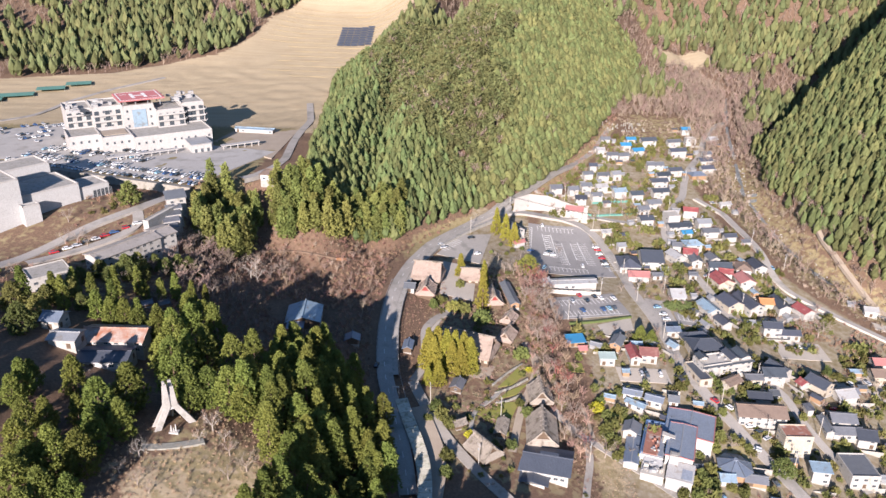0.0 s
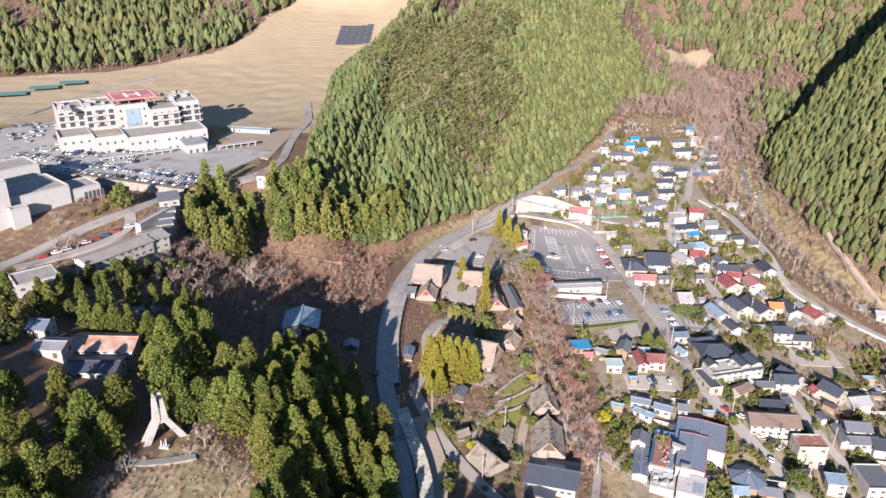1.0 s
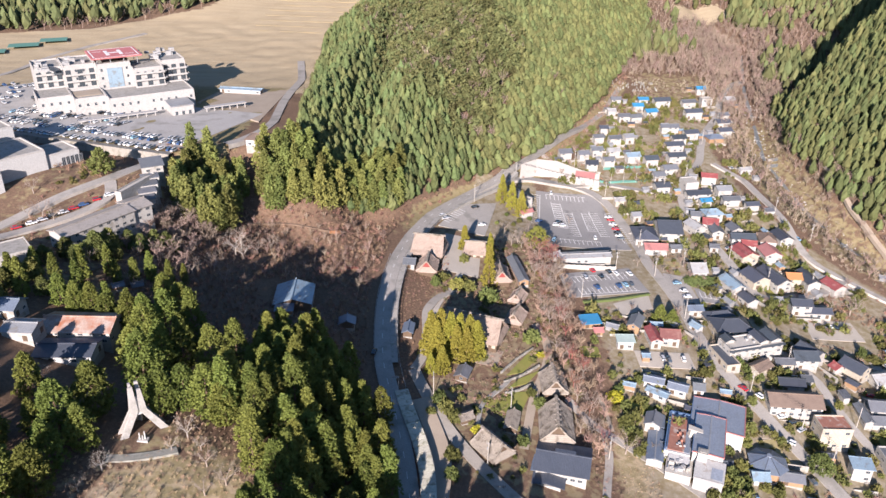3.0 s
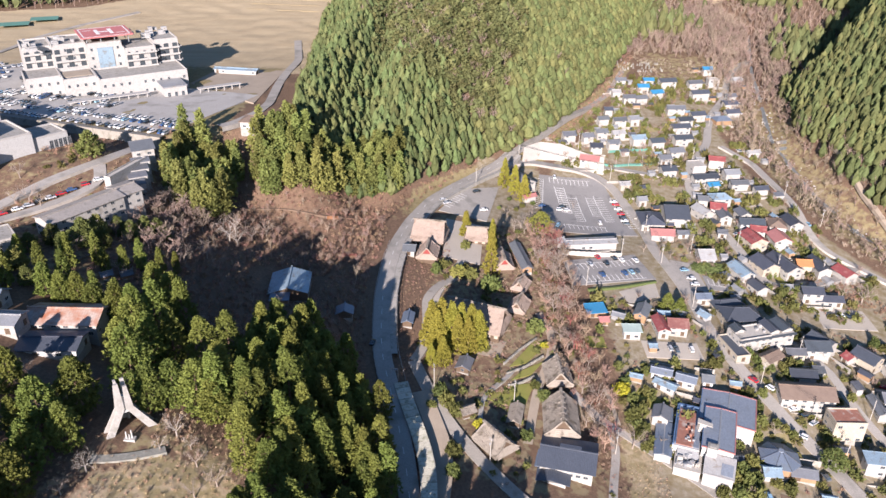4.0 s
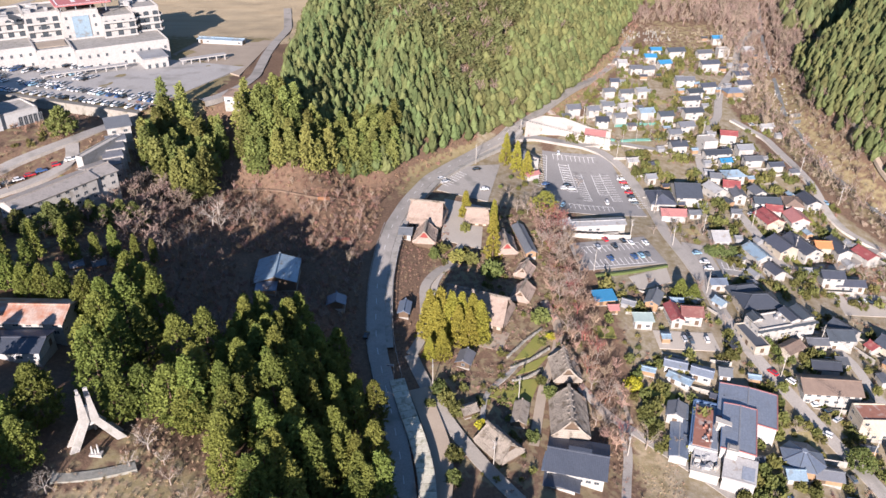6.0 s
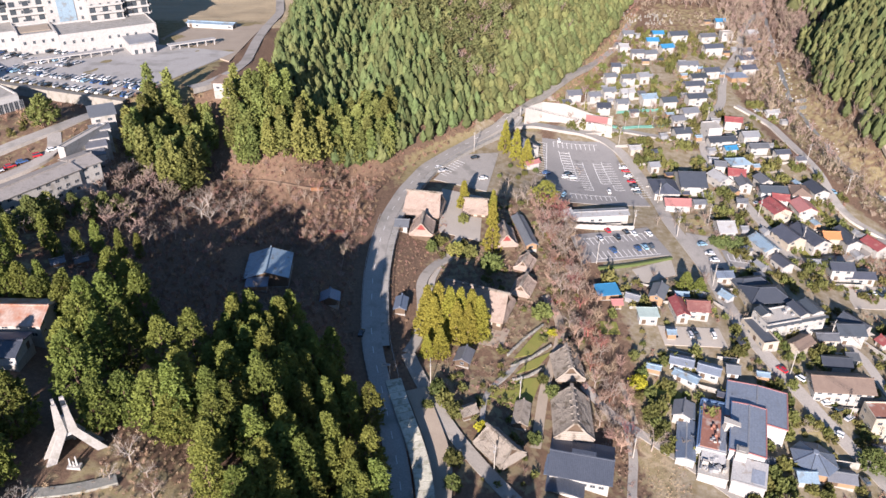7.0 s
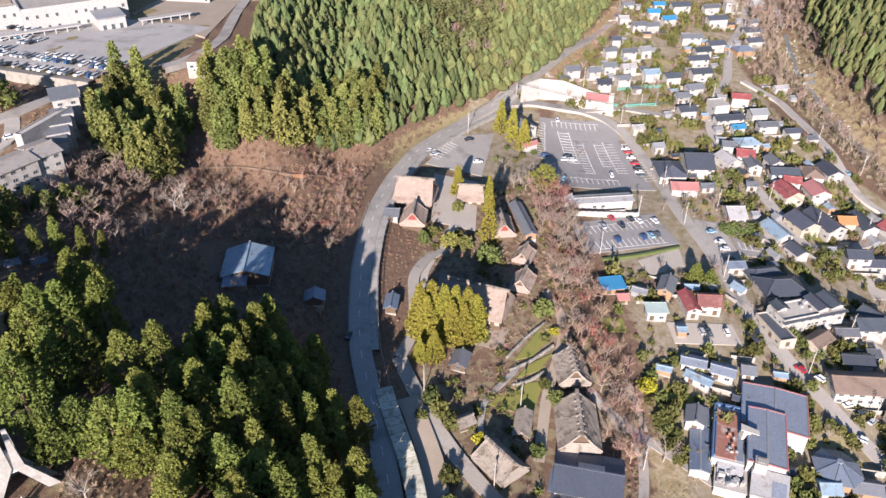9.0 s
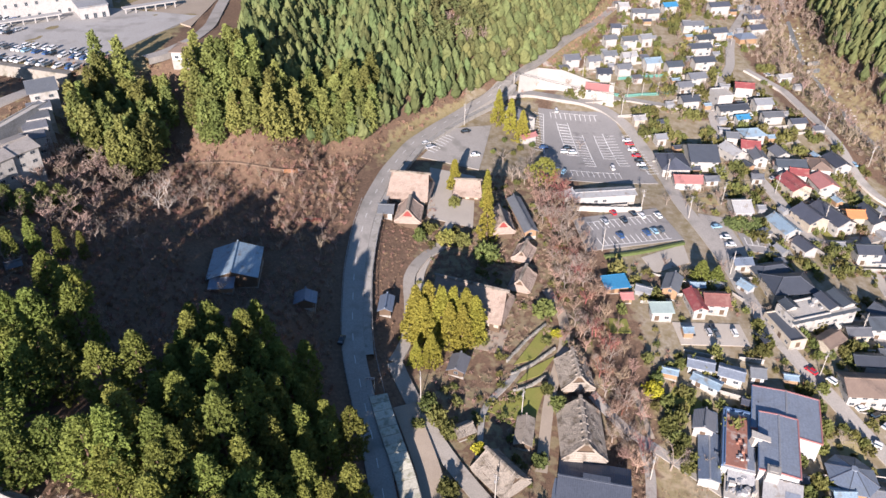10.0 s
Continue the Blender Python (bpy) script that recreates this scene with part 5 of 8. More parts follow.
way("lane_park", [(-13, 236), (-9, 245), (-8.2, 261), (-9.4, 275), (-4, 287), (3.8, 295)], 2.0, M["lane_tan"], "gravel lane along the park below the main road", lift=0.25)
way("road_plateau", [(-118, 360), (-112, 366), (-105, 385), (-103, 405), (-108, 450), (-110, 480), (-110.5, 529), (-125, 600)], 2.6, M["asphalt_pale"], "pale asphalt road climbing past the hospital", lift=0.5)
way("road_west", [(-206, 240), (-195, 259), (-184, 282), (-175, 297), (-160, 314), (-154, 324), (-150, 334)], 3.0, M["asphalt_pale"], "pale asphalt road below the retaining wall", lift=0.4)
way("lane_apartments", [(-186, 262), (-176, 272), (-166, 281), (-157, 290), (-152, 300), (-158, 312)], 2.6, M["asphalt_pale"], "pale asphalt lane beside the apartments", lift=0.4)
way("road_north_west", [(-420, 470), (-357, 512), (-345, 537), (-347, 596), (-332, 646), (-300, 700)], 2.2, M["asphalt_pale"], "pale farm road beside the gardens", lift=0.5)

# car parks
lot = patch("car_park_main", [(53, 352), (106, 356), (100, 425), (60, 424)], M["asphalt"], "large grey asphalt car park with painted bays")
stalls(lot, (101, 402), (104, 364), 5, lift=0.5)
stalls(lot, (62, 418), (56, 378), -5, lift=0.5)
stalls(lot, (66, 363), (90, 364), -5, lift=0.5)
stalls(lot, (80, 370), (80, 402), 5, lift=0.5)
stalls(lot, (92, 372), (91, 404), -5, lift=0.5)
stalls(lot, (66, 421), (92, 421), -5, lift=0.5)
for xa in (68, 74):
    stalls(lot, (xa, 380), (xa, 412), 5 if xa == 74 else -5, lift=0.5)
stalls(lot, (86, 379), (86, 402), -5, lift=0.5)
lot2 = patch("car_park_lower", [(60, 299), (103, 312), (98, 334), (58, 320)], M["asphalt"], "lower asphalt car park with painted bays")
stalls(lot2, (67, 303), (98, 312), 5)
stalls(lot2, (64, 318), (94, 328), -5)
plaza = patch("forecourt", [(-4, 358), (22, 352), (32, 398), (10, 388)], M["asphalt_pale"], "pale asphalt forecourt beside the park gate", "forecourt")
stalls(plaza, (-2, 366), (8, 382), -5)
patch("park_square", [(-2, 312), (16, 308), (20, 346), (0, 350)], M["gravel"], "pale gravel square between thatched houses", "square", lift=0.2)
patch("village_yard", [(82, 253), (106, 253), (106, 263), (82, 263)], M["gravel"], "gravel yard where cars park", "yard", lift=0.25)
patch("street_apron", [(113, 303), (128, 300), (127, 330), (116, 332)], M["asphalt_pale"], "widened asphalt apron beside the street", "yard", lift=0.25)
shrine_lot = patch("small_car_park", [(128, 308), (148, 306), (148, 318), (129, 320)], M["asphalt"], "small asphalt car park with white bays", lift=0.28)
stalls(shrine_lot, (130, 312), (146, 311), 5)
patch("gravel_court", [(81.1, 298.0), (83.8, 289.0), (100.3, 297.1), (101.6, 308.7)], M["gravel"], "pale gravel court beside the street", "yard", lift=0.15, n=8)
patch("east_yard", [(176, 288), (205, 292), (205, 306), (178, 304)], M["gravel"], "pale gravel yard", "yard", lift=0.25)
patch("river_yard", [(196, 268), (226, 272), (224, 284), (198, 280)], M["gravel"], "pale gravel yard with parked cars", "yard", lift=0.2)
hosp_lot = patch("car_park_hospital", [(-300, 398), (-142, 340.5), (-114, 424), (-262, 470)], M["lot_pale"], "wide pale asphalt hospital car park", lift=0.35, n=24)
hosp_lot2 = patch("car_park_hospital_west", [(-356, 462), (-292, 394), (-262, 428), (-300, 512)], M["lot_pale"], "western pale asphalt hospital car park", lift=0.35, n=20)
patch("fallow_plot", [(-165, 452), (-112, 405), (-113, 492), (-160, 498)], M["dirt_path"], "bare brown fallow plot beside the road", "plot", lift=0.3)

# retaining wall under the hospital car park
rw = Mesh()
xs = np.linspace(-330, -140, 40)
tops = [float(height(x, 338 - 0.36 * (x + 139) + 6)) + 0.9 for x in xs]
lows = [float(height(x, 338 - 0.36 * (x + 139) - 2)) - 1 for x in xs]
xs, ws = plan(xs, 338 - 0.36 * (xs + 139) - 0.5)
for i in range(len(xs) - 1):
    ya, yb = ws[i], ws[i + 1]
    rw.add([(xs[i], ya - 1.2, lows[i]), (xs[i + 1], yb - 1.2, lows[i + 1]), (xs[i + 1], yb, tops[i + 1]), (xs[i], ya, tops[i]), (xs[i + 1], yb + 5, tops[i + 1] - 0.6), (xs[i], ya + 5, tops[i] - 0.6), (xs[i + 1], yb + 0.5, tops[i + 1]), (xs[i], ya + 0.5, tops[i])], [(0, 1, 2, 3), (3, 2, 6, 7), (7, 6, 4, 5)])
tagged(new("retaining_wall_hospital", rw.data("retaining_wall_hospital", M["wall_stone"])), "long grey concrete retaining wall below the car park", "wall", "", "structure")

# pale concrete slope above the big car park
cs = Mesh()
pts = [(50, 434), (62, 444), (76, 444), (92, 434), (103, 430)]
for (xa, ya), (xb, yb) in zip(pts, pts[1:]):
    (xa, ya, za), (xb, yb, zb) = spot(xa, ya, 0.2), spot(xb, yb, 0.2)
    cs.slab([(xa, ya, za), (xb, yb, zb), (xb + 2, yb + 12, zb + 6.5), (xa + 2, ya + 12, za + 6.5)], 1.2)
tagged(new("retaining_wall_lot", cs.data("retaining_wall_lot", M["concrete_pale"])), "pale sprayed-concrete slope above the car park", "wall", "", "structure")
lw = Mesh()
for i in range(12):
    xa, ya, _ = spot(58 + i * 2.8, 326 + i * 0.35)
    lw.box(xa, ya, ground_z(xa, ya) - 0.5, 2.82, 0.5, 3.0, 7)
tagged(new("retaining_wall_rest", lw.data("retaining_wall_rest", M["concrete_pale"])), "white concrete wall below the rest station", "wall", "", "structure")
way("hedge_lot", [(66, 296), (80, 300), (102, 309)], 0.6, M["hedge"], "clipped green hedge along the lower car park", lift=1.0, skirt=2, kind="", category="hedge")

# ---- roofed gallery beside the main road ----
def gallery():
    line = [(-17.2, 222, 14.6), (-13.8, 210.5, 12.9), (-10.5, 201.4, 11.1), (-8.1, 193.2, 9.7), (-6.6, 185.1, 8.6), (-6.1, 177.0, 7.4), (-6.4, 168.0, 6.2)]
    L, R = ribbon(line, 2.6, 0.0, step=2.75)
    o = thing("road_gallery", pose(0, 0, 0), "long gallery roofed with weathered concrete slabs beside the road", "gallery")
    for i in range(len(L) - 1):
        a, b, c, d = (np.array(p) for p in (L[i], R[i], R[i + 1], L[i + 1]))
        ga, gd = a + (d - a) * 0.03, d - (d - a) * 0.03
        gb, gc = b + (c - b) * 0.03, c - (c - b) * 0.03
        part("roof_slab", Mesh().slab([tuple(ga), tuple(gb), tuple(gc), tuple(gd)], 0.35), M["slab"], o)
        for p in (a, b):
            part("pillar", shared("gpillar", lambda: Mesh().box(0, 0, -6, 0.35, 0.35, 5.75).data("pillar", M["concrete"])), parent=o, m=pose(p[0] * 0.97 + 0.03 * (a[0] + b[0]) / 2, p[1], p[2]))
    for E in (L, R):
        m = Mesh()
        for p, q in zip(E, E[1:]):
            m.slab([(p[0] - 0.15, p[1], p[2] - 0.1), (q[0] - 0.15, q[1], q[2] - 0.1), (q[0] + 0.15, q[1], q[2] - 0.1), (p[0] + 0.15, p[1], p[2] - 0.1)], 0.5)
        part("edge_beam", m, M["concrete"], o)
    s = thing("road_sign", put(-19.5, 224.5, 0.8), "white rectangular road sign on two posts", "sign")
    part("panel", Mesh().box(0, 0, 4.2, 2.8, 0.08, 0.9), M["white_panel"], s)
    for u in (-1.2, 1.2):
        part("post", Mesh().tube((u, 0.08, -1), (u, 0.08, 5.0), 0.07, 0.07, 6), M["steel"], s)
    for k in range(3):
        part("writing_bar", Mesh().box(-0.7 + 0.7 * k, -0.06, 4.5, 0.5, 0.02, 0.3), M["car_blue"], s)


gallery()

# ---- houses of the village ----
house(116.6, 369.7, -2, 12.7, 15.4, 4.5, "hip", "tile_dark", "plaster")
house(118.5, 354.5, -4, 11.9, 7.3, 4, "gx", "metal_rose", "white_panel")
house(132.6, 377.1, -3, 12.9, 18.3, 5, "gx", "tile_dark", "plaster")
house(135.6, 335.4, 1, 7.4, 11.2, 3.5, "gx", "metal_white", "metal_white")
house(149.6, 322.8, -79, 12.8, 7.5, 4.5, "gx", "metal_pale_blue", "plaster")
house(165.4, 330.9, -78, 11.9, 10.2, 5, "gx", "tile_dark", "plaster_cream")
house(176.4, 332.9, -77, 17.4, 9.4, 5, "gx", "tile_dark", "plaster")
house(188.5, 335.7, -4, 7.1, 7, 4.5, "gx", "metal_orange", "plaster_cream")
house(196.6, 335.4, -90, 14.5, 6.9, 5, "gx", "tile_dark", "plaster")
house(209.5, 332.4, -76, 9.9, 7.7, 4.5, "gx", "metal_red", "plaster")
house(179.5, 309.5, -4, 9.4, 7, 6, "gx", "tile_dark", "plaster")
house(188.4, 308.2, -4, 11.9, 5.5, 3.5, "gx", "tile_dark", "plaster")
house(164.4, 270.7, -61, 9.7, 7.6, 5.5, "gx", "tile_dark", "plaster")
house(92.1, 270, 2, 4.4, 10.4, 4.4, "gy", "metal_red", "plaster")
house(99.5, 270.8, -5, 7.8, 7.3, 4.8, "gx", "rust_red", "plaster")
house(78.3, 265.1, -1, 6.8, 3.9, 4.2, "shed", "metal_mint", "white_panel", pitch=0.12)
house(86.5, 278.7, -26, 5, 9.2, 4.5, "gy", "tile_grey", "wood")
house(119.9, 295.6, 3, 6.6, 4.4, 4, "gx", "metal_blue", "plaster")
house(153.3, 310.9, -76, 8, 6, 4, "gx", "tile_dark", "plaster")
house(169.5, 354.9, -82, 12.6, 9.9, 5, "gx", "metal_red", "plaster_cream")
house(176.4, 365.2, -15, 7.3, 6.3, 4.5, "gx", "metal_red", "plaster")
house(185.2, 357.3, -92, 11.4, 9.5, 5, "gx", "metal_rose", "plaster")
house(190.1, 372.2, -11, 8.8, 11.3, 4.2, "hip", "tile_brown", "plaster_grey")
house(199.8, 373.9, -89, 11.9, 7.9, 5, "gx", "tile_dark", "plaster")
house(174.9, 371.3, -4, 13.2, 7.4, 5, "gx", "tile_dark", "plaster_grey")
house(161.9, 378.1, -2, 6.5, 9.8, 4.5, "gy", "tile_grey", "plaster")
house(150, 380.8, -74, 11.2, 7.6, 5, "gx", "metal_white", "plaster")
house(161.6, 387.3, -15, 8, 8.3, 4.5, "gx", "metal_red", "plaster")
house(116.1, 281.9, -60, 4.5, 3.9, 2.8, "gx", "metal_pale_blue", "plaster_grey")
house(84.6, 242.6, -19, 7.2, 4.6, 3.5, "gx", "metal_slate", "plaster_grey", pitch=0.25)
house(84.6, 236.6, -38, 7.8, 3.6, 3.0, "gx", "metal_pale_blue", "plaster_grey", pitch=0.25)
house(93.6, 239.6, -24, 6.8, 5.0, 3.5, "gx", "metal_slate", "plaster_grey", pitch=0.25)
house(139.6, 236.4, -5, 20, 9.8, 5.5, "gx", "tile_brown", "plaster")
house(144.5, 248.3, -7, 9.7, 5.8, 3.6, "gx", "tile_dark", "plaster")
house(147.8, 261.5, -1, 7.5, 4.5, 3.5, "gx", "tile_grey", "plaster_cream")
house(182.6, 265.2, -61, 9.4, 9, 5.5, "gx", "tile_dark", "plaster_cream")
house(174.8, 265.6, -73, 3.2, 5, 3.2, "gx", "metal_red", "plaster")
house(180.5, 241.9, -6, 10.2, 7.4, 5.5, "gx", "tile_grey", "plaster")
house(177.8, 235.8, -3, 14.5, 5.7, 3.6, "gx", "tile_grey", "plaster")
house(171, 237.7, -99, 11, 3, 3.6, "gx", "tile_grey", "plaster")
house(148.6, 223.3, -1, 11.7, 8.2, 9, "flat", "rust", "plaster_cream")
house(152.4, 208.5, -8, 6.7, 4.5, 6.5, "shed", "metal_pale_blue", "white_panel", pitch=0.12)
house(131.5, 280.9, 3, 16.1, 11.4, 6, "hip", "tile_dark", "plaster_cream")
house(120.5, 260.1, -82, 15.3, 6.4, 2.8, "flat", "tile_dark", "plaster_cream")
house(78.6, 221.9, -21, 5.3, 6.2, 4, "gy", "tile_grey", "plaster")
house(102.2, 240.1, -11, 3.7, 4.7, 3.5, "gx", "tile_grey", "plaster_grey")
def octagon_house(x, y, rot, r0, r1, h):
    """A house under a broad eight-sided roof of slate-blue metal."""
    o = thing("octagonal_house", put(x, y, 0, rot), "timber house under a broad eight-sided slate-blue roof", "house", "village houses")
    ring = lambda k, z: [(r0 * k * math.cos(0.7854 * i), r1 * k * math.sin(0.7854 * i), z) for i in range(8)]
    eave, top = ring(1.0, h), ring(0.12, h + 2.6)
    part("wall", Mesh().prism([p[:2] for p in ring(0.88, 0)], -2.5, h + 0.2), M["wood"], o)
    for i in range(8):
        j = (i + 1) % 8
        part("roof", Mesh().slab([eave[i], eave[j], top[j], top[i]], 0.22), M["metal_blue"], o)
        part("hip_cap", Mesh().tube((eave[i][0], eave[i][1], h + 0.04), (top[i][0], top[i][1], h + 2.64), 0.12, 0.12, 5), M["tile_dark"], o)
    part("finial", Mesh().prism([p[:2] for p in ring(0.13, 0)], h + 2.3, h + 3.0), M["metal_slate"], o)


octagon_house(116.6, 207.2, 10, 7.4, 8.0, 3.4)
house(111.2, 201.3, -3, 5.1, 4.7, 3, "gx", "metal_pale_blue", "plaster_grey")
house(123.2, 202.3, -12, 7.6, 4.7, 3, "gx", "tile_grey", "wood")
house(130.4, 291.7, 11, 14.2, 7.5, 3.8, "hip", "tile_dark", "plaster_cream")
house(173.9, 380.9, 10, 6.8, 8.2, 5, "gy", "tile_grey", "plaster")
house(131.1, 357.6, 3, 5.7, 4.0, 3, "gx", "tile_grey", "plaster_grey")
house(154.3, 360.7, -10, 4.4, 4.2, 3.5, "gx", "tile_grey", "plaster")
house(159.1, 266, -2, 9.8, 8.0, 5.5, "gx", "tile_dark", "plaster")
house(134.4, 255.6, 30, 8.9, 5.3, 3.5, "gx", "tile_brown", "plaster_cream")
house(171, 213.4, -1, 11.5, 13.8, 6, "flat", "tile_grey", "plaster")
house(199.1, 266.1, -2, 6.5, 4.7, 3, "gx", "tile_grey", "white_panel")
house(164.4, 435.5, 10, 9.0, 11.3, 7, "flat", "concrete_pale", "white_panel")
house(182.9, 448.6, -13, 9.4, 6.6, 6, "gx", "metal_red", "plaster")
house(185.9, 430.4, 7, 9.4, 7.4, 5.5, "gx", "metal_grey", "plaster")
house(186.1, 417.8, 5, 10.4, 5.7, 4.5, "gx", "tile_grey", "plaster")
house(197.2, 411.1, 8, 8.0, 4.9, 4, "gx", "tile_dark", "plaster")
house(166.5, 423.6, 10, 16.2, 6.1, 5, "gx", "tile_dark", "plaster")
house(168.9, 415.7, 12, 6.7, 4.3, 4, "gx", "blue_tarp", "plaster")
house(166.4, 397.4, 8, 10.9, 8.1, 5.5, "hip", "metal_pale_blue", "plaster")
house(144.9, 431.2, 9, 9.2, 7.3, 5, "gx", "tile_dark", "plaster")
house(158.7, 459.6, 11, 9.6, 7.1, 5, "gx", "tile_grey", "plaster")
house(175.1, 501.9, 10, 13.9, 7.0, 5.5, "gx", "tile_dark", "plaster")
house(170.4, 481.4, 10, 12.8, 7.1, 5.5, "gx", "tile_dark", "plaster")
house(184.1, 518, 13, 11.0, 7.0, 5, "gx", "tile_dark", "plaster")
house(198.1, 531, 13, 11.2, 7.0, 5, "gx", "tile_dark", "plaster")
house(183.7, 540.3, 4, 13.8, 6.9, 5, "gx", "tile_grey", "plaster")
house(194.9, 600.6, 12, 14.4, 8.5, 6, "gx", "tile_dark", "plaster")
house(169.8, 586.1, 4, 8.7, 6.6, 5, "gx", "blue_tarp", "plaster")
house(177.7, 573.4, 15, 9.5, 6.7, 5, "gx", "blue_tarp", "plaster")
house(179.3, 603.6, 3, 8.1, 5.7, 5, "gx", "blue_tarp", "plaster")
house(216, 578.1, 11, 15.0, 7.8, 5.5, "gx", "tile_dark", "plaster")
house(220.5, 603.9, 13, 12.5, 6.8, 5, "gx", "tile_grey", "plaster")
house(245.4, 643, 3, 7.8, 6.8, 5, "gx", "blue_tarp", "plaster")
house(239.7, 612.6, 5, 9.5, 8.2, 5.5, "flat", "concrete_pale", "white_panel")
house(235.3, 560.2, 13, 11.3, 7.1, 5, "gx", "tile_dark", "plaster")
house(229.8, 541.6, 12, 10.8, 7.2, 5, "gx", "tile_dark", "plaster")
house(216.6, 527.7, 11, 12.6, 9.0, 4, "hip", "metal_blue", "wood")
house(265.8, 623.2, 11, 8.0, 7.0, 4, "gx", "metal_white", "plaster")
house(243.3, 578.9, 17, 7.8, 6.1, 4.5, "gx", "tile_grey", "plaster")
house(153.9, 600.1, 3, 8.0, 6.4, 5, "gx", "tile_grey", "plaster")
house(142.5, 568.7, 4, 6.2, 6.5, 5, "gx", "metal_white", "plaster")
house(150.7, 557.8, 4, 9.0, 6.6, 5, "gx", "tile_grey", "plaster")
house(161, 559.6, 15, 9.3, 6.7, 4.5, "gx", "tile_grey", "plaster")
house(126.9, 527.2, 3, 5.7, 5.7, 5, "gx", "tile_dark", "plaster")
house(118.3, 507.3, 15, 7.6, 5.8, 5, "gx", "tile_grey", "plaster")
house(130.9, 507.4, 13, 9.0, 5.8, 5, "gx", "tile_grey", "plaster")
house(142.8, 512.2, 16, 7.3, 6.8, 5, "gx", "metal_grey", "plaster")
house(111.8, 482.4, 12, 7.8, 6.0, 5, "gx", "tile_grey", "plaster")
house(124.1, 482.5, 13, 8.6, 6.0, 5, "gx", "metal_white", "plaster")
house(136.8, 476.2, 12, 9.4, 7.1, 5, "gx", "metal_pale_blue", "plaster")
house(149.3, 473.1, 11, 9.2, 7.1, 5, "gx", "tile_dark", "plaster")
house(116.6, 465.7, 12, 7.8, 6.3, 5, "gx", "tile_grey", "plaster")
house(100.2, 473.5, 11, 7.0, 6.2, 5, "gx", "tile_grey", "plaster")
house(86.9, 473.8, 11, 8.3, 7.2, 5, "gx", "tile_grey", "plaster")
house(103.3, 458.6, 0, 7.5, 6.5, 5, "gx", "tile_dark", "plaster")
house(147.7, 448.5, 11, 7.5, 6.2, 4.5, "gx", "tile_grey", "plaster")
house(118.2, 394.7, 10, 4.9, 5.0, 4, "gx", "metal_grey", "plaster")
house(112.4, 414, 8, 5.6, 4.7, 3.5, "gx", "metal_white", "plaster_cream")
house(155.1, 394.8, -10, 5.3, 6.0, 5, "gx", "tile_grey", "plaster")
house(95.2, 439.6, -17, 11.6, 8.1, 5.5, "gx", "metal_rose", "plaster")
house(219, 472.7, 13, 8.6, 4.4, 3.5, "gx", "metal_white", "plaster_grey")
house(47.1, 406.6, 29, 9.4, 15.6, 4.5, "gy", "tile_grey", "plaster")
house(49.2, 387.5, 29, 7.7, 3.0, 3.5, "gx", "metal_rose", "white_panel")
house(74.8, 337.3, 6, 27.3, 6.4, 4.0, "gx", "metal_white", "white_panel", pitch=0.15, label="long white-roofed rest station beside the car park")
house(58.2, 335.6, 32, 5.7, 3.9, 3.0, "gx", "metal_white", "white_panel")
house(65.5, 278.5, 8, 8.1, 5.5, 3.0, "shed", "blue_tarp", "wood", pitch=0.12)
house(68, 272.6, 2, 3.4, 3.3, 2.6, "gx", "metal_rose", "wood")
# the barn roof's pale blue puts the sky's sheen into its colour
house(-64.5, 264.6, 3, 14.9, 15.4, 4.5, "gy", "metal_pale_blue", "dark_wood", pitch=0.33, windows=False, name="barn", label="large barn with metal gable roof, coloured pale blue for sky sheen, and timber walls")
house(-66.5, 254.2, 3, 6.5, 3.6, 2.4, "shed", "metal_blue", "wood", pitch=0.12, windows=False, name="shed", label="low lean-to with steel-blue metal roof")
house(-41, 253.3, 2, 5.9, 4.5, 2.8, "gy", "metal_blue", "dark_wood", windows=False, name="shed", label="small shed with steel-blue metal gable roof")
house(-16.1, 257.6, -5, 3.6, 6.6, 2.8, "gy", "metal_blue", "dark_wood", windows=False, name="shed", label="small shed with steel-blue metal gable roof")
house(-17.7, 309.3, -6, 5.0, 6.0, 3.0, "gx", "tile_grey", "white_panel", label="small annexe with grey tiled roof and white walls")
house(-118.6, 204.3, -1, 22.1, 10.6, 5.0, "gx", "rusty_metal", "plaster", pitch=0.35, name="assembly_hall", label="long hall with rust-streaked metal roof and pale walls")
house(-131.3, 195.3, -3, 9.4, 6.6, 4.0, "gx", "metal_grey", "plaster", pitch=0.25)
house(-116.7, 191.9, 1, 16.8, 8.6, 3.5, "gx", "tile_dark", "plaster_grey", pitch=0.25)
house(-139.5, 203.6, -5, 6.5, 6.6, 4.0, "gx", "metal_blue", "plaster")
house(-145.1, 268.5, 58, 30, 11, 8.5, "gx", "metal_beige", "plaster", pitch=0.2, name="apartment_block", label="white apartment block with low grey roof")
house(-135.8, 286.5, 53, 8, 13, 9, "gx", "metal_beige", "plaster", pitch=0.2, name="apartment_block", label="white apartment block with low grey roof")
house(-162.6, 239.5, 40, 15, 13, 6.5, "flat", "concrete", "plaster", name="clinic_building", label="flat-roofed white building with grey roof deck")
house(-135.3, 296.5, 28, 7.4, 4.6, 6.6, "shed", "tile_grey", "plaster", pitch=0.12, over=0.25, name="terrace_unit", label="white saw-tooth unit of a stepped apartment row")
house(-136.6, 301.6, 28, 7.4, 4.6, 6.6, "shed", "tile_grey", "plaster", pitch=0.12, over=0.25, name="terrace_unit", label="white saw-tooth unit of a stepped apartment row")
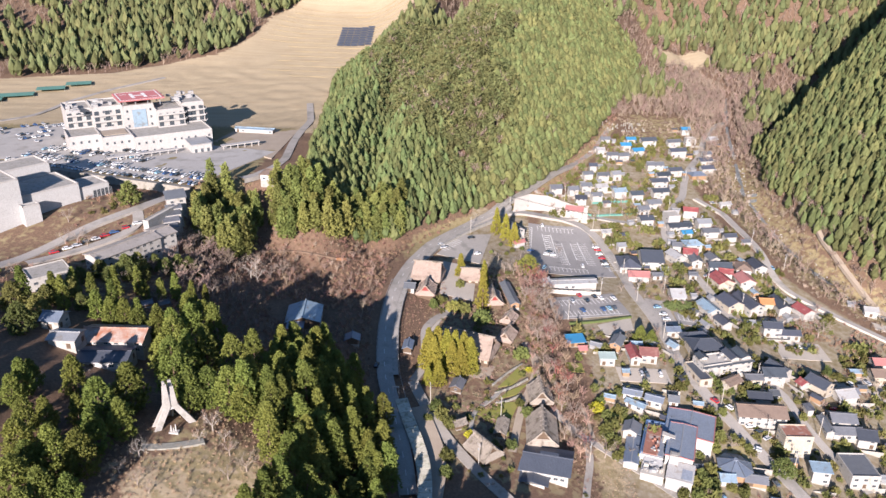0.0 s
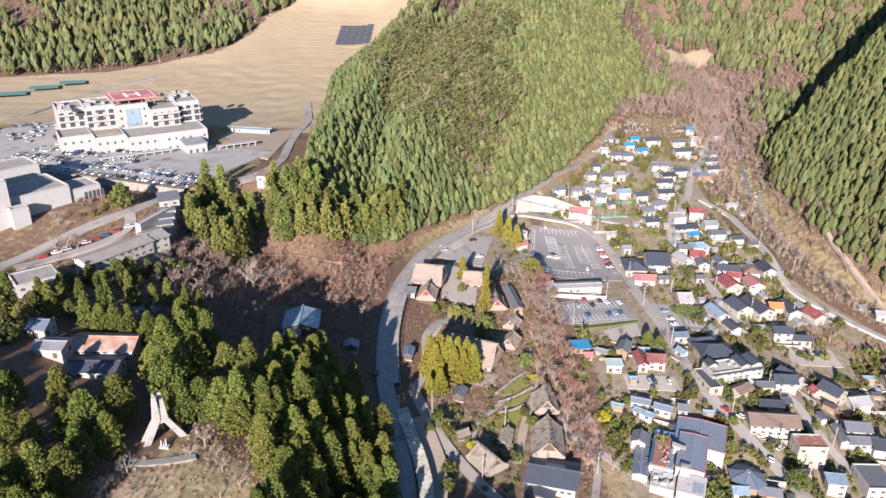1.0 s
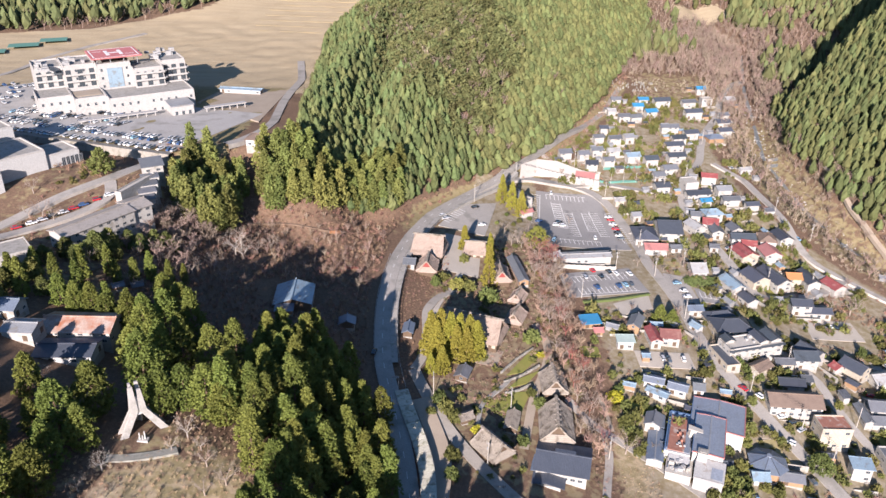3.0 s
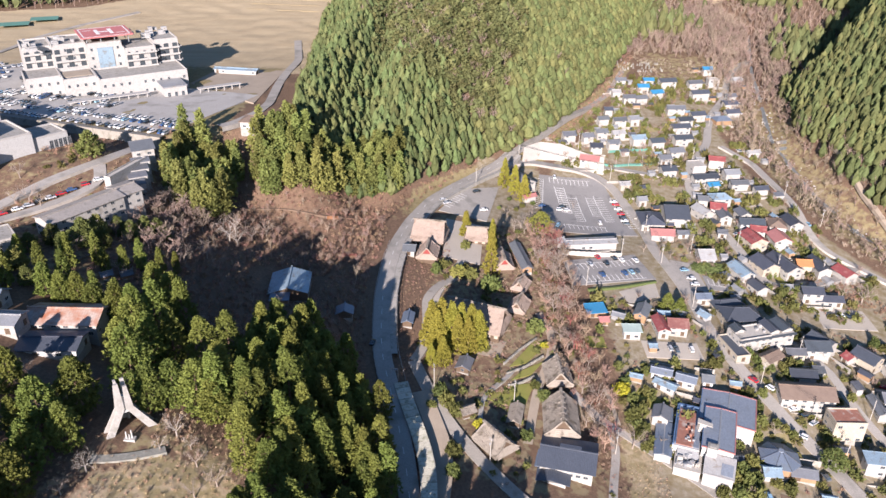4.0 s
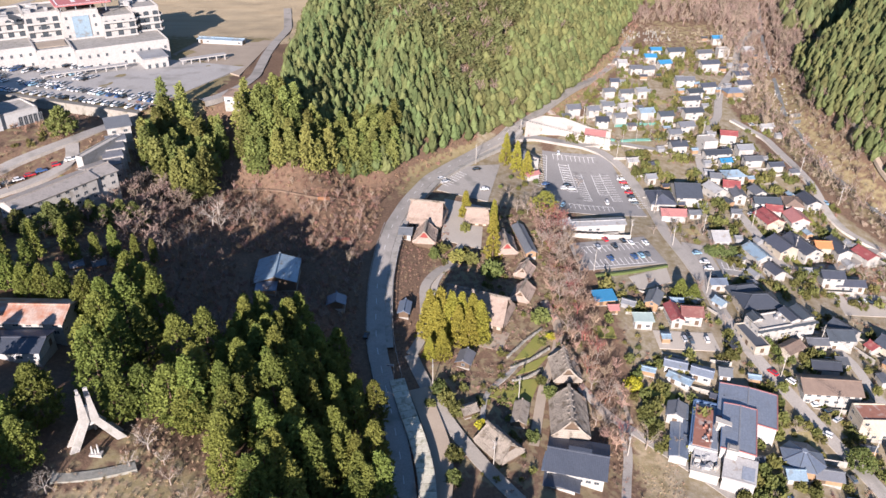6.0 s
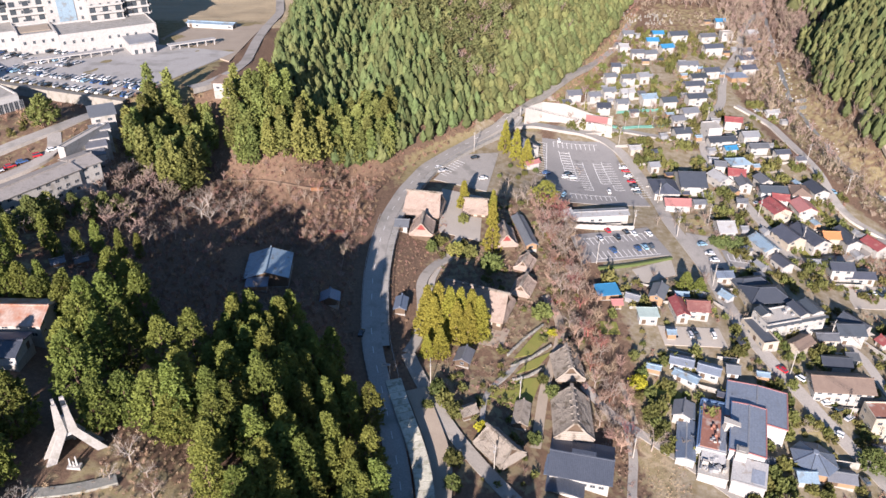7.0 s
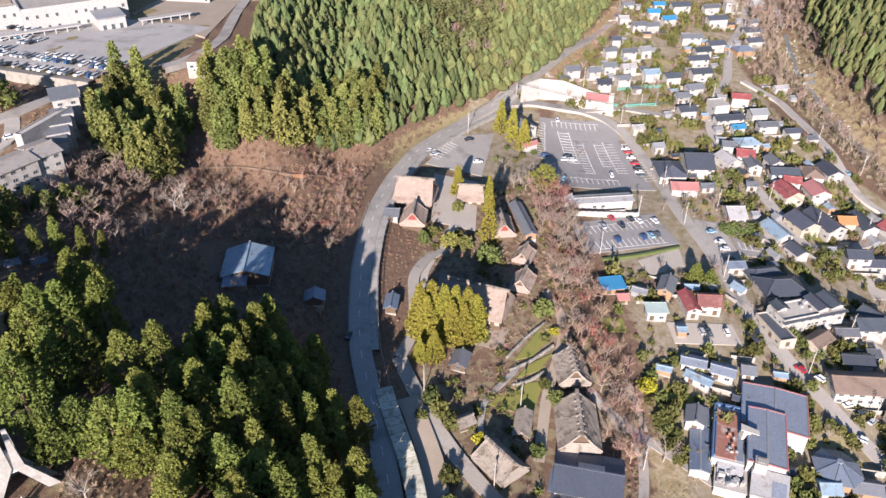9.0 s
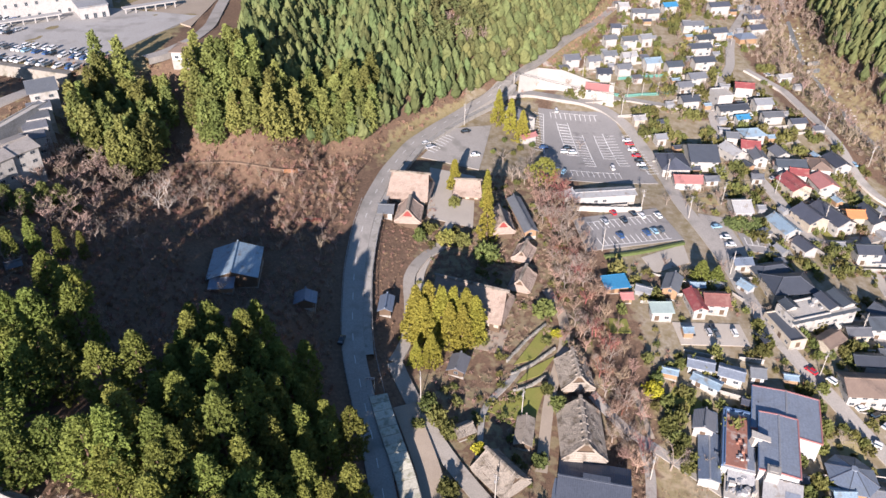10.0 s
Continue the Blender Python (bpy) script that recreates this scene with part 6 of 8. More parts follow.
house(-137.8, 306.6, 28, 7.4, 4.6, 6.6, "shed", "tile_grey", "plaster", pitch=0.12, over=0.25, name="terrace_unit", label="white saw-tooth unit of a stepped apartment row")
house(-139.0, 311.6, 28, 7.4, 4.6, 6.6, "shed", "tile_grey", "plaster", pitch=0.12, over=0.25, name="terrace_unit", label="white saw-tooth unit of a stepped apartment row")
house(-141.5, 302.5, 76, 24.0, 3.2, 6.8, "flat", "concrete_pale", "plaster", name="apartment_corridor", label="narrow flat-roofed corridor behind the stepped apartment row", windows=False)
house(-141.5, 321.0, 28, 9.0, 7.0, 7.5, "shed", "tile_grey", "plaster", pitch=0.25, name="apartment_block", label="white end block of the stepped apartment row")
house(-98.9, 365.4, -5, 16.7, 10.6, 4.0, "hip", "tile_brown", "plaster_grey", pitch=0.3)
house(-143.9, 483.5, -10, 30.1, 6.4, 3.0, "gx", "metal_pale_blue", "white_panel", pitch=0.12, label="row of low prefab sheds with pale blue roofs")
house(193.2, 261.8, 9, 9.2, 7.9, 4, "gx", "metal_white", "plaster")
house(187, 234.2, -11, 7.4, 8.8, 5, "gx", "tile_dark", "plaster")
house(228.7, 291.1, -2, 5.9, 6.7, 5, "gx", "metal_rose", "plaster")
house(222.6, 281.2, -1, 7.2, 7.8, 5, "gx", "tile_brown", "plaster_cream")
house(256.7, 343.4, -13, 6.8, 6.1, 4, "gx", "metal_white", "plaster_grey")

# ---- thatched farmhouses of the park ----
thatched(-8.4, 326.0, -11, 16.0, 14.0, 3.0, "thatch", pitch=0.98, poles=0)
thatched(-9.0, 308.5, 84, 11.0, 8.0, 3.0, "thatch", pitch=0.98, poles=0, red=True)
thatched(12.0, 263.0, -22, 25.0, 13.5, 3.2, "thatch", pitch=0.98, poles=0)
thatched(42.2, 236.4, 90, 12.0, 8.2, 2.8, "thatch_grey", pitch=0.98, poles=6)
thatched(40.2, 215.6, 84, 17.0, 10.6, 3.2, "thatch_grey", pitch=0.98, poles=6)
thatched(15.5, 201.0, -52, 11.6, 7.8, 2.6, "thatch_grey", pitch=0.98, poles=5)
thatched(31.2, 275.9, 68, 9.8, 6.0, 2.6, "thatch", pitch=0.98, poles=0)
thatched(33.8, 291.6, 66, 8.5, 5.0, 2.6, "thatch", pitch=0.98, poles=0)
thatched(26.8, 309.0, 94, 13.0, 7.6, 2.8, "thatch", pitch=0.98, poles=0, red=True)
thatched(15.5, 331.0, -6, 11.0, 8.0, 2.6, "thatch", pitch=0.98, poles=0)
house(36.4, 316.0, 98, 25.0, 4.5, 3.0, "gx", "tile_grey", "wood", label="long narrow gallery with grey tiled roof and timber walls", name="gallery_house")
house(6.3, 236.2, 72, 6.0, 4.6, 2.8, "gx", "tile_grey", "dark_wood", label="small hut with grey roof and timber walls")
house(6.5, 213.5, 25, 4.5, 3.5, 2.6, "gx", "thatch_grey", "dark_wood", label="small open hut with weathered thatch", windows=False)
house(23.8, 215.0, 76, 9.0, 4.0, 2.6, "gx", "thatch_grey", "dark_wood", label="long woodshed under weathered thatch", windows=False)

# ---- outbuildings and yard walls of the village ----
rng = np.random.default_rng(64)
def outbuilding(x, y, rot):
    k = int(rng.integers(4))
    roof, wall, words = (("metal_grey", "metal_grey", "small grey sheet-metal shed in a yard"), ("tile_grey", "plaster", "small white storehouse with grey tiled roof"), ("metal_pale_blue", "wood", "small timber shed with pale blue roof"), ("tile_dark", "wood", "small timber outbuilding with dark tiled roof"))[k]
    house(x, y, rot, rng.uniform(3, 5.5), rng.uniform(2.6, 4), rng.uniform(2.3, 3.0), ("gx", "shed", "gx", "gx")[k], roof, wall, pitch=0.3 if k != 1 else 0.15, over=0.35, windows=False, name="shed", label=words, group="village sheds")


def block_wall(x, y, rot, length, h=1.2):
    o = thing("yard_wall", put(x, y, 0, rot), "low grey concrete-block wall round a yard", "wall", "yard walls")
    part("blocks", Mesh().box(0, 0, -1.2, length, 0.16, h + 1.2), M["concrete"], o)
    part("coping", Mesh().box(0, 0, h + 0.004, length + 0.1, 0.24, 0.1), M["concrete_pale"], o)


built = [(*(float(v) for v in survey(o.matrix_basis.translation.x, o.matrix_basis.translation.y)), math.degrees(o.matrix_basis.to_euler().z)) for o in scene.objects if o.parent is None and o.get("group") == "village houses"]
spots = np.array([(a, b) for a, b, _ in built])
for x, y, r in built:
    if x < 66:
        continue
    for _ in range(2):
        a = rng.uniform(0, 6.2832)
        px, py = x + 11 * math.cos(a), y + 10 * math.sin(a)
        d = np.sqrt(((spots - (px, py)) ** 2).sum(1)).min()
        on_street = abs(px - np.interp(py, [196, 262, 316, 339, 391, 430], [142, 116, 114, 110.5, 109, 95])) < 7
        if d > 8.5 and not on_street and not (52 < px < 110 and 295 < py < 430):
            outbuilding(px, py, r)
            spots = np.vstack([spots, (px, py)])
            break
    if rng.uniform() < 0.9:
        s = 1 if rng.uniform() < 0.5 else -1
        c, sn = math.cos(radians(r)), math.sin(radians(r))
        block_wall(x + 7.5 * sn * s * 0.9, y - 7.5 * c * s * 0.9, r, rng.uniform(8, 18), rng.uniform(0.9, 1.7))


# small garden plots, and cars beside the houses
def on_way(x, y):
    return abs(x - np.interp(y, [196, 262, 316, 339, 391, 430], [142, 116, 114, 110.5, 109, 95])) < 8 or abs(x - np.interp(y, [317, 344, 388, 432, 487, 543, 636], [163, 160, 153, 158, 191, 214, 263])) < 6 or (52 < x < 110 and 295 < y < 430)


plots, n_cars = 0, 0
for x, y, r in built:
    if x < 66:
        continue
    for _ in range(6):
        a = rng.uniform(0, 6.2832)
        q = rng.uniform(9, 15)
        px, py = x + q * math.cos(a), y + q * math.sin(a)
        if np.sqrt(((spots - (px, py)) ** 2).sum(1)).min() < 8 or on_way(px, py):
            continue
        spots = np.vstack([spots, (px, py)])
        if rng.uniform() < 0.62:
            c, sn = math.cos(radians(r)), math.sin(radians(r))
            w, d = rng.uniform(2.5, 5), rng.uniform(2, 4)
            k = int(rng.integers(4))
            patch("garden_plot", [(px + u * w * c - v * d * sn, py + u * w * sn + v * d * c) for u, v in ((-1, -1), (1, -1), (1, 1), (-1, 1))], M[("plot_soil", "moss", "gravel", "plot_grass")[k]], ("dark tilled soil in a garden plot", "mossy green garden plot", "gravelled yard beside a house", "dry yellowed grass plot")[k], "plot", lift=0.12, n=4, skirt=0.6)
            plots += 1
        elif n_cars < 34:
            car(px, py, r + (90 if rng.uniform() < 0.5 else 0), ("car_white", "car_white", "car_silver", "car_black", "car_grey", "car_paleblue")[int(rng.integers(6))], "car" if rng.uniform() < 0.5 else "van", dz=0.1, full=False)
            n_cars += 1
        break
# ---- hospital ----
def hospital():
    o = thing("hospital", pose(*(float(v) for v in plan(-162, 442)), float(rise(-162, 442, 75.5)), 0, 0, 31), "large white stepped hospital with balconies and a rooftop helipad", "hospital")
    o.scale = (0.95, 0.95, 1.0)
    def block(u0, u1, v0, v1, h, floors, name="wing", z=-2.0, strip=True, skip=0):
        w, d = u1 - u0, v1 - v0
        b = part(name, Mesh().box((u0 + u1) / 2, (v0 + v1) / 2, z, w, d, h - z), M["white_panel"], o)
        cap = Mesh()
        for x, y, ww, dd in (((u0 + u1) / 2, v0 + 0.2, w, 0.4), ((u0 + u1) / 2, v1 - 0.2, w, 0.4), (u0 + 0.2, (v0 + v1) / 2, 0.4, d), (u1 - 0.2, (v0 + v1) / 2, 0.4, d)):
            cap.box(x, y, h + 0.004, ww, dd, 1.0)
        part("parapet", cap, M["white_panel"], b)
        part("roof_deck", Mesh().box((u0 + u1) / 2, (v0 + v1) / 2, h, w - 0.9, d - 0.9, 0.12), M["concrete"], b)
        fh = h / floors
        for fl in range(skip, floors):
            n = int(w / 4.4)
            for i in range(n):
                if (i % 5) == 4:
                    continue
                add_window(b, u0 + (i + 0.5) * w / n, v0 - 0.02, fl * fh + 1.2, 0, 1.4, 1.7)
            n = int(d / 8)
            for i in range(n):
                add_window(b, u1 + 0.02, v0 + (i + 0.5) * d / n, fl * fh + 1.2, 90, 1.4, 1.7)
        return b
    block(-50, 0, 0, 26, 10.5, 2, "podium")
    block(-68, -50, 9, 32, 10.5, 2, "podium")
    block(-87, -68, 20, 44, 10.5, 2, "podium")
    def ward(u0, u1, v0, v1, h, base):
        b = block(u0, u1, v0, v1, h, 5, "ward", base, skip=2)
        for fl in range(3):
            z = base + 3.4 + fl * 3.9 + 3
            part("balcony", Mesh().box((u0 + u1) / 2, v0 - 0.8, z, u1 - u0 + 0.6, 1.7, 0.25).box((u0 + u1) / 2, v0 - 1.6, z + 0.25, u1 - u0 + 0.6, 0.12, 0.85), M["white_panel"], b)
            part("balcony", Mesh().box(u1 + 0.8, (v0 + v1) / 2, z, 1.7, v1 - v0, 0.25).box(u1 + 1.6, (v0 + v1) / 2, z + 0.25, 0.12, v1 - v0, 0.85), M["white_panel"], b)
        # flat dark strips on the front imitate the shade of upright recesses
        for k, zz in enumerate((u0 + 2.2, (u0 + u1) / 2, u1 - 2.2)):
            part("recess", Mesh().box(zz, v0 - 0.05, base + 6, 3.0, 0.12, h - base - 8), M["window_dark"], b)
    ward(-30, -12, 22, 46, 21, 4)
    ward(-12, 3, 27, 50, 23, 4)
    ward(-84, -68, 46, 70, 22, 4)
    ward(-68, -50, 38, 64, 23.5, 4)
    block(-50, -30, 30, 60, 24, 5, "stair_tower", 4, skip=2)
    part("glass_front", Mesh().box(-40, 29.8, 9, 9, 0.3, 13), M["metal_pale_blue"], o)
    # helipad on a steel deck
    part("helipad", Mesh().box(-37, 44, 27.4, 30, 27, 0.7), M["helipad_red"], o, "red rooftop helipad deck")
    edge = Mesh()
    for x, y, w, d in ((-37, 31.6, 27, 0.7), (-37, 56.4, 27, 0.7), (-50.2, 44, 0.7, 25.5), (-23.8, 44, 0.7, 25.5), (-41, 44, 2.2, 14), (-33, 44, 2.2, 14), (-37, 44, 6, 2.2), (-46, 50, 5, 0.8), (-28, 38, 5, 0.8)):
        edge.box(x, y, 28.104, w, d, 0.03)
    part("helipad_marking", edge, M["road_paint"], o)
    for i in range(4):
        for j in range(3):
            part("deck_post", shared("deckpost", lambda: Mesh().box(0, 0, 0, 0.5, 0.5, 4.6).data("deck_post", M["steel"])), parent=o, m=pose(-49 + i * 8, 33 + j * 11, 23))
    r = np.random.default_rng(5)
    for _ in range(46):
        u, v = r.uniform(-82, 2), r.uniform(34, 62)
        if -55 < u < -20 and v > 28:
            continue
        part("roof_plant", Mesh().box(u, v, 23, r.uniform(1.5, 4), r.uniform(1.5, 4), r.uniform(1.2, 3.2)), M["metal_white"], o)
    part("roof_garden", Mesh().box(-59, 22, 10.7, 15, 12, 0.3), M["dirt_path"], o, "brown roof terrace")
    # entrance porch and canopies
    p = part("porch", Mesh().box(-12, -9, -2, 13, 16, 8.5), M["white_panel"], o)
    part("porch_roof", Mesh().box(-12, -9, 6.5, 14, 17, 0.5), M["metal_grey"], p)
    for u in (-16, -12, -8):
        add_window(p, u, -17.05, 0.5, 0, 1.7, 3.2)
    part("canopy", Mesh().box(-48, -10, 3.6, 44, 4, 0.5), M["white_panel"], o)
    for i in range(9):
        part("canopy_post", shared("cpost", lambda: Mesh().box(0, 0, -2, 0.5, 0.5, 5.6).data("canopy_post", M["white_panel"])), parent=o, m=pose(-69 + i * 5.2, -11.5, 0))
    part("canopy", Mesh().box(14, -16, 3.2, 26, 4, 0.5), M["white_panel"], o)
    for i in range(6):
        part("canopy_post", SHARED["cpost"], parent=o, m=pose(2 + i * 4.8, -17.5, -0.4))


hospital()


def grey_hall():
    """Windowless grey theatre-like blocks below the plateau."""
    o = thing("civic_hall", put(-222, 296, 0, 52), "pale grey windowless civic hall of large blocks", "hall")
    for x, y, w, d, h in ((0, 0, 24, 20, 22), (26, 6, 30, 26, 12), (20, 32, 40, 18, 17), (46, 2, 22, 16, 8.5), (14, -12, 8, 4, 9)):
        part("block", Mesh().box(x, y, -2, w, d, h + 2), M["plaster_grey"], o)
        b = o.children[-1] if o.children else o
        part("roof_deck", Mesh().box(x, y, h, w - 1.2, d - 1.2, 0.15), M["concrete"], o)
        cap = Mesh()
        for a, c, ww, dd in ((x, y - d / 2 + 0.25, w, 0.5), (x, y + d / 2 - 0.25, w, 0.5), (x - w / 2 + 0.25, y, 0.5, d), (x + w / 2 - 0.25, y, 0.5, d)):
            cap.box(a, c, h + 0.004, ww, dd, 0.9)
        part("parapet", cap, M["white_panel"], o)
    for i in range(5):
        add_window(o, 49 + i * 2.1, -6.05, 1.5, 0, 1.7, 5.0)
    for i in range(4):
        add_window(o, 57.05, -4 + i * 3.2, 1.5, 90, 1.7, 5.0)


grey_hall()


def monument():
    """White concrete memorial: splayed pairs of inclined slabs that bend upright into a cluster of fins."""
    x, y = (float(v) for v in plan(-83.3, 163.6))
    o = thing("memorial_tower", pose(x, y, float(rise(-83.3, 163.6, 40.8))), "tall white concrete memorial with splayed legs and clustered fins", "monument")
    H = 18.0
    for a in (216, 36, 126):
        ca, sa = math.cos(radians(a)), math.sin(radians(a))
        nrm, t0 = Vector((ca, sa, 0)), Vector((-sa, ca, 0))
        for s in (-1, 1):
            off = t0 * (s * 0.85)
            t = t0 * 0.3
            foot, knee, tip = nrm * 8.2 + off * 1.9 + Vector((0, 0, -2.5)), nrm * 1.15 + off + Vector((0, 0, H * 0.56)), nrm * 1.0 + off * 1.05 + Vector((0, 0, H + (0.6 if s > 0 else -0.8)))
            m = Mesh()
            v = []
            for p, d in ((foot, 2.4), (knee, 2.0), (tip, 0.9)):
                q = p - nrm * d * 0.5
                v += [q - t, q + t, q + t + nrm * d, q - t + nrm * d]
            f = [(3, 2, 1, 0), (8, 9, 10, 11)]
            for k in (0, 4):
                f += [(k, k + 1, k + 5, k + 4), (k + 1, k + 2, k + 6, k + 5), (k + 2, k + 3, k + 7, k + 6), (k + 3, k, k + 4, k + 7)]
            part("leg", m.add(v, f), M["monument_white"], o)
        w = [nrm * 7.8 + t0 * 1.5 + Vector((0, 0, -2)), nrm * 7.8 - t0 * 1.5 + Vector((0, 0, -2)), nrm * 1.1 - t0 * 0.7 + Vector((0, 0, H * 0.54)), nrm * 1.1 + t0 * 0.7 + Vector((0, 0, H * 0.54))]
        part("web", Mesh().slab([tuple(p) for p in w], 0.35), M["monument_white"], o)
    part("core", Mesh().box(0, 0, H * 0.48, 1.6, 1.6, H * 0.3, 36, 0.7), M["plaster_grey"], o)
    s = thing("statue", put(-81.5, 160.0), "white stone sculpture group on a low plinth", "statue")
    part("sculpture", Mesh().box(0, 0, -0.5, 3, 1.6, 1.2).box(-0.8, 0, 0.7, 0.5, 0.5, 2.2, 0, 0.5).box(0.6, 0.2, 0.7, 0.5, 0.5, 2.6, 0, 0.5).box(0.0, -0.2, 0.7, 0.4, 0.4, 1.5, 20, 0.6), M["white_panel"], s)
    way("monument_terrace", [(-88, 153), (-80, 154), (-72, 158)], 1.4, M["stone"], "worn concrete terrace at the foot of the memorial", lift=0.35, category="terrace")


monument()


def factory():
    """Sprawling works: two low-pitched steel-blue halls with red verges, a rusty flat roof and white annexes."""
    o = thing("factory", pose(0, 0, 0), "works with steel-blue metal roofs, red verges and white annexes", "factory")
    gz0 = float(height(96, 214))
    def hall(cx, cy, rot, w, d, h, roof, wall="plaster_grey", pitch=0.1, trim=True):
        m = pose(cx, cy, gz0, 0, 0, rot)
        wl = Mesh().box(0, 0, -3, w - 0.6, d - 0.6, h + 3)
        b = part("hall", wl, M[wall], o, m=m)
        r = Mesh().slab([(-w / 2, -d / 2, h), (0, -d / 2, h + pitch * w / 2), (0, d / 2, h + pitch * w / 2), (-w / 2, d / 2, h)], 0.3).slab([(0, -d / 2, h + pitch * w / 2), (w / 2, -d / 2, h), (w / 2, d / 2, h), (0, d / 2, h + pitch * w / 2)], 0.3)
        part("roof", r, M[roof], b)
        part("ridge", Mesh().box(0, 0, h + pitch * w / 2 - 0.1, 0.5, d, 0.25), M["metal_grey"], b)
        if trim:
            for y in (-d / 2, d / 2):
                t = Mesh()
                t.slab([(-w / 2, y - 0.2, h + 0.15), (0, y - 0.2, h + pitch * w / 2 + 0.15), (0, y + 0.2, h + pitch * w / 2 + 0.15), (-w / 2, y + 0.2, h + 0.15)], 0.45)
                t.slab([(0, y - 0.2, h + pitch * w / 2 + 0.15), (w / 2, y - 0.2, h + 0.15), (w / 2, y + 0.2, h + 0.15), (0, y + 0.2, h + pitch * w / 2 + 0.15)], 0.45)
                part("verge", t, M["metal_rose"], b)
            part("eave_trim", Mesh().box(w / 2 - 0.1, 0, h - 0.2, 0.4, d, 0.35), M["metal_rose"], b)
            part("fascia", Mesh().box(-w / 2, 0, h - 0.7, 0.25, d, 0.85), M["blue_trim"], b)
        return b
    hall(107.2, 273.0, -21, 20.2, 19.0, 6.4, "metal_slate", pitch=0.07)
    hall(99.6, 260.2, -20.5, 11.4, 23.4, 7.6, "metal_slate", pitch=0.07)
    b = part("flat_hall", Mesh().box(0, 0, -3, 9.4, 24, 8.4), M["plaster_grey"], o, m=pose(89.4, 264.0, gz0, 0, 0, -20))
    part("rusty_deck", Mesh().box(-0.6, -0.6, 5.4, 6.0, 21.0, 0.25), M["rust"], b, "flaking rust-red flat roof")
    part("gutter_deck", Mesh().box(3.5, 0, 5.4, 2.0, 22, 0.15), M["metal_slate"], b)
    for x, y, w, d in ((-4.5, 0, 0.5, 24), (0, 11.6, 9.4, 0.8), (-3.85, 0, 0.3, 22)):
        part("parapet", Mesh().box(x, y, 5.4, w, d, 0.8), M["blue_trim"], b)
    r = np.random.default_rng(3)
    for _ in range(8):
        part("roof_plant", Mesh().box(r.uniform(-0.5, 2.6), r.uniform(-10, 1), 5.6, r.uniform(0.4, 1.1), r.uniform(0.4, 1.0), r.uniform(0.3, 1.0)), M[("metal_grey", "concrete_pale", "rust")[int(r.integers(3))]], b)
    vt = part("ventilation_hood", Mesh().box(0, 0, 5.8, 3.2, 2.4, 3.6, 20, 0.6).slab([(-1.8, -1.4, 9.6), (3.6, -1.6, 9.2), (3.6, 0.4, 9.2), (-1.8, 1.4, 9.6)], 0.25), M["concrete_pale"], o, m=pose(93.6, 262.0, gz0, 0, 0, -20))
    w1 = part("annexe", Mesh().box(0, 0, -4, 10, 9, 9.6), M["white_panel"], o, m=pose(95.0, 244.2, gz0 - 1.8, 0, 0, -22))
    part("annexe_roof", Mesh().slab([(-5.3, -4.7, 5.4), (5.3, -4.7, 5.4), (5.3, 4.7, 7.4), (-5.3, 4.7, 7.4)], 0.25), M["metal_white"], w1)
    part("skylight", Mesh().slab([(0.6, -3.4, 5.78), (4.6, -3.4, 5.78), (4.6, 1.5, 6.82), (0.6, 1.5, 6.82)], 0.08), M["metal_slate"], w1)
    tw = part("stair_tower", Mesh().box(0, 0, -2, 3.4, 3.0, 10.8), M["white_panel"], o, m=pose(93.6, 249.6, gz0, 0, 0, -22))
    part("tower_roof", Mesh().box(0, 0, 8.8, 3.7, 3.3, 0.25).box(0, 0, 9.05, 2.4, 2.0, 0.2), M["concrete"], tw)
    w2 = part("annexe", Mesh().box(0, 0, -4, 9, 9, 8), M["white_panel"], o, m=pose(85.3, 248.6, gz0 - 1.5, 0, 0, -20))
    part("annexe_roof", Mesh().box(0, 0, 4.0, 9.4, 9.4, 0.25), M["concrete_pale"], w2)
    part("lean_to_roof", Mesh().slab([(-4.2, 0.6, 5.3), (3.2, 0.6, 5.3), (3.2, 4.6, 6.6), (-4.2, 4.6, 6.6)], 0.2), M["metal_white"], w2)
    for _ in range(22):
        part("roof_plant", Mesh().box(r.uniform(-4, 4), r.uniform(-3.2, 3.2), 4.2, r.uniform(0.5, 2), r.uniform(0.5, 1.6), r.uniform(0.4, 2.0), r.uniform(0, 90)), M[("metal_white", "concrete_pale", "metal_grey")[int(r.integers(3))]], w2)
    for i in range(5):
        part("duct", Mesh().tube((-4 + i * 1.8, -3, 4.6), (-3.4 + i * 1.7, 3.2, 5.2), 0.3, 0.3, 6), M["steel"], w2)
    hall(79.4, 259.5, -17, 6.4, 18.6, 3.6, "metal_blue", "plaster", 0.25, False)
    hall(82.6, 273.4, -17, 7.6, 8.2, 3.8, "metal_blue", "plaster", 0.25, False)


factory()


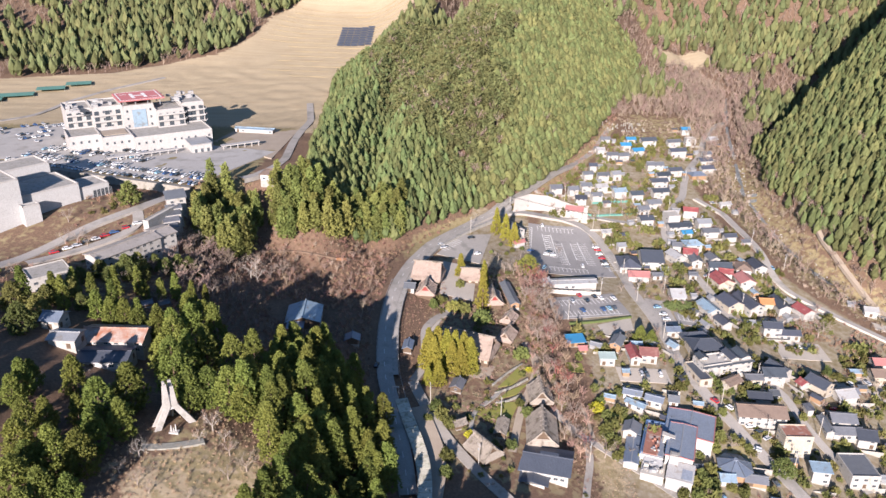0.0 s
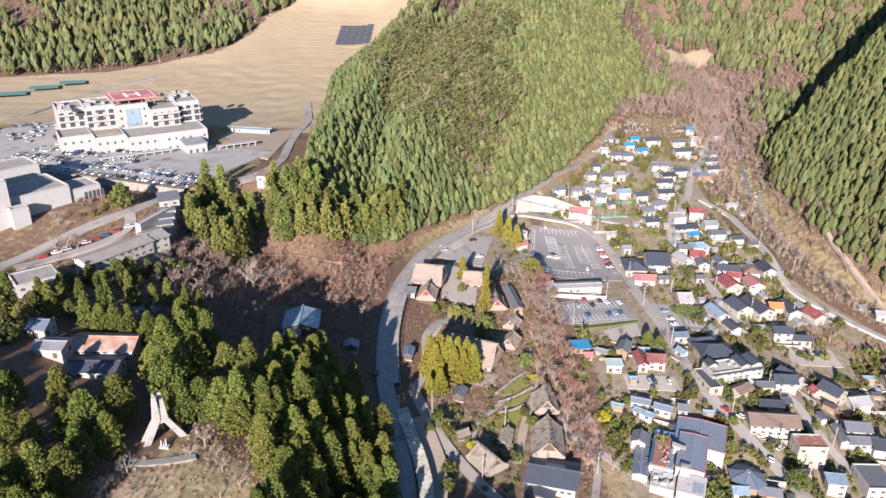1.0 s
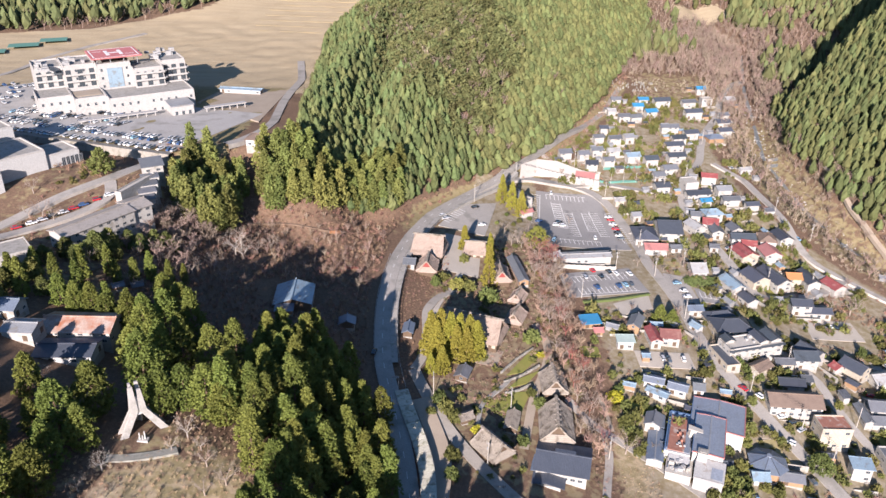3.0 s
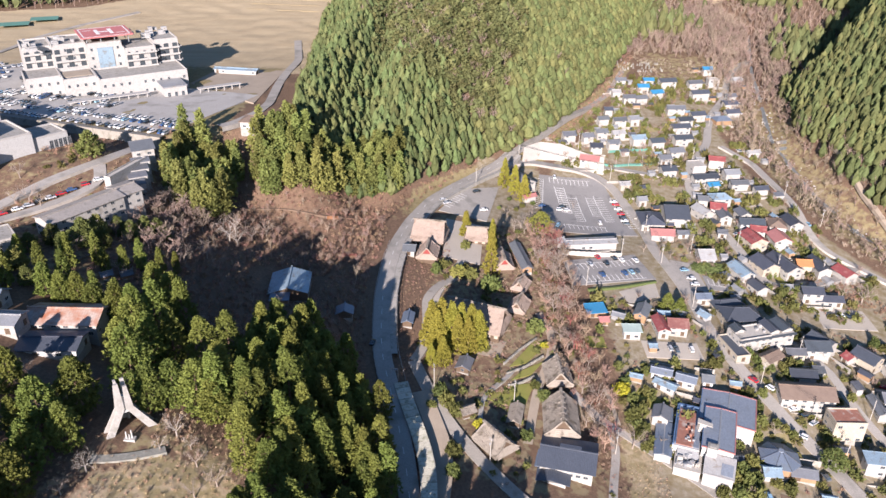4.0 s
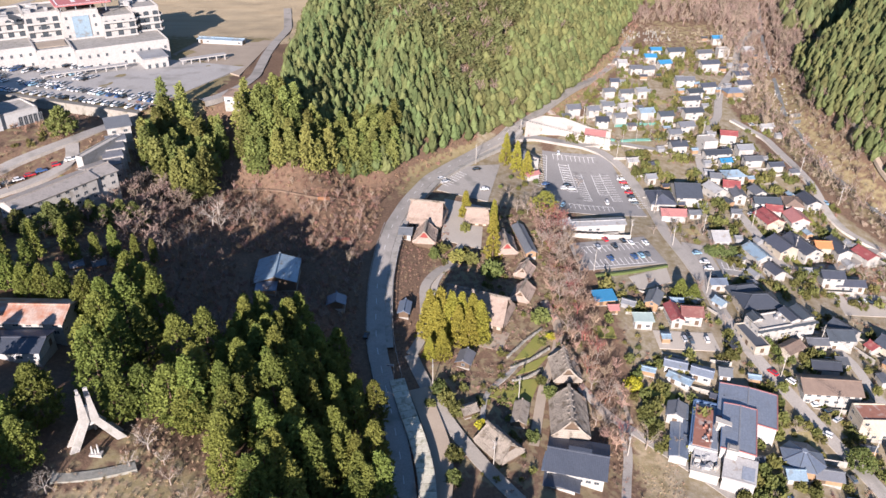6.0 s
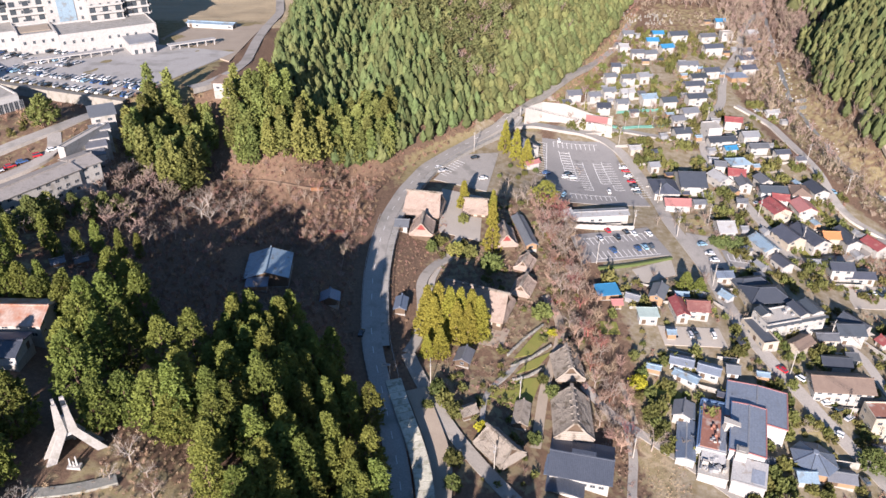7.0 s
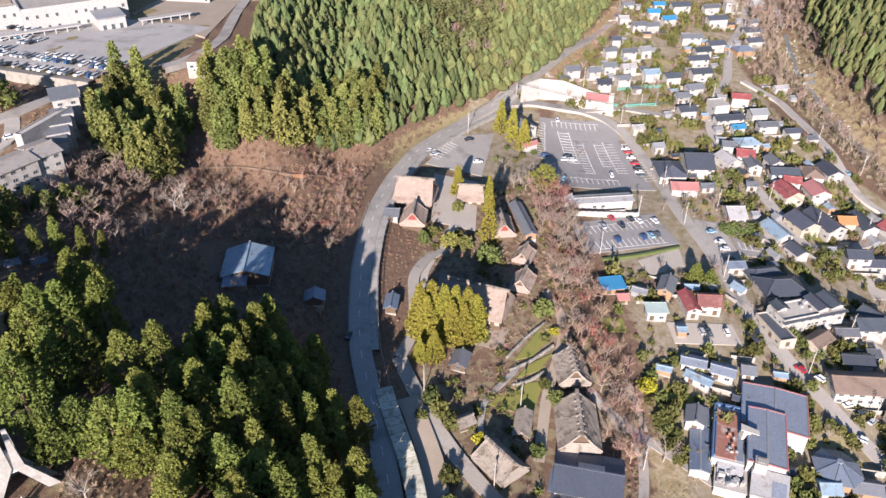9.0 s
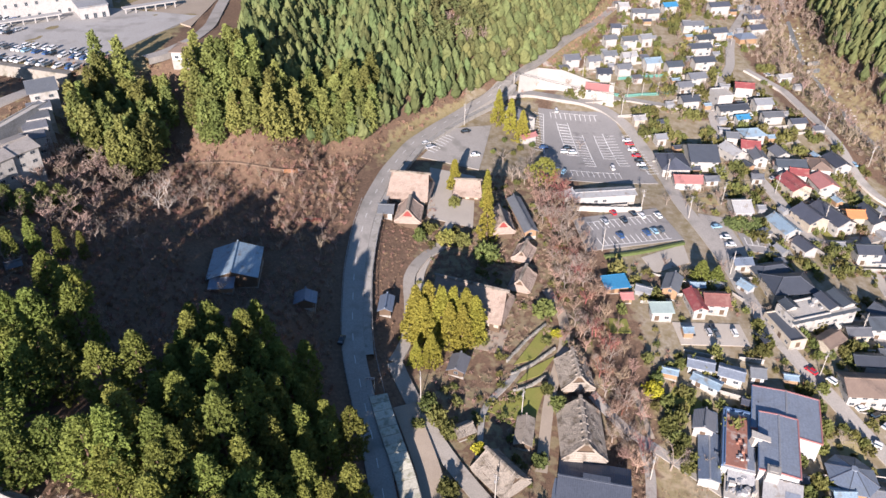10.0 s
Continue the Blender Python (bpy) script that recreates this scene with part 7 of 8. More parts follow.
def inn():
    """White three-storey building with a roof terrace and dark gables."""
    o = thing("white_inn", pose(*lay(134.5, 267.0)[:2], float(height(133, 262)), 0, 0, 15), "white three-storey building with roof terrace and dark gables", "inn")
    o.scale = (0.9, 0.86, 0.84)
    part("wall", Mesh().box(0, 0, -3, 30, 11, 11.5), M["plaster"], o)
    part("terrace_deck", Mesh().box(-6, 0.6, 8.5, 16, 8, 0.15), M["concrete_pale"], o)
    rim = Mesh()
    for x, y, w, d in ((-6.5, -5.3, 17, 0.4), (-14.8, 0, 0.4, 10.2), (-6.5, 5.3, 17, 0.4)):
        rim.box(x, y, 8.504, w, d, 0.9)
    part("terrace_parapet", rim, M["plaster"], o)
    part("eave_roof", Mesh().slab([(-15.6, -6.6, 8.1), (15.6, -6.6, 8.1), (15.6, -5.5, 8.6), (-15.6, -5.5, 8.6)], 0.2), M["tile_dark"], o)
    for cx, cy, w, d, zz in ((4.6, 0.2, 5.2, 9.4, 10.4), (11.6, 0.6, 6.0, 9.6, 10.0), (-11.5, 3.0, 5.0, 5.0, 10.2)):
        rf, cap, k = roof_mesh(w, d, "gy", 0.4, 0.6)
        part("roof", rf, M["tile_dark"], o, m=pose(cx, cy, zz))
        part("ridge", cap, M["tile_dark"], o, m=pose(cx, cy, zz + 0.1))
        gw = Mesh().box(cx, cy, 8.4, w - 0.4, d - 0.4, zz - 8.2)
        pr = Mesh().prism([(-w / 2 + 0.2, 0), (w / 2 - 0.2, 0), (0, 0.4 * (w / 2 - 0.2))], -d / 2 + 0.2, d / 2 - 0.2)
        pr.v = [(cx + px, cy - pz, zz + 0.15 + py) for px, py, pz in pr.v]
        gw.add(pr.v, pr.f)
        part("gable_wall", gw, M["plaster"], o)
    for fl in range(3):
        for i in range(8):
            if (i + fl) % 4 != 3:
                add_window(o, -13 + i * 3.7, -5.52, fl * 2.8 + 0.8, 0, 1.7, 1.2)
        for i in range(3):
            add_window(o, -15.02, -3.5 + i * 3.2, fl * 2.8 + 0.8, 270, 1.3, 1.2)
    for x, y, s in ((-2, 1, 1.4), (1, 3, 1.8), (4, 0, 1.2), (-9, 2.5, 1.0), (0.5, -1.5, 1.1)):
        part("roof_plant", Mesh().box(x, y, 8.65, s, s * 0.8, s * 0.9), M["metal_white"], o)


inn()


def dark_hall():
    """Modern hall with large dark metal roofs and white walls."""
    o = thing("exhibition_hall", pose(*lay(40.0, 199.0)[:2], float(height(38, 196)), 0, 0, -14), "modern hall with broad dark metal roof and white walls", "hall")
    part("wall", Mesh().box(0, 0, -5, 18.0, 14, 9.0), M["plaster"], o)
    rf, cap, k = roof_mesh(18, 14.5, "gx", 0.28, 1.0)
    part("roof", rf, M["tile_grey_metal"], o, m=pose(0, 0, 4.2))
    part("ridge", cap, M["tile_grey_metal"], o, m=pose(0, 0, 4.25))
    part("lantern", Mesh().box(0.5, 1.0, 6.0, 7.5, 1.8, 0.9), M["tile_grey_metal"], o)
    part("snow_bar", Mesh().box(0.5, -0.6, 6.15, 7.2, 0.16, 0.16), M["metal_white"], o)
    part("porch", Mesh().box(-4.5, -8.5, -6, 10, 7, 7.4), M["plaster"], o)
    part("porch_roof", Mesh().slab([(-11, -12.6, 1.6), (-4.5, -12.6, 2.9), (-4.5, -5.2, 2.9), (-11, -5.2, 1.6)], 0.25).slab([(-4.5, -12.6, 2.9), (2, -12.6, 1.6), (2, -5.2, 1.6), (-4.5, -5.2, 2.9)], 0.25), M["tile_grey_metal"], o)
    part("side_wing", Mesh().box(-11, -2, -5, 6, 8, 6.6), M["metal_blue"], o)
    part("side_roof", Mesh().slab([(-14.4, -6.4, 1.6), (-8.6, -6.4, 2.4), (-8.6, 2.4, 2.4), (-14.4, 2.4, 1.6)], 0.2), M["metal_blue"], o)
    for i in range(4):
        add_window(o, -1 + i * 2.6, -7.02, 0.8, 0, 1.7, 1.2)


M["tile_grey_metal"] = surface("tile_grey_metal", (0.085, 0.098, 0.125), (0.068, 0.08, 0.104), rough=0.5, metal=0.2, big=0.2, small=2, ribs=0.6, rib_h=0.02)
dark_hall()

# ---- trees that can be told apart ----
rng = np.random.default_rng(77)
# conifers of the knoll round the memorial
KNOLL = [(-104, 138.7, 1.07), (-98, 140.2, 0.98), (-107.7, 128.4, 0.99), (-100, 126.4, 1.04), (-95.1, 128.7, 0.8), (-101.6, 121.5, 0.87), (-131.3, 216.3, 0.74), (-125.9, 215.5, 0.76), (-121.2, 216.3, 0.77), (-114.7, 212.8, 0.8), (-105.7, 209.6, 1.05), (-100.6, 209.4, 1.1), (-103.9, 232.8, 0.87), (-96.5, 228.2, 0.98), (-84.7, 212.9, 1.11), (-96.6, 192.2, 1.03), (-87.3, 182.2, 1.09), (-87.9, 195.9, 0.89), (-83.3, 199.7, 0.98), (-74, 197.9, 0.92), (-67.3, 201.6, 1), (-64, 183.7, 1.01), (-61.4, 204.7, 0.86), (-57, 181.1, 0.92), (-50.3, 211.1, 0.93), (-46.1, 185.7, 1.1), (-46.6, 170.9, 1.06), (-41, 217.2, 0.9), (-43, 199, 1.07), (-39.7, 197.9, 0.9), (-33.9, 199.4, 1.02), (-28.9, 205.8, 0.89), (-22.7, 206.5, 0.86), (-31.6, 186.5, 1.09), (-25.7, 185.4, 0.91), (-46.4, 157.2, 0.92), (-41.2, 173.6, 1.12), (-39.4, 162.7, 1.09), (-34.1, 170.4, 0.94), (-25, 170.5, 1.11), (-29.3, 161.6, 1), (-40.8, 152.3, 1.04), (-35.3, 156, 0.91), (-43, 141.3, 1.1), (-94.3, 200.6, 1.04), (-91.2, 208.4, 1.11), (-68.5, 173, 1.09), (-75.2, 174.1, 0.94), (-79.9, 170.7, 0.95), (-64, 171.1, 0.9), (-55, 166.1, 0.9), (-115.9, 169.4, 1.15), (-97, 167.8, 1.15), (-113.7, 150.8, 1.02), (-108.5, 156.9, 0.86), (-94.4, 155.7, 0.95), (-113.4, 139.9, 0.94), (-126.9, 162.4, 1.08), (-127.3, 167.2, 0.86), (-102.5, 160.1, 1.06), (-118.9, 149.4, 0.96), (-99, 148.2, 1.01), (-108.1, 135.1, 0.86), (-126.8, 157.4, 0.91)]
for x, y, s in KNOLL:
    k = int(x * 3 + y * 7) % 6
    if x < -104 and 145 < y < 175:
        y, s = y + 2, s * 0.78
    up = 6.0 if y > 178 and x > -95 else 0.0
    tree(x, y - up * 0.75, k + 10 * int(up), (17, 16.5, 16, 17, 17, 16)[k] + up, (4.8, 4.5, 5.1, 4.7, 4.9, 5.1)[k], "sunlit dense green cypress on the knoll", scale=s, group="knoll conifers", shape=("fir", "dome")[k % 2], clumps=520, blades=9, size=0.34, low=0.1)
# trees between them that close the canopy
for x, y in zip(*jitter_grid(-62, -19, 132, 224, 6.0, rng)):
    if min((x - a) ** 2 + (y - b) ** 2 for a, b, _ in KNOLL) > 24 and ((x + 74) / 25) ** 2 + ((y - 146) / 29) ** 2 > 1 and x < np.interp(y, [130, 185, 205, 224], [-15, -19, -24, -33]):
        tree(x, y - 3, 60 + int(rng.integers(6)), 22, 4.9, "sunlit dense green cypress on the knoll", scale=rng.uniform(0.82, 1.08), group="knoll conifers", shape="fir", clumps=520, blades=9, size=0.34, low=0.1)
# further trees south of them, out of view, added so their shade reaches the slope
xs, ys = jitter_grid(-215, -142, 96, 150, 8.0, rng)
for x, y in zip(xs, ys):
    if min((x - a) ** 2 + (y - b) ** 2 for a, b, _ in KNOLL) > 30:
        tree(x, y, int(rng.integers(6)), 17, 4.6, "sunlit dense green cypress on the knoll", scale=rng.uniform(0.85, 1.1), group="knoll conifers", shape="fir", clumps=520, blades=9, size=0.34, low=0.1)
# added to shade park and lanes; the southern four, scaled taller, stand out of view
for x, y in ((6, 156), (13, 152), (20, 152), (10, 146), (-14, 142), (-7, 140), (0, 142), (7, 139)):
    tree(x, y, int(x + 40) % 6, 17, 4.6, "dense green cypress added below the park for its shade", scale=1.1 if y > 145 else 1.45, group="knoll conifers", shape="fir", clumps=520, blades=9, size=0.34, low=0.1)
# trees along the shelf west of the gully
for x, y, s in ((-128, 243, 0.7), (-124, 240, 0.6), (-120, 245, 0.65), (-115, 248, 0.7), (-109, 250, 0.6), (-134, 236, 0.8), (-104, 252, 0.5), (-137, 225, 0.7), (-128, 222, 0.8), (-118, 220, 0.75), (-110, 218, 0.8), (-103, 214, 0.7), (-143, 216, 0.8), (-150, 222, 0.8), (-156, 214, 0.9), (-148, 232, 0.7)):
    tree(x, y, int(x + y) % 6, (17, 19, 16, 18, 20, 15)[int(x + y) % 6], (3.6, 3.5, 3.8, 3.3, 3.6, 3.7)[int(x + y) % 6], "dense green cypress beside the gully path", scale=s, group="shelf conifers", shape="fir", low=0.04, clumps=280, blades=8, size=0.42)
tree(-164, 318, 40, 13, 5.0, "round-headed dark green tree by the road", material="shrub", clumps=200, blades=8, size=0.55, name="evergreen_tree")
for x, y, s in ((-141, 246, 0.6), (-147, 250, 0.7), (-137, 252, 0.55), (-131, 255, 0.6), (-152, 244, 0.6)):
    tree(x, y, 42, 10, 4.2, "round evergreen tree in front of the apartments", material="shrub", clumps=300, blades=10, size=0.32, scale=s * 1.2, low=0.06, name="evergreen_tree")
for x, y, h in ((-137.2, 253.4, 11), (-135.6, 260.2, 10), (-131.2, 266.9, 8), (-126.5, 267.3, 8), (-123.7, 273.1, 8.5), (-119.8, 275.7, 8), (-116.0, 273.8, 6), (-152.7, 226.4, 9), (-147.7, 228.9, 9), (-151.3, 218.6, 9), (-158.2, 211.0, 12), (-146.2, 195.2, 12), (-147.8, 208.0, 10), (-138.4, 219.0, 7)):
    tree(x, y, 43, 10, 4.0, "round evergreen tree beside the apartments", material="shrub", clumps=300, blades=10, size=0.34, scale=h / 10, low=0.06, name="evergreen_tree")
for x, y, h in ((-174.1, 282.7, 11), (-168.3, 280.7, 8), (-179.5, 282.1, 8), (-135.1, 319.7, 11), (-129.9, 315.9, 11), (-127.2, 324.5, 12), (-127.2, 303.4, 10), (-128.6, 295.9, 9), (-120.1, 301.7, 9), (-180.6, 246.1, 8), (-137.4, 247.6, 7), (-135.7, 239.2, 7), (-116.7, 240.7, 6)):
    bare_tree(x, y, 10, int(x + y) % 5, "twig_grey", "leafless tree with grey spreading branches", scale=h / 10)
for x, y, h in ((-70.7, 162.4, 9), (-73.3, 157.9, 5), (-66.7, 160.2, 5), (-87.4, 149.5, 7), (-126.2, 169.6, 7), (-116.7, 178.9, 6), (-95.7, 289.5, 13), (-91.4, 287.5, 10)):
    bare_tree(x, y, 10, int(x + y) % 5, "twig_pale", "leafless tree with pale bleached branches", scale=h / 10)
# tall firs between the gully and the hospital plateau
xs, ys = jitter_grid(-134, -22, 284, 396, 5.6, rng)
foot_line = np.interp(xs, [-97, -78, -62, -49, -35, -21], [334, 333, 339, 357, 362, 371])
ok = ((xs > -131) & (xs < -104) & (ys > np.interp(xs, [-131, -119, -110, -104], [312, 300, 299, 312])) & (ys < 348)) | ((xs > -98) & (ys > foot_line) & (ys < foot_line + 26))
EDGE = []
for k in range(6):
    v, f = cedar_mesh(60 + k, 1.0, 0.2, low=0.1, clumps=170, blades=7, size=0.032, shape="fir")
    t = Mesh().tube((0, 0, -0.06), (0, 0, 0.6), 0.016, 0.008, 4)
    EDGE.append((np.concatenate([v, np.array(t.v)]), np.concatenate([f, np.array([w for q in t.f[:4] for w in (q[:3], (q[0], q[2], q[3]))]) + len(v)])))
wood("gully_edge_firs", xs[ok], ys[ok], rng.uniform(15, 21, ok.sum()), EDGE, M["fir_edge"], "tall green firs along the edge of the gully")
# golden cedars beside the long thatched house
for x, y, s in ((-6.4, 248.5, 1.0), (-2.6, 250.5, 1.02), (1.4, 249.5, 1.0), (5.2, 251, 0.95), (9.2, 250.5, 0.97), (12.2, 249, 0.9), (-6.5, 236.5, 0.48), (-1.8, 237.5, 0.62), (4, 246, 0.85), (-4.2, 246, 0.9), (8, 246.5, 0.8)):
    tree(x, y, 20 + int(x + 20) % 3, 19.5, 5.0, "tall golden-green cedar with a narrow pointed crown", material="cedar_gold", scale=s, shape="spire", low=0.03, group="golden cedars", clumps=800, blades=9, size=0.36)
for x, y, h, w, sd in ((20.5, 300, 24, 3.3, 24), (22.5, 322, 17, 2.6, 25), (10, 335, 13, 3.0, 26), (35.5, 401, 17, 3.4, 27), (41, 394, 17, 3.6, 28), (46, 388, 15, 3.6, 29)):
    tree(x, y, sd, h, w, "narrow yellow-green cedar with a pointed crown", material="cedar_gold", shape="spire", low=0.05, group="park cedars", clumps=420, blades=10, size=0.32)
for x, y, s in ((30, 356, 0.6), (34, 362, 0.7), (46, 362, 0.6), (49, 372, 0.55), (52, 356, 0.6), (28, 346, 0.6)):
    bare_tree(x, y, 10, int(x) % 5, "twig_grey", "leafless tree with grey-brown twigs by the car park", scale=s)
for x, y, r0 in ((44, 378, 1.6), (40, 372, 1.3), (51, 384, 1.5), (50, 394, 1.4), (37, 384, 1.3), (30, 370, 1.2), (48, 404, 1.5), (52, 414, 1.3)):
    bush(x, y, r0, r0 * 1.2, "shrub", int(x) % 4, "rounded evergreen shrub by the car park")
tree(50, 347, 30, 12, 6.5, "broad dark green pine with layered branches", material="cedar", clumps=320, blades=10, size=0.34, name="pine_tree")
tree(100, 286, 31, 9, 3.6, "spreading yellow-green conifer beside the street", clumps=320, blades=9, size=0.3, low=0.06, shape="fir")
tree(105, 284, 32, 8, 3.2, "spreading yellow-green conifer beside the street", clumps=320, blades=9, size=0.3, low=0.06, shape="fir")
tree(137, 208, 33, 9, 4.6, "broad olive-green tree beside the lane", material="shrub", clumps=300, blades=10, size=0.32, name="evergreen_tree")
# clipped and round trees in the park
for x, y, r0, h, mt in ((9.3, 322, 2.2, 3.6, "shrub"), (-1.7, 303, 2.6, 3.4, "shrub"), (4.7, 298, 3.8, 3.5, "moss"), (11, 297, 3.2, 4.0, "shrub"), (19.6, 290, 4.5, 5.5, "shrub"), (-5, 297, 2.4, 4, "shrub"), (37, 263, 4.0, 4.5, "shrub"), (35.5, 226, 2.8, 3.4, "shrub"), (33, 231, 2.0, 3.0, "shrub"), (27, 207, 2.4, 3.6, "shrub"), (10.5, 209, 2.0, 2.6, "shrub_yellow"), (67, 234, 3.2, 3.4, "shrub_yellow"), (40, 254, 2.0, 1.8, "shrub_yellow"), (-3, 221, 3.0, 4.5, "shrub"), (-0.5, 217, 3.0, 4.5, "shrub"), (2.5, 213, 2.6, 4.0, "shrub"), (-6, 215, 2.0, 2.4, "shrub"), (1.5, 196, 3.0, 4.0, "shrub"), (1, 188, 2.8, 3.6, "shrub")):
    bush(x, y, r0, h, mt, int(x * 3 + y), {"shrub": "rounded green evergreen shrub in the park", "moss": "low spreading olive pine in the park", "shrub_yellow": "bright yellow-green clipped shrub"}[mt], group="park shrubs")
# leafless trees of the park's eastern belt and elsewhere
belt = np.random.default_rng(9)
for i in range(58):
    y = belt.uniform(208, 345)
    x = 51 + belt.normal(0, 4.0) + max(0, 240 - y) * 0.12
    bare_tree(x, y, 10, i % 5, "twig_grey" if i % 3 else "red_leaf", "leafless spreading tree with grey-brown twigs" if i % 3 else "leafless tree with rust-red twigs", scale=belt.uniform(0.65, 1.05))
for x, y, s in ((52, 222, 0.8), (56, 228, 0.9), (53, 212, 0.7), (50, 205, 0.6), (-62, 148, 0.75), (-58, 152, 0.8), (-84, 140, 0.6), (-64, 156, 0.7), (-90, 143, 0.6), (-70, 138, 0.5), (-80, 138, 0.55), (18, 262, 0.5), (23, 258, 0.5), (112, 336, 0.7), (117, 334, 0.6), (104, 338, 0.6), (113, 268, 0.7), (120, 218, 0.7), (-72, 222, 0.7), (-50, 226, 0.6), (-92, 262, 0.8), (-99, 270, 0.9), (-105, 262, 0.9), (-88, 296, 1.0), (-96, 300, 1.0), (-84, 305, 0.9), (-187, 300, 0.9), (36, 345, 0.8), (40, 350, 0.8), (44, 356, 0.7), (76, 388, 0.6), (92, 432, 0.6), (238, 420, 1.0), (232, 428, 0.9), (236, 400, 0.9)):
    bare_tree(x, y, 10, int(x + y) % 5, "twig_grey", "leafless tree with pale grey spreading branches", scale=s)

rivx = lambda y: np.interp(y, RIVER_Y, RIVER_X)
TWIGGY = [bare_template(np.random.default_rng(900 + k), 10, 16, 0.34) for k in range(5)]
xs, ys = jitter_grid(44, 63, 208, 350, 5.2, rng)
wood("park_belt_twigs", xs, ys, rng.uniform(5, 8.5, xs.size), TWIGGY, M["twig_rust"], "dense leafless brown trees along the park edge", "undergrowth")
xs, ys = jitter_grid(-150, -104, 262, 345, 5.2, rng)
keep = ((xs > -132) & (ys < 304)) | ((xs > -127) & (ys > 296))
xs, ys = xs[keep], ys[keep]
wood("gully_side_trees", xs, ys, rng.uniform(7, 11, xs.size), TWIGGY, M["twig"], "leafless grey-brown trees above the gully", "undergrowth")
def clear_of(x, y, line, gap):
    p = np.array(ribbon(line, 0.1)[0])[:, :2]
    x, y = plan(x, y)
    return (((x[:, None] - p[None, :, 0]) ** 2 + (y[:, None] - p[None, :, 1]) ** 2).min(1)) > gap ** 2
# brown thickets of the gully, the hill foot and the river banks
def thicket(name, x0, x1, y0, y1, step, inside, sizes, material, label, templates=BUSHES, heights=(0.7, 1.3)):
    xs, ys = jitter_grid(x0, x1, y0, y1, step, rng)
    ok = inside(xs, ys)
    wood(name, xs[ok], ys[ok], rng.uniform(*sizes, ok.sum()), templates, M[material], label, "undergrowth", heights)


def off_road(x, y, d):
    rx = np.interp(y, [p[1] for p in ROAD], [p[0] for p in ROAD])
    return (x < rx - d) | (x > rx + d + 3)


barn_free = lambda x, y: (((x + 67) / 15) ** 2 + ((y - 270) / 12) ** 2 > 1)
thicket("gully_brambles", -120, -30, 206, 352, 2.3, lambda x, y: off_road(x, y, 6.5) & (x < -30) & (hill_foot(x, y) < 4) & barn_free(x, y), (0.8, 1.8), "bramble", "rust-brown leafless brambles filling the gully")
thicket("gully_saplings", -118, -32, 215, 350, 6.5, lambda x, y: off_road(x, y, 7) & (x < -32) & (hill_foot(x, y) < 6) & barn_free(x, y), (4, 7.5), "twig", "grey-brown leafless saplings in the gully", BARE)
thicket("plateau_edge_brambles", -150, -78, 322, 372, 4.0, lambda x, y: (hill_foot(x, y) > 8) & (hill_left(x, y) < 2) & (y < 362), (1.0, 1.9), "bramble", "brown undergrowth on the plateau edge")
thicket("hill_foot_brush", -60, 200, 330, 700, 3.4, lambda x, y: (hill_foot(x, y) > -11) & (hill_foot(x, y) < 7) & (hill_left(x, y) > 8) & off_road(x, y, 7), (0.8, 2.2), "bramble", "tawny dry brush along the hill foot")
thicket("river_bank_brush", 195, 345, 320, 700, 4.2, lambda x, y: (np.abs(x - rivx(y)) > 8) & (x - rivx(y) > -40) & (x - rivx(y) < 30) & ~((x < 218) & (y < 470)), (0.9, 2.4), "brush_tan", "tan and grey brush on the river banks")
thicket("river_bank_trees", 205, 350, 345, 760, 7.5, lambda x, y: (np.abs(x - rivx(y)) > 9) & (x - rivx(y) > -34) & (x - rivx(y) < 34) & ~((x < 221) & (y < 470)), (7, 12), "twig", "leafless grey-brown trees along the river", BARE)
thicket("knoll_scrub", -100, -40, 118, 172, 3.6, lambda x, y: (((x + 70) / 27) ** 2 + ((y - 146) / 29) ** 2 < 1) & ~((np.abs(x + 83) < 7) & (np.abs(y - 161) < 7)) & (patches(x, y, 0.08, 1.0) > 0.38), (0.5, 1.1), "bramble", "brown bracken and scrub on the knoll clearing")
thicket("lower_field_grass", 61, 84, 176, 226, 1.1, lambda x, y: clear_of(x, y, [(47, 232), (54, 221), (59, 218), (64, 214), (74, 206), (83, 198), (92, 189), (110, 172)], 2.2) & (x < 74), (0.2, 0.55), "dry_grass", "rough tan grass in the fenced field")
thicket("west_scrub", -205, -112, 236, 345, 3.8, lambda x, y: (patches(x, y, 0.05, 7.0) > -0.1) & clear_of(x, y, [(-206, 240), (-195, 259), (-184, 282), (-175, 297), (-160, 314), (-150, 326), (-138, 336), (-124, 350)], 4.5) & clear_of(x, y, [(-186, 262), (-176, 272), (-166, 281), (-157, 290), (-152, 300), (-158, 312)], 5) & (np.sqrt((x + 222) ** 2 + (y - 300) ** 2) > 40), (0.7, 2.0), "bramble", "brown hedges and scrub beside the apartments")
thicket("knoll_grass", -100, -40, 118, 172, 1.6, lambda x, y: (((x + 72) / 24) ** 2 + ((y - 148) / 27) ** 2 < 1) & ~((np.abs(x + 83) < 6) & (np.abs(y - 161) < 6)), (0.4, 1.0), "dry_grass", "dry tan grass on the knoll clearing")
thicket("valley_head_trees", 170, 420, 640, 860, 7.0, lambda x, y: (hill_foot(x, y) < 2) & (x - rivx(y) < 0) & (y > 690), (8, 13), "twig", "leafless brown trees at the head of the valley", BARE)
thicket("east_scrub", 176, 250, 284, 330, 2.6, lambda x, y: (patches(x, y, 0.06, 4.0) > -0.25) & clear_of(x, y, RIVERSIDE, 4.5) & (x < rivx(y) - 12) & ~((x > 172) & (x < 210) & (y > 284) & (y < 308)), (0.8, 2.0), "bramble", "brown winter scrub beside the river lane")
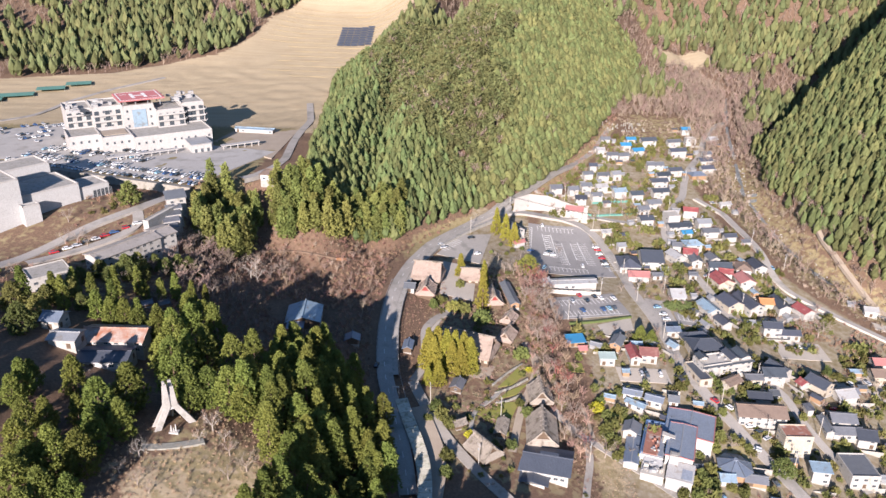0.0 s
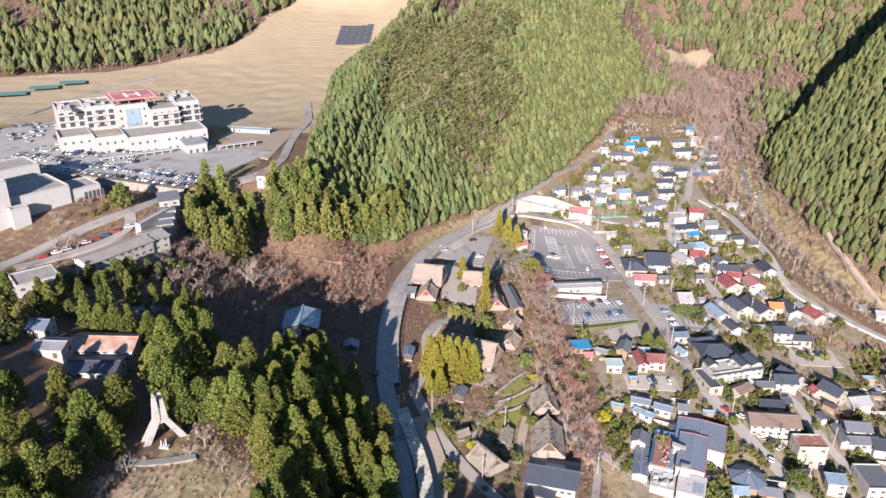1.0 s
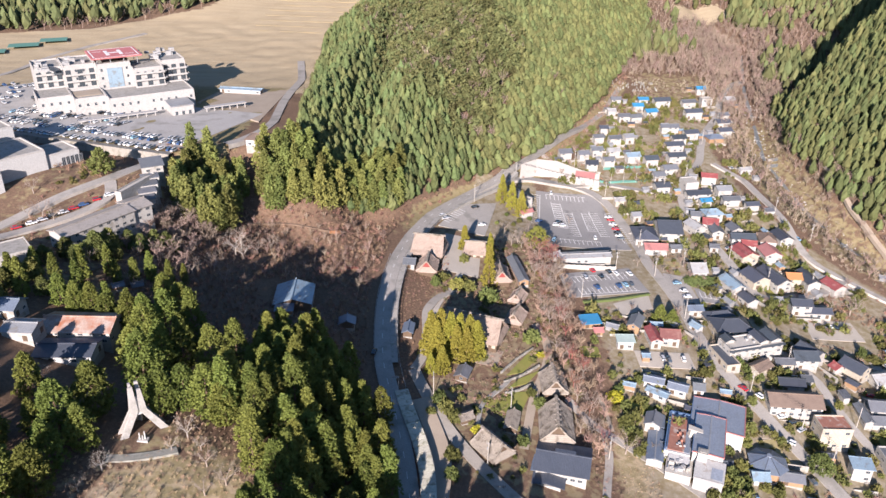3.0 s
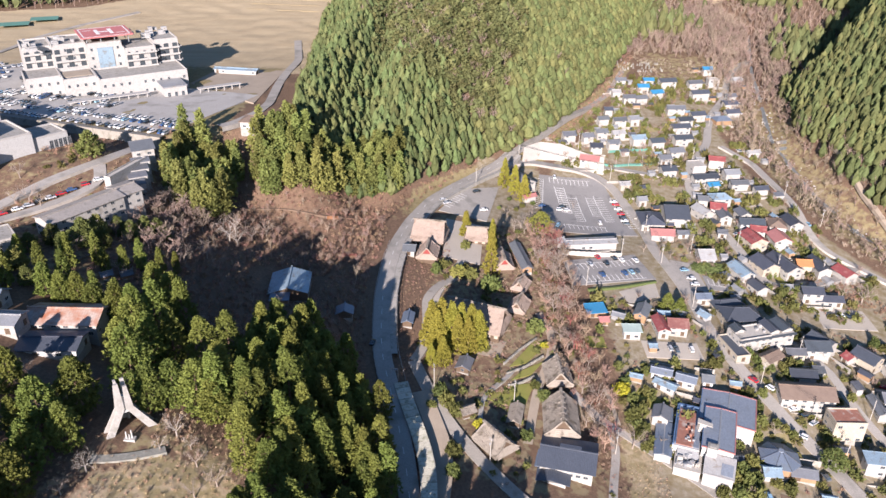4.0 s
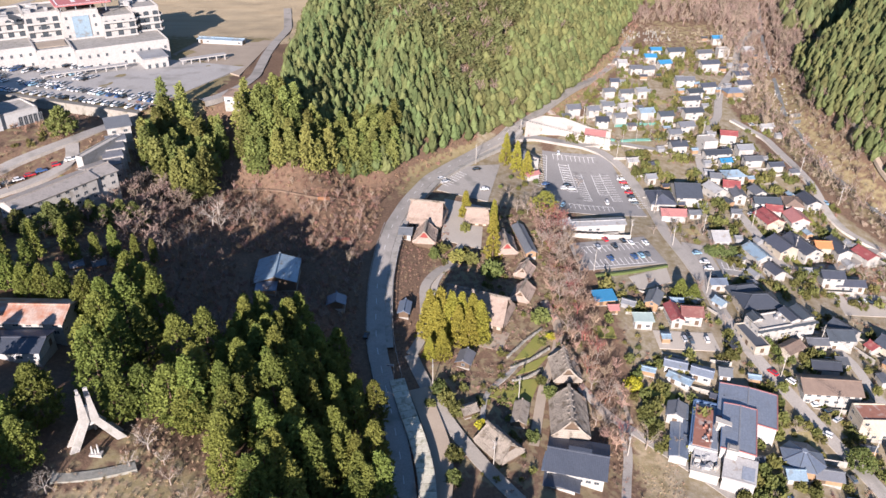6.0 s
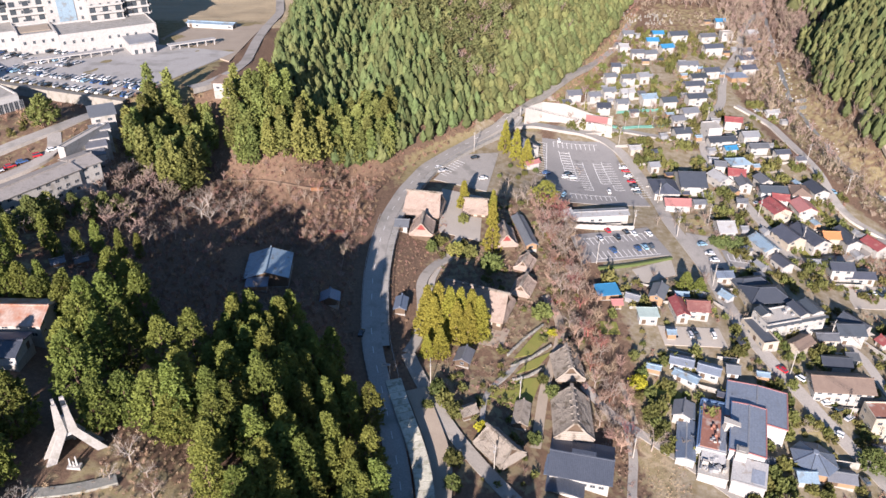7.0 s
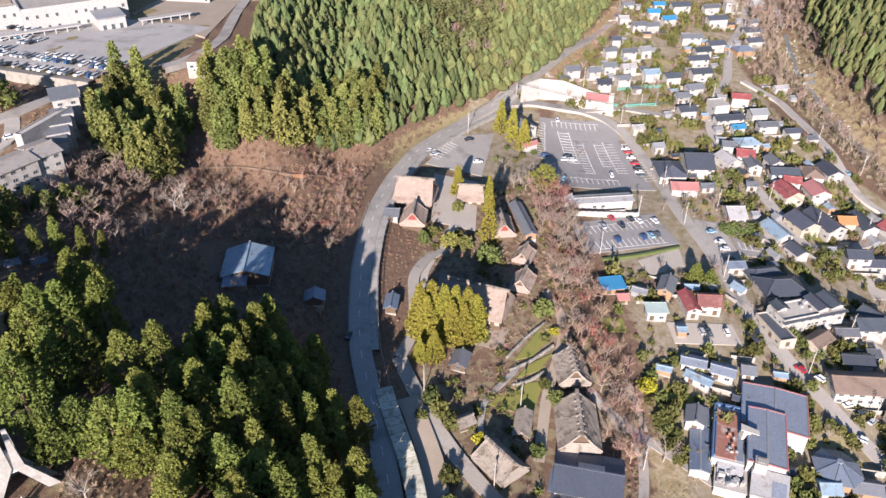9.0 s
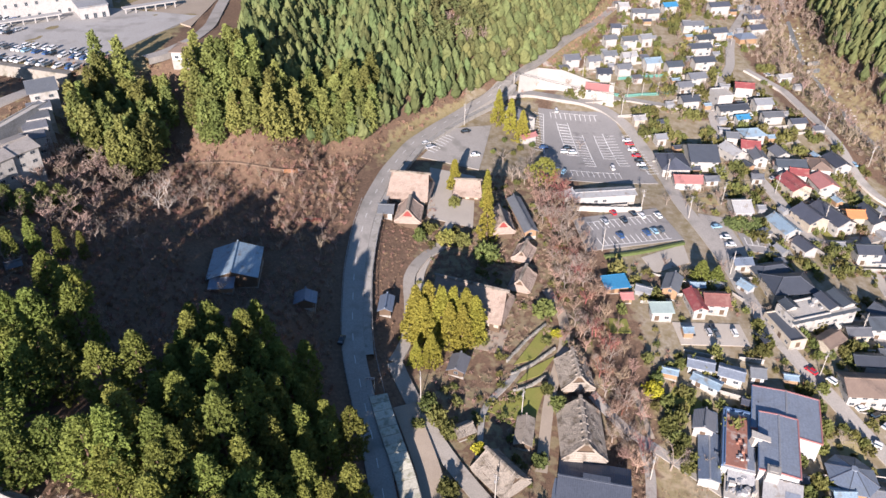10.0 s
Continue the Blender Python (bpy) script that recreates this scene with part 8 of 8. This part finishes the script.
thicket("upper_river_trees", 240, 430, 590, 900, 7.0, lambda x, y: (np.abs(x - rivx(y)) < 46) & (np.abs(x - rivx(y)) > 2) & clear_of(x, y, [(312, 704), (288, 674), (263, 636), (239, 582), (214, 543)], 4), (7, 12), "twig", "leafless grey trees along the upper river", BARE)
thicket("court_scrub", 178, 262, 592, 712, 4.2, lambda x, y: (patches(x, y, 0.05, 12.0) > 0.05) & (hill_foot(x, y) < -8) & clear_of(x, y, [(312, 704), (288, 674), (263, 636), (239, 582), (214, 543)], 5), (0.9, 2.4), "brush_tan", "tan scrub and rough grass above the village")
thicket("park_beds", -6, 60, 186, 350, 2.0, lambda x, y: (patches(x, y, 0.09, 2.0) > -0.3) & (x > -3 + 0 * y) & ~((x > -4) & (x < 22) & (y > 306)) & ~((x > 24) & (x < 50) & (y < 250)) & ~((x < 16) & (y < 222)), (0.5, 1.3), "twig_rust", "russet winter shrubs in the park beds")

thicket("roadside_brush", -24, 6, 228, 340, 2.0, lambda x, y: (x > np.interp(y, [p[1] for p in ROAD], [p[0] for p in ROAD]) + 5.5) & (x < np.interp(y, [228, 240, 275, 300, 340], [-14, -11, -10, 2, 2])) & clear_of(x, y, [(-13, 236), (-9, 245), (-8.2, 261), (-9.4, 275), (-4, 287), (3.8, 295)], 2.6) & clear_of(x, y, [(-4, 262), (-6, 275), (-2, 288), (3, 296), (7, 310)], 2.2) & ((x + 14) ** 2 + (y - 258) ** 2 > 36), (0.4, 1.1), "bramble", "low brown brush on the bank beside the road")

# green and russet garden planting between the houses
LEAFY = []
for k in range(5):
    r = np.random.default_rng(800 + k)
    cs = []
    for _ in range(34):
        d = r.normal(0, 1, 3)
        d[2] = abs(d[2])
        d /= np.linalg.norm(d)
        cs.append((d * r.uniform(0.6, 1.0) + (0, 0, 0.05), d))
    LEAFY.append(leaf_cloud(r, cs, 0.23, 4))
HOUSES = np.array([survey(o.matrix_basis.translation.x, o.matrix_basis.translation.y) for o in scene.objects if o.parent is None and o.get("group") == "village houses"])
def between_houses(x, y, lo=6.0, hi=17.0):
    d = np.sqrt(((x[:, None] - HOUSES[None, :, 0]) ** 2 + (y[:, None] - HOUSES[None, :, 1]) ** 2)).min(1)
    return (d > lo) & (d < hi)
WAYS = [[(87, 434), (98, 427), (106, 413), (109, 391), (111, 362), (110.5, 339), (114, 316), (116, 297), (115, 277), (116, 262), (120, 247), (125, 235), (130, 223), (136, 211), (142, 196), (150, 175)],
        [(263, 636), (239, 582), (214, 543), (201, 514), (191, 487), (172, 457), (158, 432), (153, 408), (153, 388), (157, 367), (160, 344), (159, 327), (163, 317), (180, 319), (205, 330), (222, 343)],
        [(126, 262), (149, 276), (155, 266), (161, 255), (161, 242), (164, 228), (172, 205)], RIVERSIDE]
xs, ys = jitter_grid(66, 235, 190, 640, 3.3, rng)
ok = between_houses(xs, ys) & (xs < rivx(ys) - 30) & (hill_foot(xs, ys) < -12) & ~((xs > 53) & (xs < 112) & (ys > 296) & (ys < 432)) & ~((xs > 76) & (xs < 108) & (ys > 250) & (ys < 264)) & ~((xs > 112) & (xs < 128) & (ys > 298) & (ys < 332))
for line in WAYS:
    ok &= clear_of(xs, ys, line, 3.6)
xs, ys = xs[ok], ys[ok]
pick = rng.uniform(size=xs.size)
a, b2 = pick < 0.34, (pick > 0.42) & (pick < 0.62)
c2, d2 = (pick > 0.68) & (pick < 0.74), pick > 0.95
wood("garden_greenery", xs[a], ys[a], rng.uniform(0.8, 2.3, a.sum()), LEAFY, M["greenery"], "evergreen hedges and shrubs in village gardens", "shrubbery", (0.9, 1.6))
wood("garden_brush", xs[b2], ys[b2], rng.uniform(0.7, 1.8, b2.sum()), BUSHES, M["bramble"], "russet winter shrubs in village gardens", "shrubbery", (0.8, 1.4))
wood("garden_trees", xs[c2], ys[c2], rng.uniform(2.0, 3.4, c2.sum()), LEAFY, M["greenery"], "round evergreen trees in village gardens", "shrubbery", (1.1, 1.7))
wood("garden_bare_trees", xs[d2], ys[d2], rng.uniform(4, 6.5, d2.sum()), TWIGGY, M["twig"], "leafless fruit trees in village gardens", "shrubbery", (0.9, 1.2))
px, py = jitter_grid(-4, 52, 190, 350, 4.6, rng)
sel = (patches(px, py, 0.07, 8.0) > 0.0) & ~((px > -4) & (px < 22) & (py > 306)) & ~((px > -4) & (px < 26) & (py > 254) & (py < 274)) & ~((px > 26) & (px < 52) & (py < 246))
wood("park_greenery", px[sel], py[sel], rng.uniform(0.6, 1.7, sel.sum()), LEAFY, M["greenery"], "low evergreen shrubs and clipped bushes in the park", "shrubbery", (0.7, 1.3))
for x, y in ((69, 238), (72, 241), (75, 243), (79, 244), (83, 245), (108, 250), (70, 230), (70, 225), (69, 214), (72, 218), (70, 209), (73, 212), (114, 226), (113, 219), (110, 205), (106, 200), (112, 198), (118, 199), (68, 222), (86, 241), (94, 243), (112, 262), (112, 254), (128, 250), (133, 251), (139, 252), (116, 196), (104, 196)):
    r0 = rng.uniform(1.6, 2.8)
    bush(x, y, r0, r0 * 1.3, "shrub", int(rng.integers(4)), "dense evergreen shrub by the works")
for x, y, s in ((208, 312, 1.25), (214, 318, 0.9), (200, 316, 0.8)):
    bare_tree(x, y, 10, int(x) % 5, "twig_grey", "broad leafless tree beside the river lane", scale=s)
for x, y, r0 in ((118.5, 229.8, 2.2), (117.0, 223.0, 2.4), (112.7, 216.6, 2.2), (101.3, 201.1, 2.6), (106.5, 205.5, 2.4), (96.7, 197.0, 2.6), (101.6, 196.5, 2.8), (125.4, 221.2, 1.8), (127.5, 218.9, 1.8), (122.9, 223.1, 1.8), (90.8, 191.6, 2.4), (96.4, 191.6, 2.6), (123.3, 236.9, 2), (147.1, 255.6, 1.8), (126.1, 257.5, 2.2), (128.3, 254.2, 1.8), (139.2, 249.3, 1.8), (162.6, 241.4, 2), (195.6, 280.2, 2.4), (187.3, 294.0, 2)):
    bush(x, y, r0, r0 * 1.7, "shrub", int(x + y) % 4, "tall dark green garden tree between houses")
# green hedges beside the apartments
thicket("west_hedges", -200, -140, 244, 330, 4.6, lambda x, y: (patches(x, y, 0.06, 17.0) > 0.08) & clear_of(x, y, [(-206, 240), (-195, 259), (-184, 282), (-175, 297), (-160, 314), (-154, 324), (-150, 334)], 4.5) & clear_of(x, y, [(-186, 262), (-176, 272), (-166, 281), (-157, 290), (-152, 300), (-158, 312)], 5) & (np.sqrt((x + 222) ** 2 + (y - 300) ** 2) > 42) & (np.sqrt((x + 142) ** 2 + (y - 270) ** 2) > 17) & (np.sqrt((x + 166) ** 2 + (y - 251) ** 2) > 14), (0.8, 1.7), "greenery", "evergreen hedges and shrubs beside the apartments", LEAFY)
# the mown mound in the village
o = thing("clipped_shrub_bed", put(134, 326), "large mound of bright green clipped shrubbery", "shrub")
v, f = leaf_cloud(np.random.default_rng(8), [(np.array([9.5 * math.cos(a) * q, 5.5 * math.sin(a) * q, 2.2 * math.sqrt(max(0, 1 - q * q)) + 0.2]), np.array([0, 0, 1.0])) for a, q in zip(np.random.default_rng(1).uniform(0, 6.28, 420), np.sqrt(np.random.default_rng(2).uniform(0, 1, 420)))], 0.4, 7)
part("foliage", big_mesh("foliage", v, f, M["hedge"]), parent=o)

# ---- park garden: stepped lawns, walls, paths ----
def garden_wall(line, h=1.3, label="low dry-stone garden wall"):
    o = thing("stone_wall", pose(0, 0, 0), label, "wall", "garden walls")
    r = np.random.default_rng(int(line[0][0] * 10))
    A, B = ribbon(line, 0.3, 0.0, step=0.9)
    for i in range(len(A)):
        for k in range(2):
            p = (A[i] + B[i]) / 2
            part("stone", shared(("stone", int(r.integers(5))), lambda: Mesh().box(0, 0, 0, 0.95, 0.6, 0.72, 0, 0.8).data("stone", M["stone"])), parent=o, m=pose(p[0] + r.normal(0, 0.05), p[1] + r.normal(0, 0.05), p[2] - 0.35 + 0.66 * k, r.normal(0, 4), r.normal(0, 4), r.uniform(-15, 15) + math.degrees(math.atan2(*(line[-1][1] - line[0][1], line[-1][0] - line[0][0])))))
    return o


garden_wall([(22, 241), (29, 250), (36.5, 257.5)])
garden_wall([(23, 236), (30, 240.5), (38, 247.5)])
garden_wall([(23, 230), (27, 231.5), (33, 236)])
patch("lawn_upper", [(24, 240), (31, 243), (41, 256), (36, 257)], M["moss"], "strip of olive-green mossy lawn", "lawn", lift=0.35, n=8)
patch("lawn_middle", [(24, 233), (32, 237), (38, 245), (29, 239)], M["moss"], "strip of olive-brown lawn between stone walls", "lawn", lift=0.35, n=8)
patch("lawn_lower", [(14, 222), (27, 219), (33, 233), (22, 230)], M["moss"], "sloping olive-green lawn", "lawn", lift=0.3, n=8)
way("path_garden", [(10, 206), (11.5, 214), (12, 222), (15, 226), (22, 233), (25, 238)], 0.9, M["concrete"], "narrow grey stone garden path", lift=0.4, category="path")
way("path_house", [(27, 204), (29, 212), (31, 220), (34, 231), (38, 240), (42, 250), (44, 262), (40, 275)], 1.7, M["dirt_path"], "pale trodden path between thatched houses", lift=0.35, category="path")
way("path_square", [(-4, 262), (-6, 275), (-2, 288), (3, 296), (7, 310)], 1.6, M["gravel"], "pale gravel path climbing to the square", lift=0.12, category="path")
way("path_belt", [(62, 218), (61, 226), (61, 234)], 1.2, M["dirt_path"], "tan dirt path beside the leafless belt", lift=0.25, category="path")
BOARDWALK = [(-136, 236), (-132, 249), (-129, 257.6), (-125.4, 269), (-121.7, 279), (-112, 290.5), (-107, 304), (-104, 319), (-96, 327), (-80, 329), (-73, 328.7), (-60.5, 330.3), (-55, 333.5), (-48, 340)]
way("path_gully", BOARDWALK, 0.65, M["plot_soil"], "trodden earth path round the slope of the gully", lift=0.2, category="path")
for stretch in (BOARDWALK[4:6], BOARDWALK[11:13]):
    way("plank_walk", stretch, 0.75, M["rail_wood"], "orange-brown plank walk on the gully path", lift=0.45, category="path")
    rail("handrail", stretch, -0.95, "orange-brown timber handrail along the gully path", 0.5, 0.9, "rail_wood", 3.0)
patch("house_yard", [(8, 246), (20, 244), (24, 254), (14, 258)], M["dirt_path"], "trodden yard in front of the long thatched house", "yard", lift=0.12, n=6)
for x, y in ((-122, 236), (-117, 240)):
    house(x, y, 30, 3.0, 2.4, 2.0, "gx", "tile_grey", "wood", label="tiny wayside shrine with grey roof", name="shrine", windows=False)
b = thing("garden_bridge", put(-45, 300), "small red wooden rail bridge in the gully", "bridge")
part("deck", Mesh().box(0, 0, 0.5, 7, 1.4, 0.25), M["wood"], b)
for s in (-0.65, 0.65):
    part("railing", Mesh().box(0, s, 1.3, 7, 0.1, 0.12).box(-3, s, 0.5, 0.12, 0.12, 0.9).box(3, s, 0.5, 0.12, 0.12, 0.9).box(0, s, 0.5, 0.12, 0.12, 0.9), M["red_paint"], b)

# river with weir and boulders
L, R = ribbon(list(zip(RIVER_X, RIVER_Y)), 1.6, -0.1, step=4)
n = len(L)
tagged(new("river", big_mesh("river", np.concatenate([L, R]), [(i, i + n, i + n + 1, i + 1) for i in range(n - 1)], M["rapids"])), "shallow white-flecked mountain river", "river", "", "structure")
rng = np.random.default_rng(31)
rock = []
for _ in range(4):
    m = Mesh().box(0, 0, -0.5, 1, 0.8, 0.9, 20, 0.6)
    rock.append((np.array(m.v), np.array([q for f4 in m.f for q in ((f4[0], f4[1], f4[2]), (f4[0], f4[2], f4[3]))])))
ys = rng.uniform(320, 640, 330)
xs = np.interp(ys, RIVER_Y, RIVER_X) + rng.normal(0, 4.0, ys.size)
wood("river_boulders", xs, ys, rng.uniform(0.4, 1.3, ys.size), rock, M["riverstone"], "pale grey boulders strewn along the river bed", "boulders", (0.6, 1.1))
for wx, wy, rot in ((262, 512, 20), (258, 504, 20), (262, 362, -40), (265, 357, -40), (268, 352, -40)):
    o = thing("weir", put(wx, wy, 0, rot), "low concrete weir across the river", "weir", "river weirs")
    part("sill", Mesh().box(0, 0, -1, 15, 1.2, 1.7), M["concrete"], o)
    part("spill", Mesh().slab([(-6, -0.7, 0.7), (6, -0.7, 0.7), (6, -2.6, -0.4), (-6, -2.6, -0.4)][::-1], 0.1), M["rapids"], o)

# bank colour is darkened to hold the shade that lies on the banks
M["field_bank_shaded"] = surface("field_bank_shaded", (0.25, 0.205, 0.12), (0.18, 0.145, 0.085), rough=0.95, big=0.1, small=2)
# terraced field banks, solar panels, garden nets
for k, y in enumerate(range(716, 1080, 22)):
    xl, xr = float(field_left(y)) + 10, -94 - 0.1 * (y - 400) + 0.36 * max(0, y - 680)
    if y < 860:
        xl = max(xl, -200)
    way("terrace_bank", [(xl, y + 4), ((xl + xr) / 2, y), (xr, y - 5)], 0.5, M["field_bank_shaded"], "dry grass bank between terraced fields", lift=0.2, skirt=3, category="bank")
sol = thing("solar_array", put(-118, 896), "array of dark blue solar panels on racks", "solar panels")
sx, sy, zc = spot(-118, 896)
for i in range(8):
    for j in range(5):
        x, y = sx - 14 + j * 7, sy - 24 + i * 7
        z = ground_z(x, y) - zc + 1.6
        part("panel", shared("solarp", lambda: Mesh().slab([(-3.2, -1.6, -0.7), (3.2, -1.6, -0.7), (3.2, 1.6, 0.7), (-3.2, 1.6, 0.7)], 0.08).data("panel", M["solar"])), parent=sol, m=pose(x - sx, y - sy, z))
        part("rack", shared("solarr", lambda: Mesh().box(-2, 0, -3, 0.15, 0.15, 2.9).box(2, 0, -3, 0.15, 0.15, 2.9).data("rack", M["steel"])), parent=sol, m=pose(x - sx, y - sy, z))
def net_fence(pts, h, label):
    o = thing("net_fence", pose(0, 0, 0), label, "fence", "net fences")
    for (xa, ya), (xb, yb) in zip(pts, pts[1:]):
        (xa, ya, za), (xb, yb, zb) = spot(xa, ya), spot(xb, yb)
        part("post", Mesh().tube((xa, ya, za - 1), (xa, ya, za + h + 2.5), 0.12, 0.1, 6), M["concrete_pale"], o)
        part("net", Mesh().slab([(xa, ya, za + h * 0.35), (xb, yb, zb + h * 0.35), (xb, yb + 0.05, zb + 0.1), (xa, ya + 0.05, za + 0.1)], 0.05), M["green_net"], o)
net_fence([(105, 441), (113, 440), (122, 442), (131, 443), (140, 446)], 5, "green net fence of a ball court on concrete posts")
net_fence([(112, 459), (120, 461), (128, 463), (136, 465), (144, 467)], 5, "green net fence of a ball court on concrete posts")
for x, y, w in ((-405, 612, 26), (-388, 640, 22), (-420, 590, 24), (-372, 662, 20)):
    o = thing("garden_net", put(x, y, 0, 25), "green net tent over garden beds", "net", "garden nets")
    part("net", Mesh().slab([(-w / 2, -7, 2.2), (w / 2, -7, 2.2), (w / 2, 7, 2.2), (-w / 2, 7, 2.2)], 0.06), M["green_net"], o)
    for a in (-1, 1):
        for c in (-1, 1):
            part("pole", shared("netpole", lambda: Mesh().tube((0, 0, -1.5), (0, 0, 2.2), 0.06, 0.06, 5).data("pole", M["steel"])), parent=o, m=pose(a * w / 2, c * 7, 0))
gy = thing("graveyard", put(182, 655), "hillside graveyard of small grey stones", "graveyard")
gc = spot(182, 655)
for i in range(60):
    x, y = rng.uniform(-16, 20), rng.uniform(-10, 10)
    part("gravestone", shared("grave", lambda: Mesh().box(0, 0, -0.5, 1.2, 1.0, 0.9).box(0, 0, 0.4, 0.5, 0.5, 1.2).data("gravestone", M["stone"])), parent=gy, m=pose(x, y, ground_z(gc[0] + x, gc[1] + y) - gc[2]))

# ---- parked cars ----
rng = np.random.default_rng(123)
PAINT = ["car_white"] * 9 + ["car_silver"] * 6 + ["car_black"] * 3 + ["car_blue"] * 2 + ["car_grey"] * 3 + ["car_paleblue"]
# hospital rows follow the edge of the wall
for base, count, prob in ((4.5, 54, 0.66), (16, 54, 0.62), (21.5, 54, 0.52), (33, 42, 0.62), (38.5, 40, 0.42), (50, 26, 0.5)):
    for i in range(count):
        if rng.uniform() > prob:
            continue
        u = 8 + i * 2.75
        x = -286 + u * 0.941 + base * 0.339
        y = 392 - u * 0.339 + base * 0.941
        if x > -128 or (base > 30 and u > 92):
            continue
        car(x, y, 70.2 + (180 if rng.uniform() < 0.5 else 0) + rng.normal(0, 1.5), PAINT[rng.integers(len(PAINT))], "car" if rng.uniform() < 0.6 else "van", dz=0.55, full=False)
for row in range(5):
    for i in range(16):
        if rng.uniform() < 0.5:
            car(-340 + row * 13 + i * 1.9, 466 + row * -8 + i * 2.2 + 6, -40 + rng.normal(0, 2), PAINT[rng.integers(len(PAINT))], "car" if rng.uniform() < 0.6 else "van", dz=0.55, full=False)
# big car park
for (x, y), c in zip(((100.5, 398), (101, 394.6), (101, 389), (101.3, 383), (101.3, 378), (101.3, 374), (101.3, 370)), ("car_white", "car_red", "car_white", "car_red", "car_black", "car_white", "car_grey")):
    car(x + 1.5, y - 1, 172, c, "car", dz=0.5)
for x, y, r, c, k in ((56.5, 383, 10, "car_blue", "car"), (69, 386, 0, "car_black", "car"), (66.5, 381.5, 4, "car_white", "van"), (71, 382, 2, "car_white", "van"), (87.5, 368.5, 90, "car_white", "van"), (59.5, 361, 60, "car_silver", "car"), (62, 359, 60, "car_paleblue", "van"), (69.5, 422, 90, "car_white", "van")):
    car(x, y, r, c, k, dz=0.5)
for x, y, c in ((76.7, 326.5, "car_red"), (71.3, 319, "car_silver"), (80, 321, "car_black"), (85.5, 327, "car_black"), (89, 326, "car_white"), (75.6, 310, "car_blue"), (87.6, 313.5, "car_blue"), (91.4, 315.3, "car_paleblue"), (94.4, 316.0, "car_grey"), (96.5, 327, "car_white")):
    car(x, y, 108 + rng.normal(0, 2), c, "car", dz=0.5)
for x, y, r, c, k in ((120.5, 322, 10, "car_paleblue", "car"), (121.5, 315, 172, "car_white", "car"), (121.7, 310, 176, "car_white", "car"), (121.8, 303, 8, "car_grey", "van"), (87, 258, 88, "car_black", "car"), (93, 258, 92, "car_silver", "van"), (95.5, 257, 90, "car_grey", "car"), (102, 258, 88, "car_white", "van"),
                      (133.5, 231.2, 12, "car_white", "car"), (131.5, 219, 140, "car_white", "van"), (122.3, 243.5, 120, "car_red", "car"), (127.8, 240.2, 120, "car_white", "van"), (137, 229, 20, "car_black", "car"), (139, 226, 30, "car_silver", "car"), (140, 327, 5, "car_white", "car"), (186, 297, 140, "car_white", "car"), (193, 299, 130, "car_black", "car"),
                      (-1.5, 370, 30, "car_white", "car"), (0.5, 367, 30, "car_silver", "car"), (18, 386, 20, "car_black", "car"), (21, 364, 10, "car_white", "car"), (-29.0, 241, 80, "car_black", "car"), (41, 437, 50, "car_black", "car"),
                      (-176, 277, 40, "car_white", "car"), (-173, 280, 40, "car_silver", "car"), (-170, 283, 40, "car_black", "van"), (-167, 286, 40, "car_white", "car"), (-164, 289, 40, "car_red", "car"), (-161, 292, 40, "car_blue", "car"), (-157, 296, 40, "car_red", "van"), (-153, 300, 40, "car_white", "car"), (-180, 273, 40, "car_red", "car"),
                      (204, 274, 100, "car_white", "van"), (209, 275, 98, "car_black", "car"), (215, 277, 100, "car_silver", "car"), (183, 252, 150, "car_red", "car"), (125, 205, 100, "car_black", "car"), (128, 204, 100, "car_white", "van"), (132, 203, 100, "car_grey", "car"), (121, 206, 100, "car_blue", "car")):
    road = 0.9 if x == -29.0 else 0.5
    car(x, y, r, c, k, dz=road)

# ---- utility poles and cables ----
for x, y in ((125.2, 242.7), (110.7, 359.6), (110.4, 327.9), (105.2, 421.7), (130.1, 340.9), (48.0, 436.9), (18.1, 394.5), (-5.2, 224.1), (13.4, 194.5), (143.0, 210.6), (211.3, 407.8), (221, 380), (-20.4, 188.8), (-19.3, 174.7), (58, 205.4), (114, 291), (139, 226), (150, 262), (165, 232), (160, 352), (172, 330), (196, 330), (168, 452), (204, 520), (122, 470), (92, 462), (146, 430), (90, 330), (66, 300), (24, 222)):
    utility_pole(x, y, rot=(x * 7 + y * 3) % 180)
def wire(i, j):
    for dx in (-0.7, 0, 0.7):
        cable((POLES[i][0] + dx, POLES[i][1], POLES[i][2]), (POLES[j][0] + dx, POLES[j][1], POLES[j][2]), 0.9)
for i, j in ((0, 15), (15, 2), (2, 1), (1, 3), (0, 16), (16, 9), (2, 4), (4, 19), (19, 20), (3, 26), (5, 6), (7, 8), (12, 13), (10, 11), (17, 18), (22, 23), (0, 17), (3, 5)):
    wire(i, j)
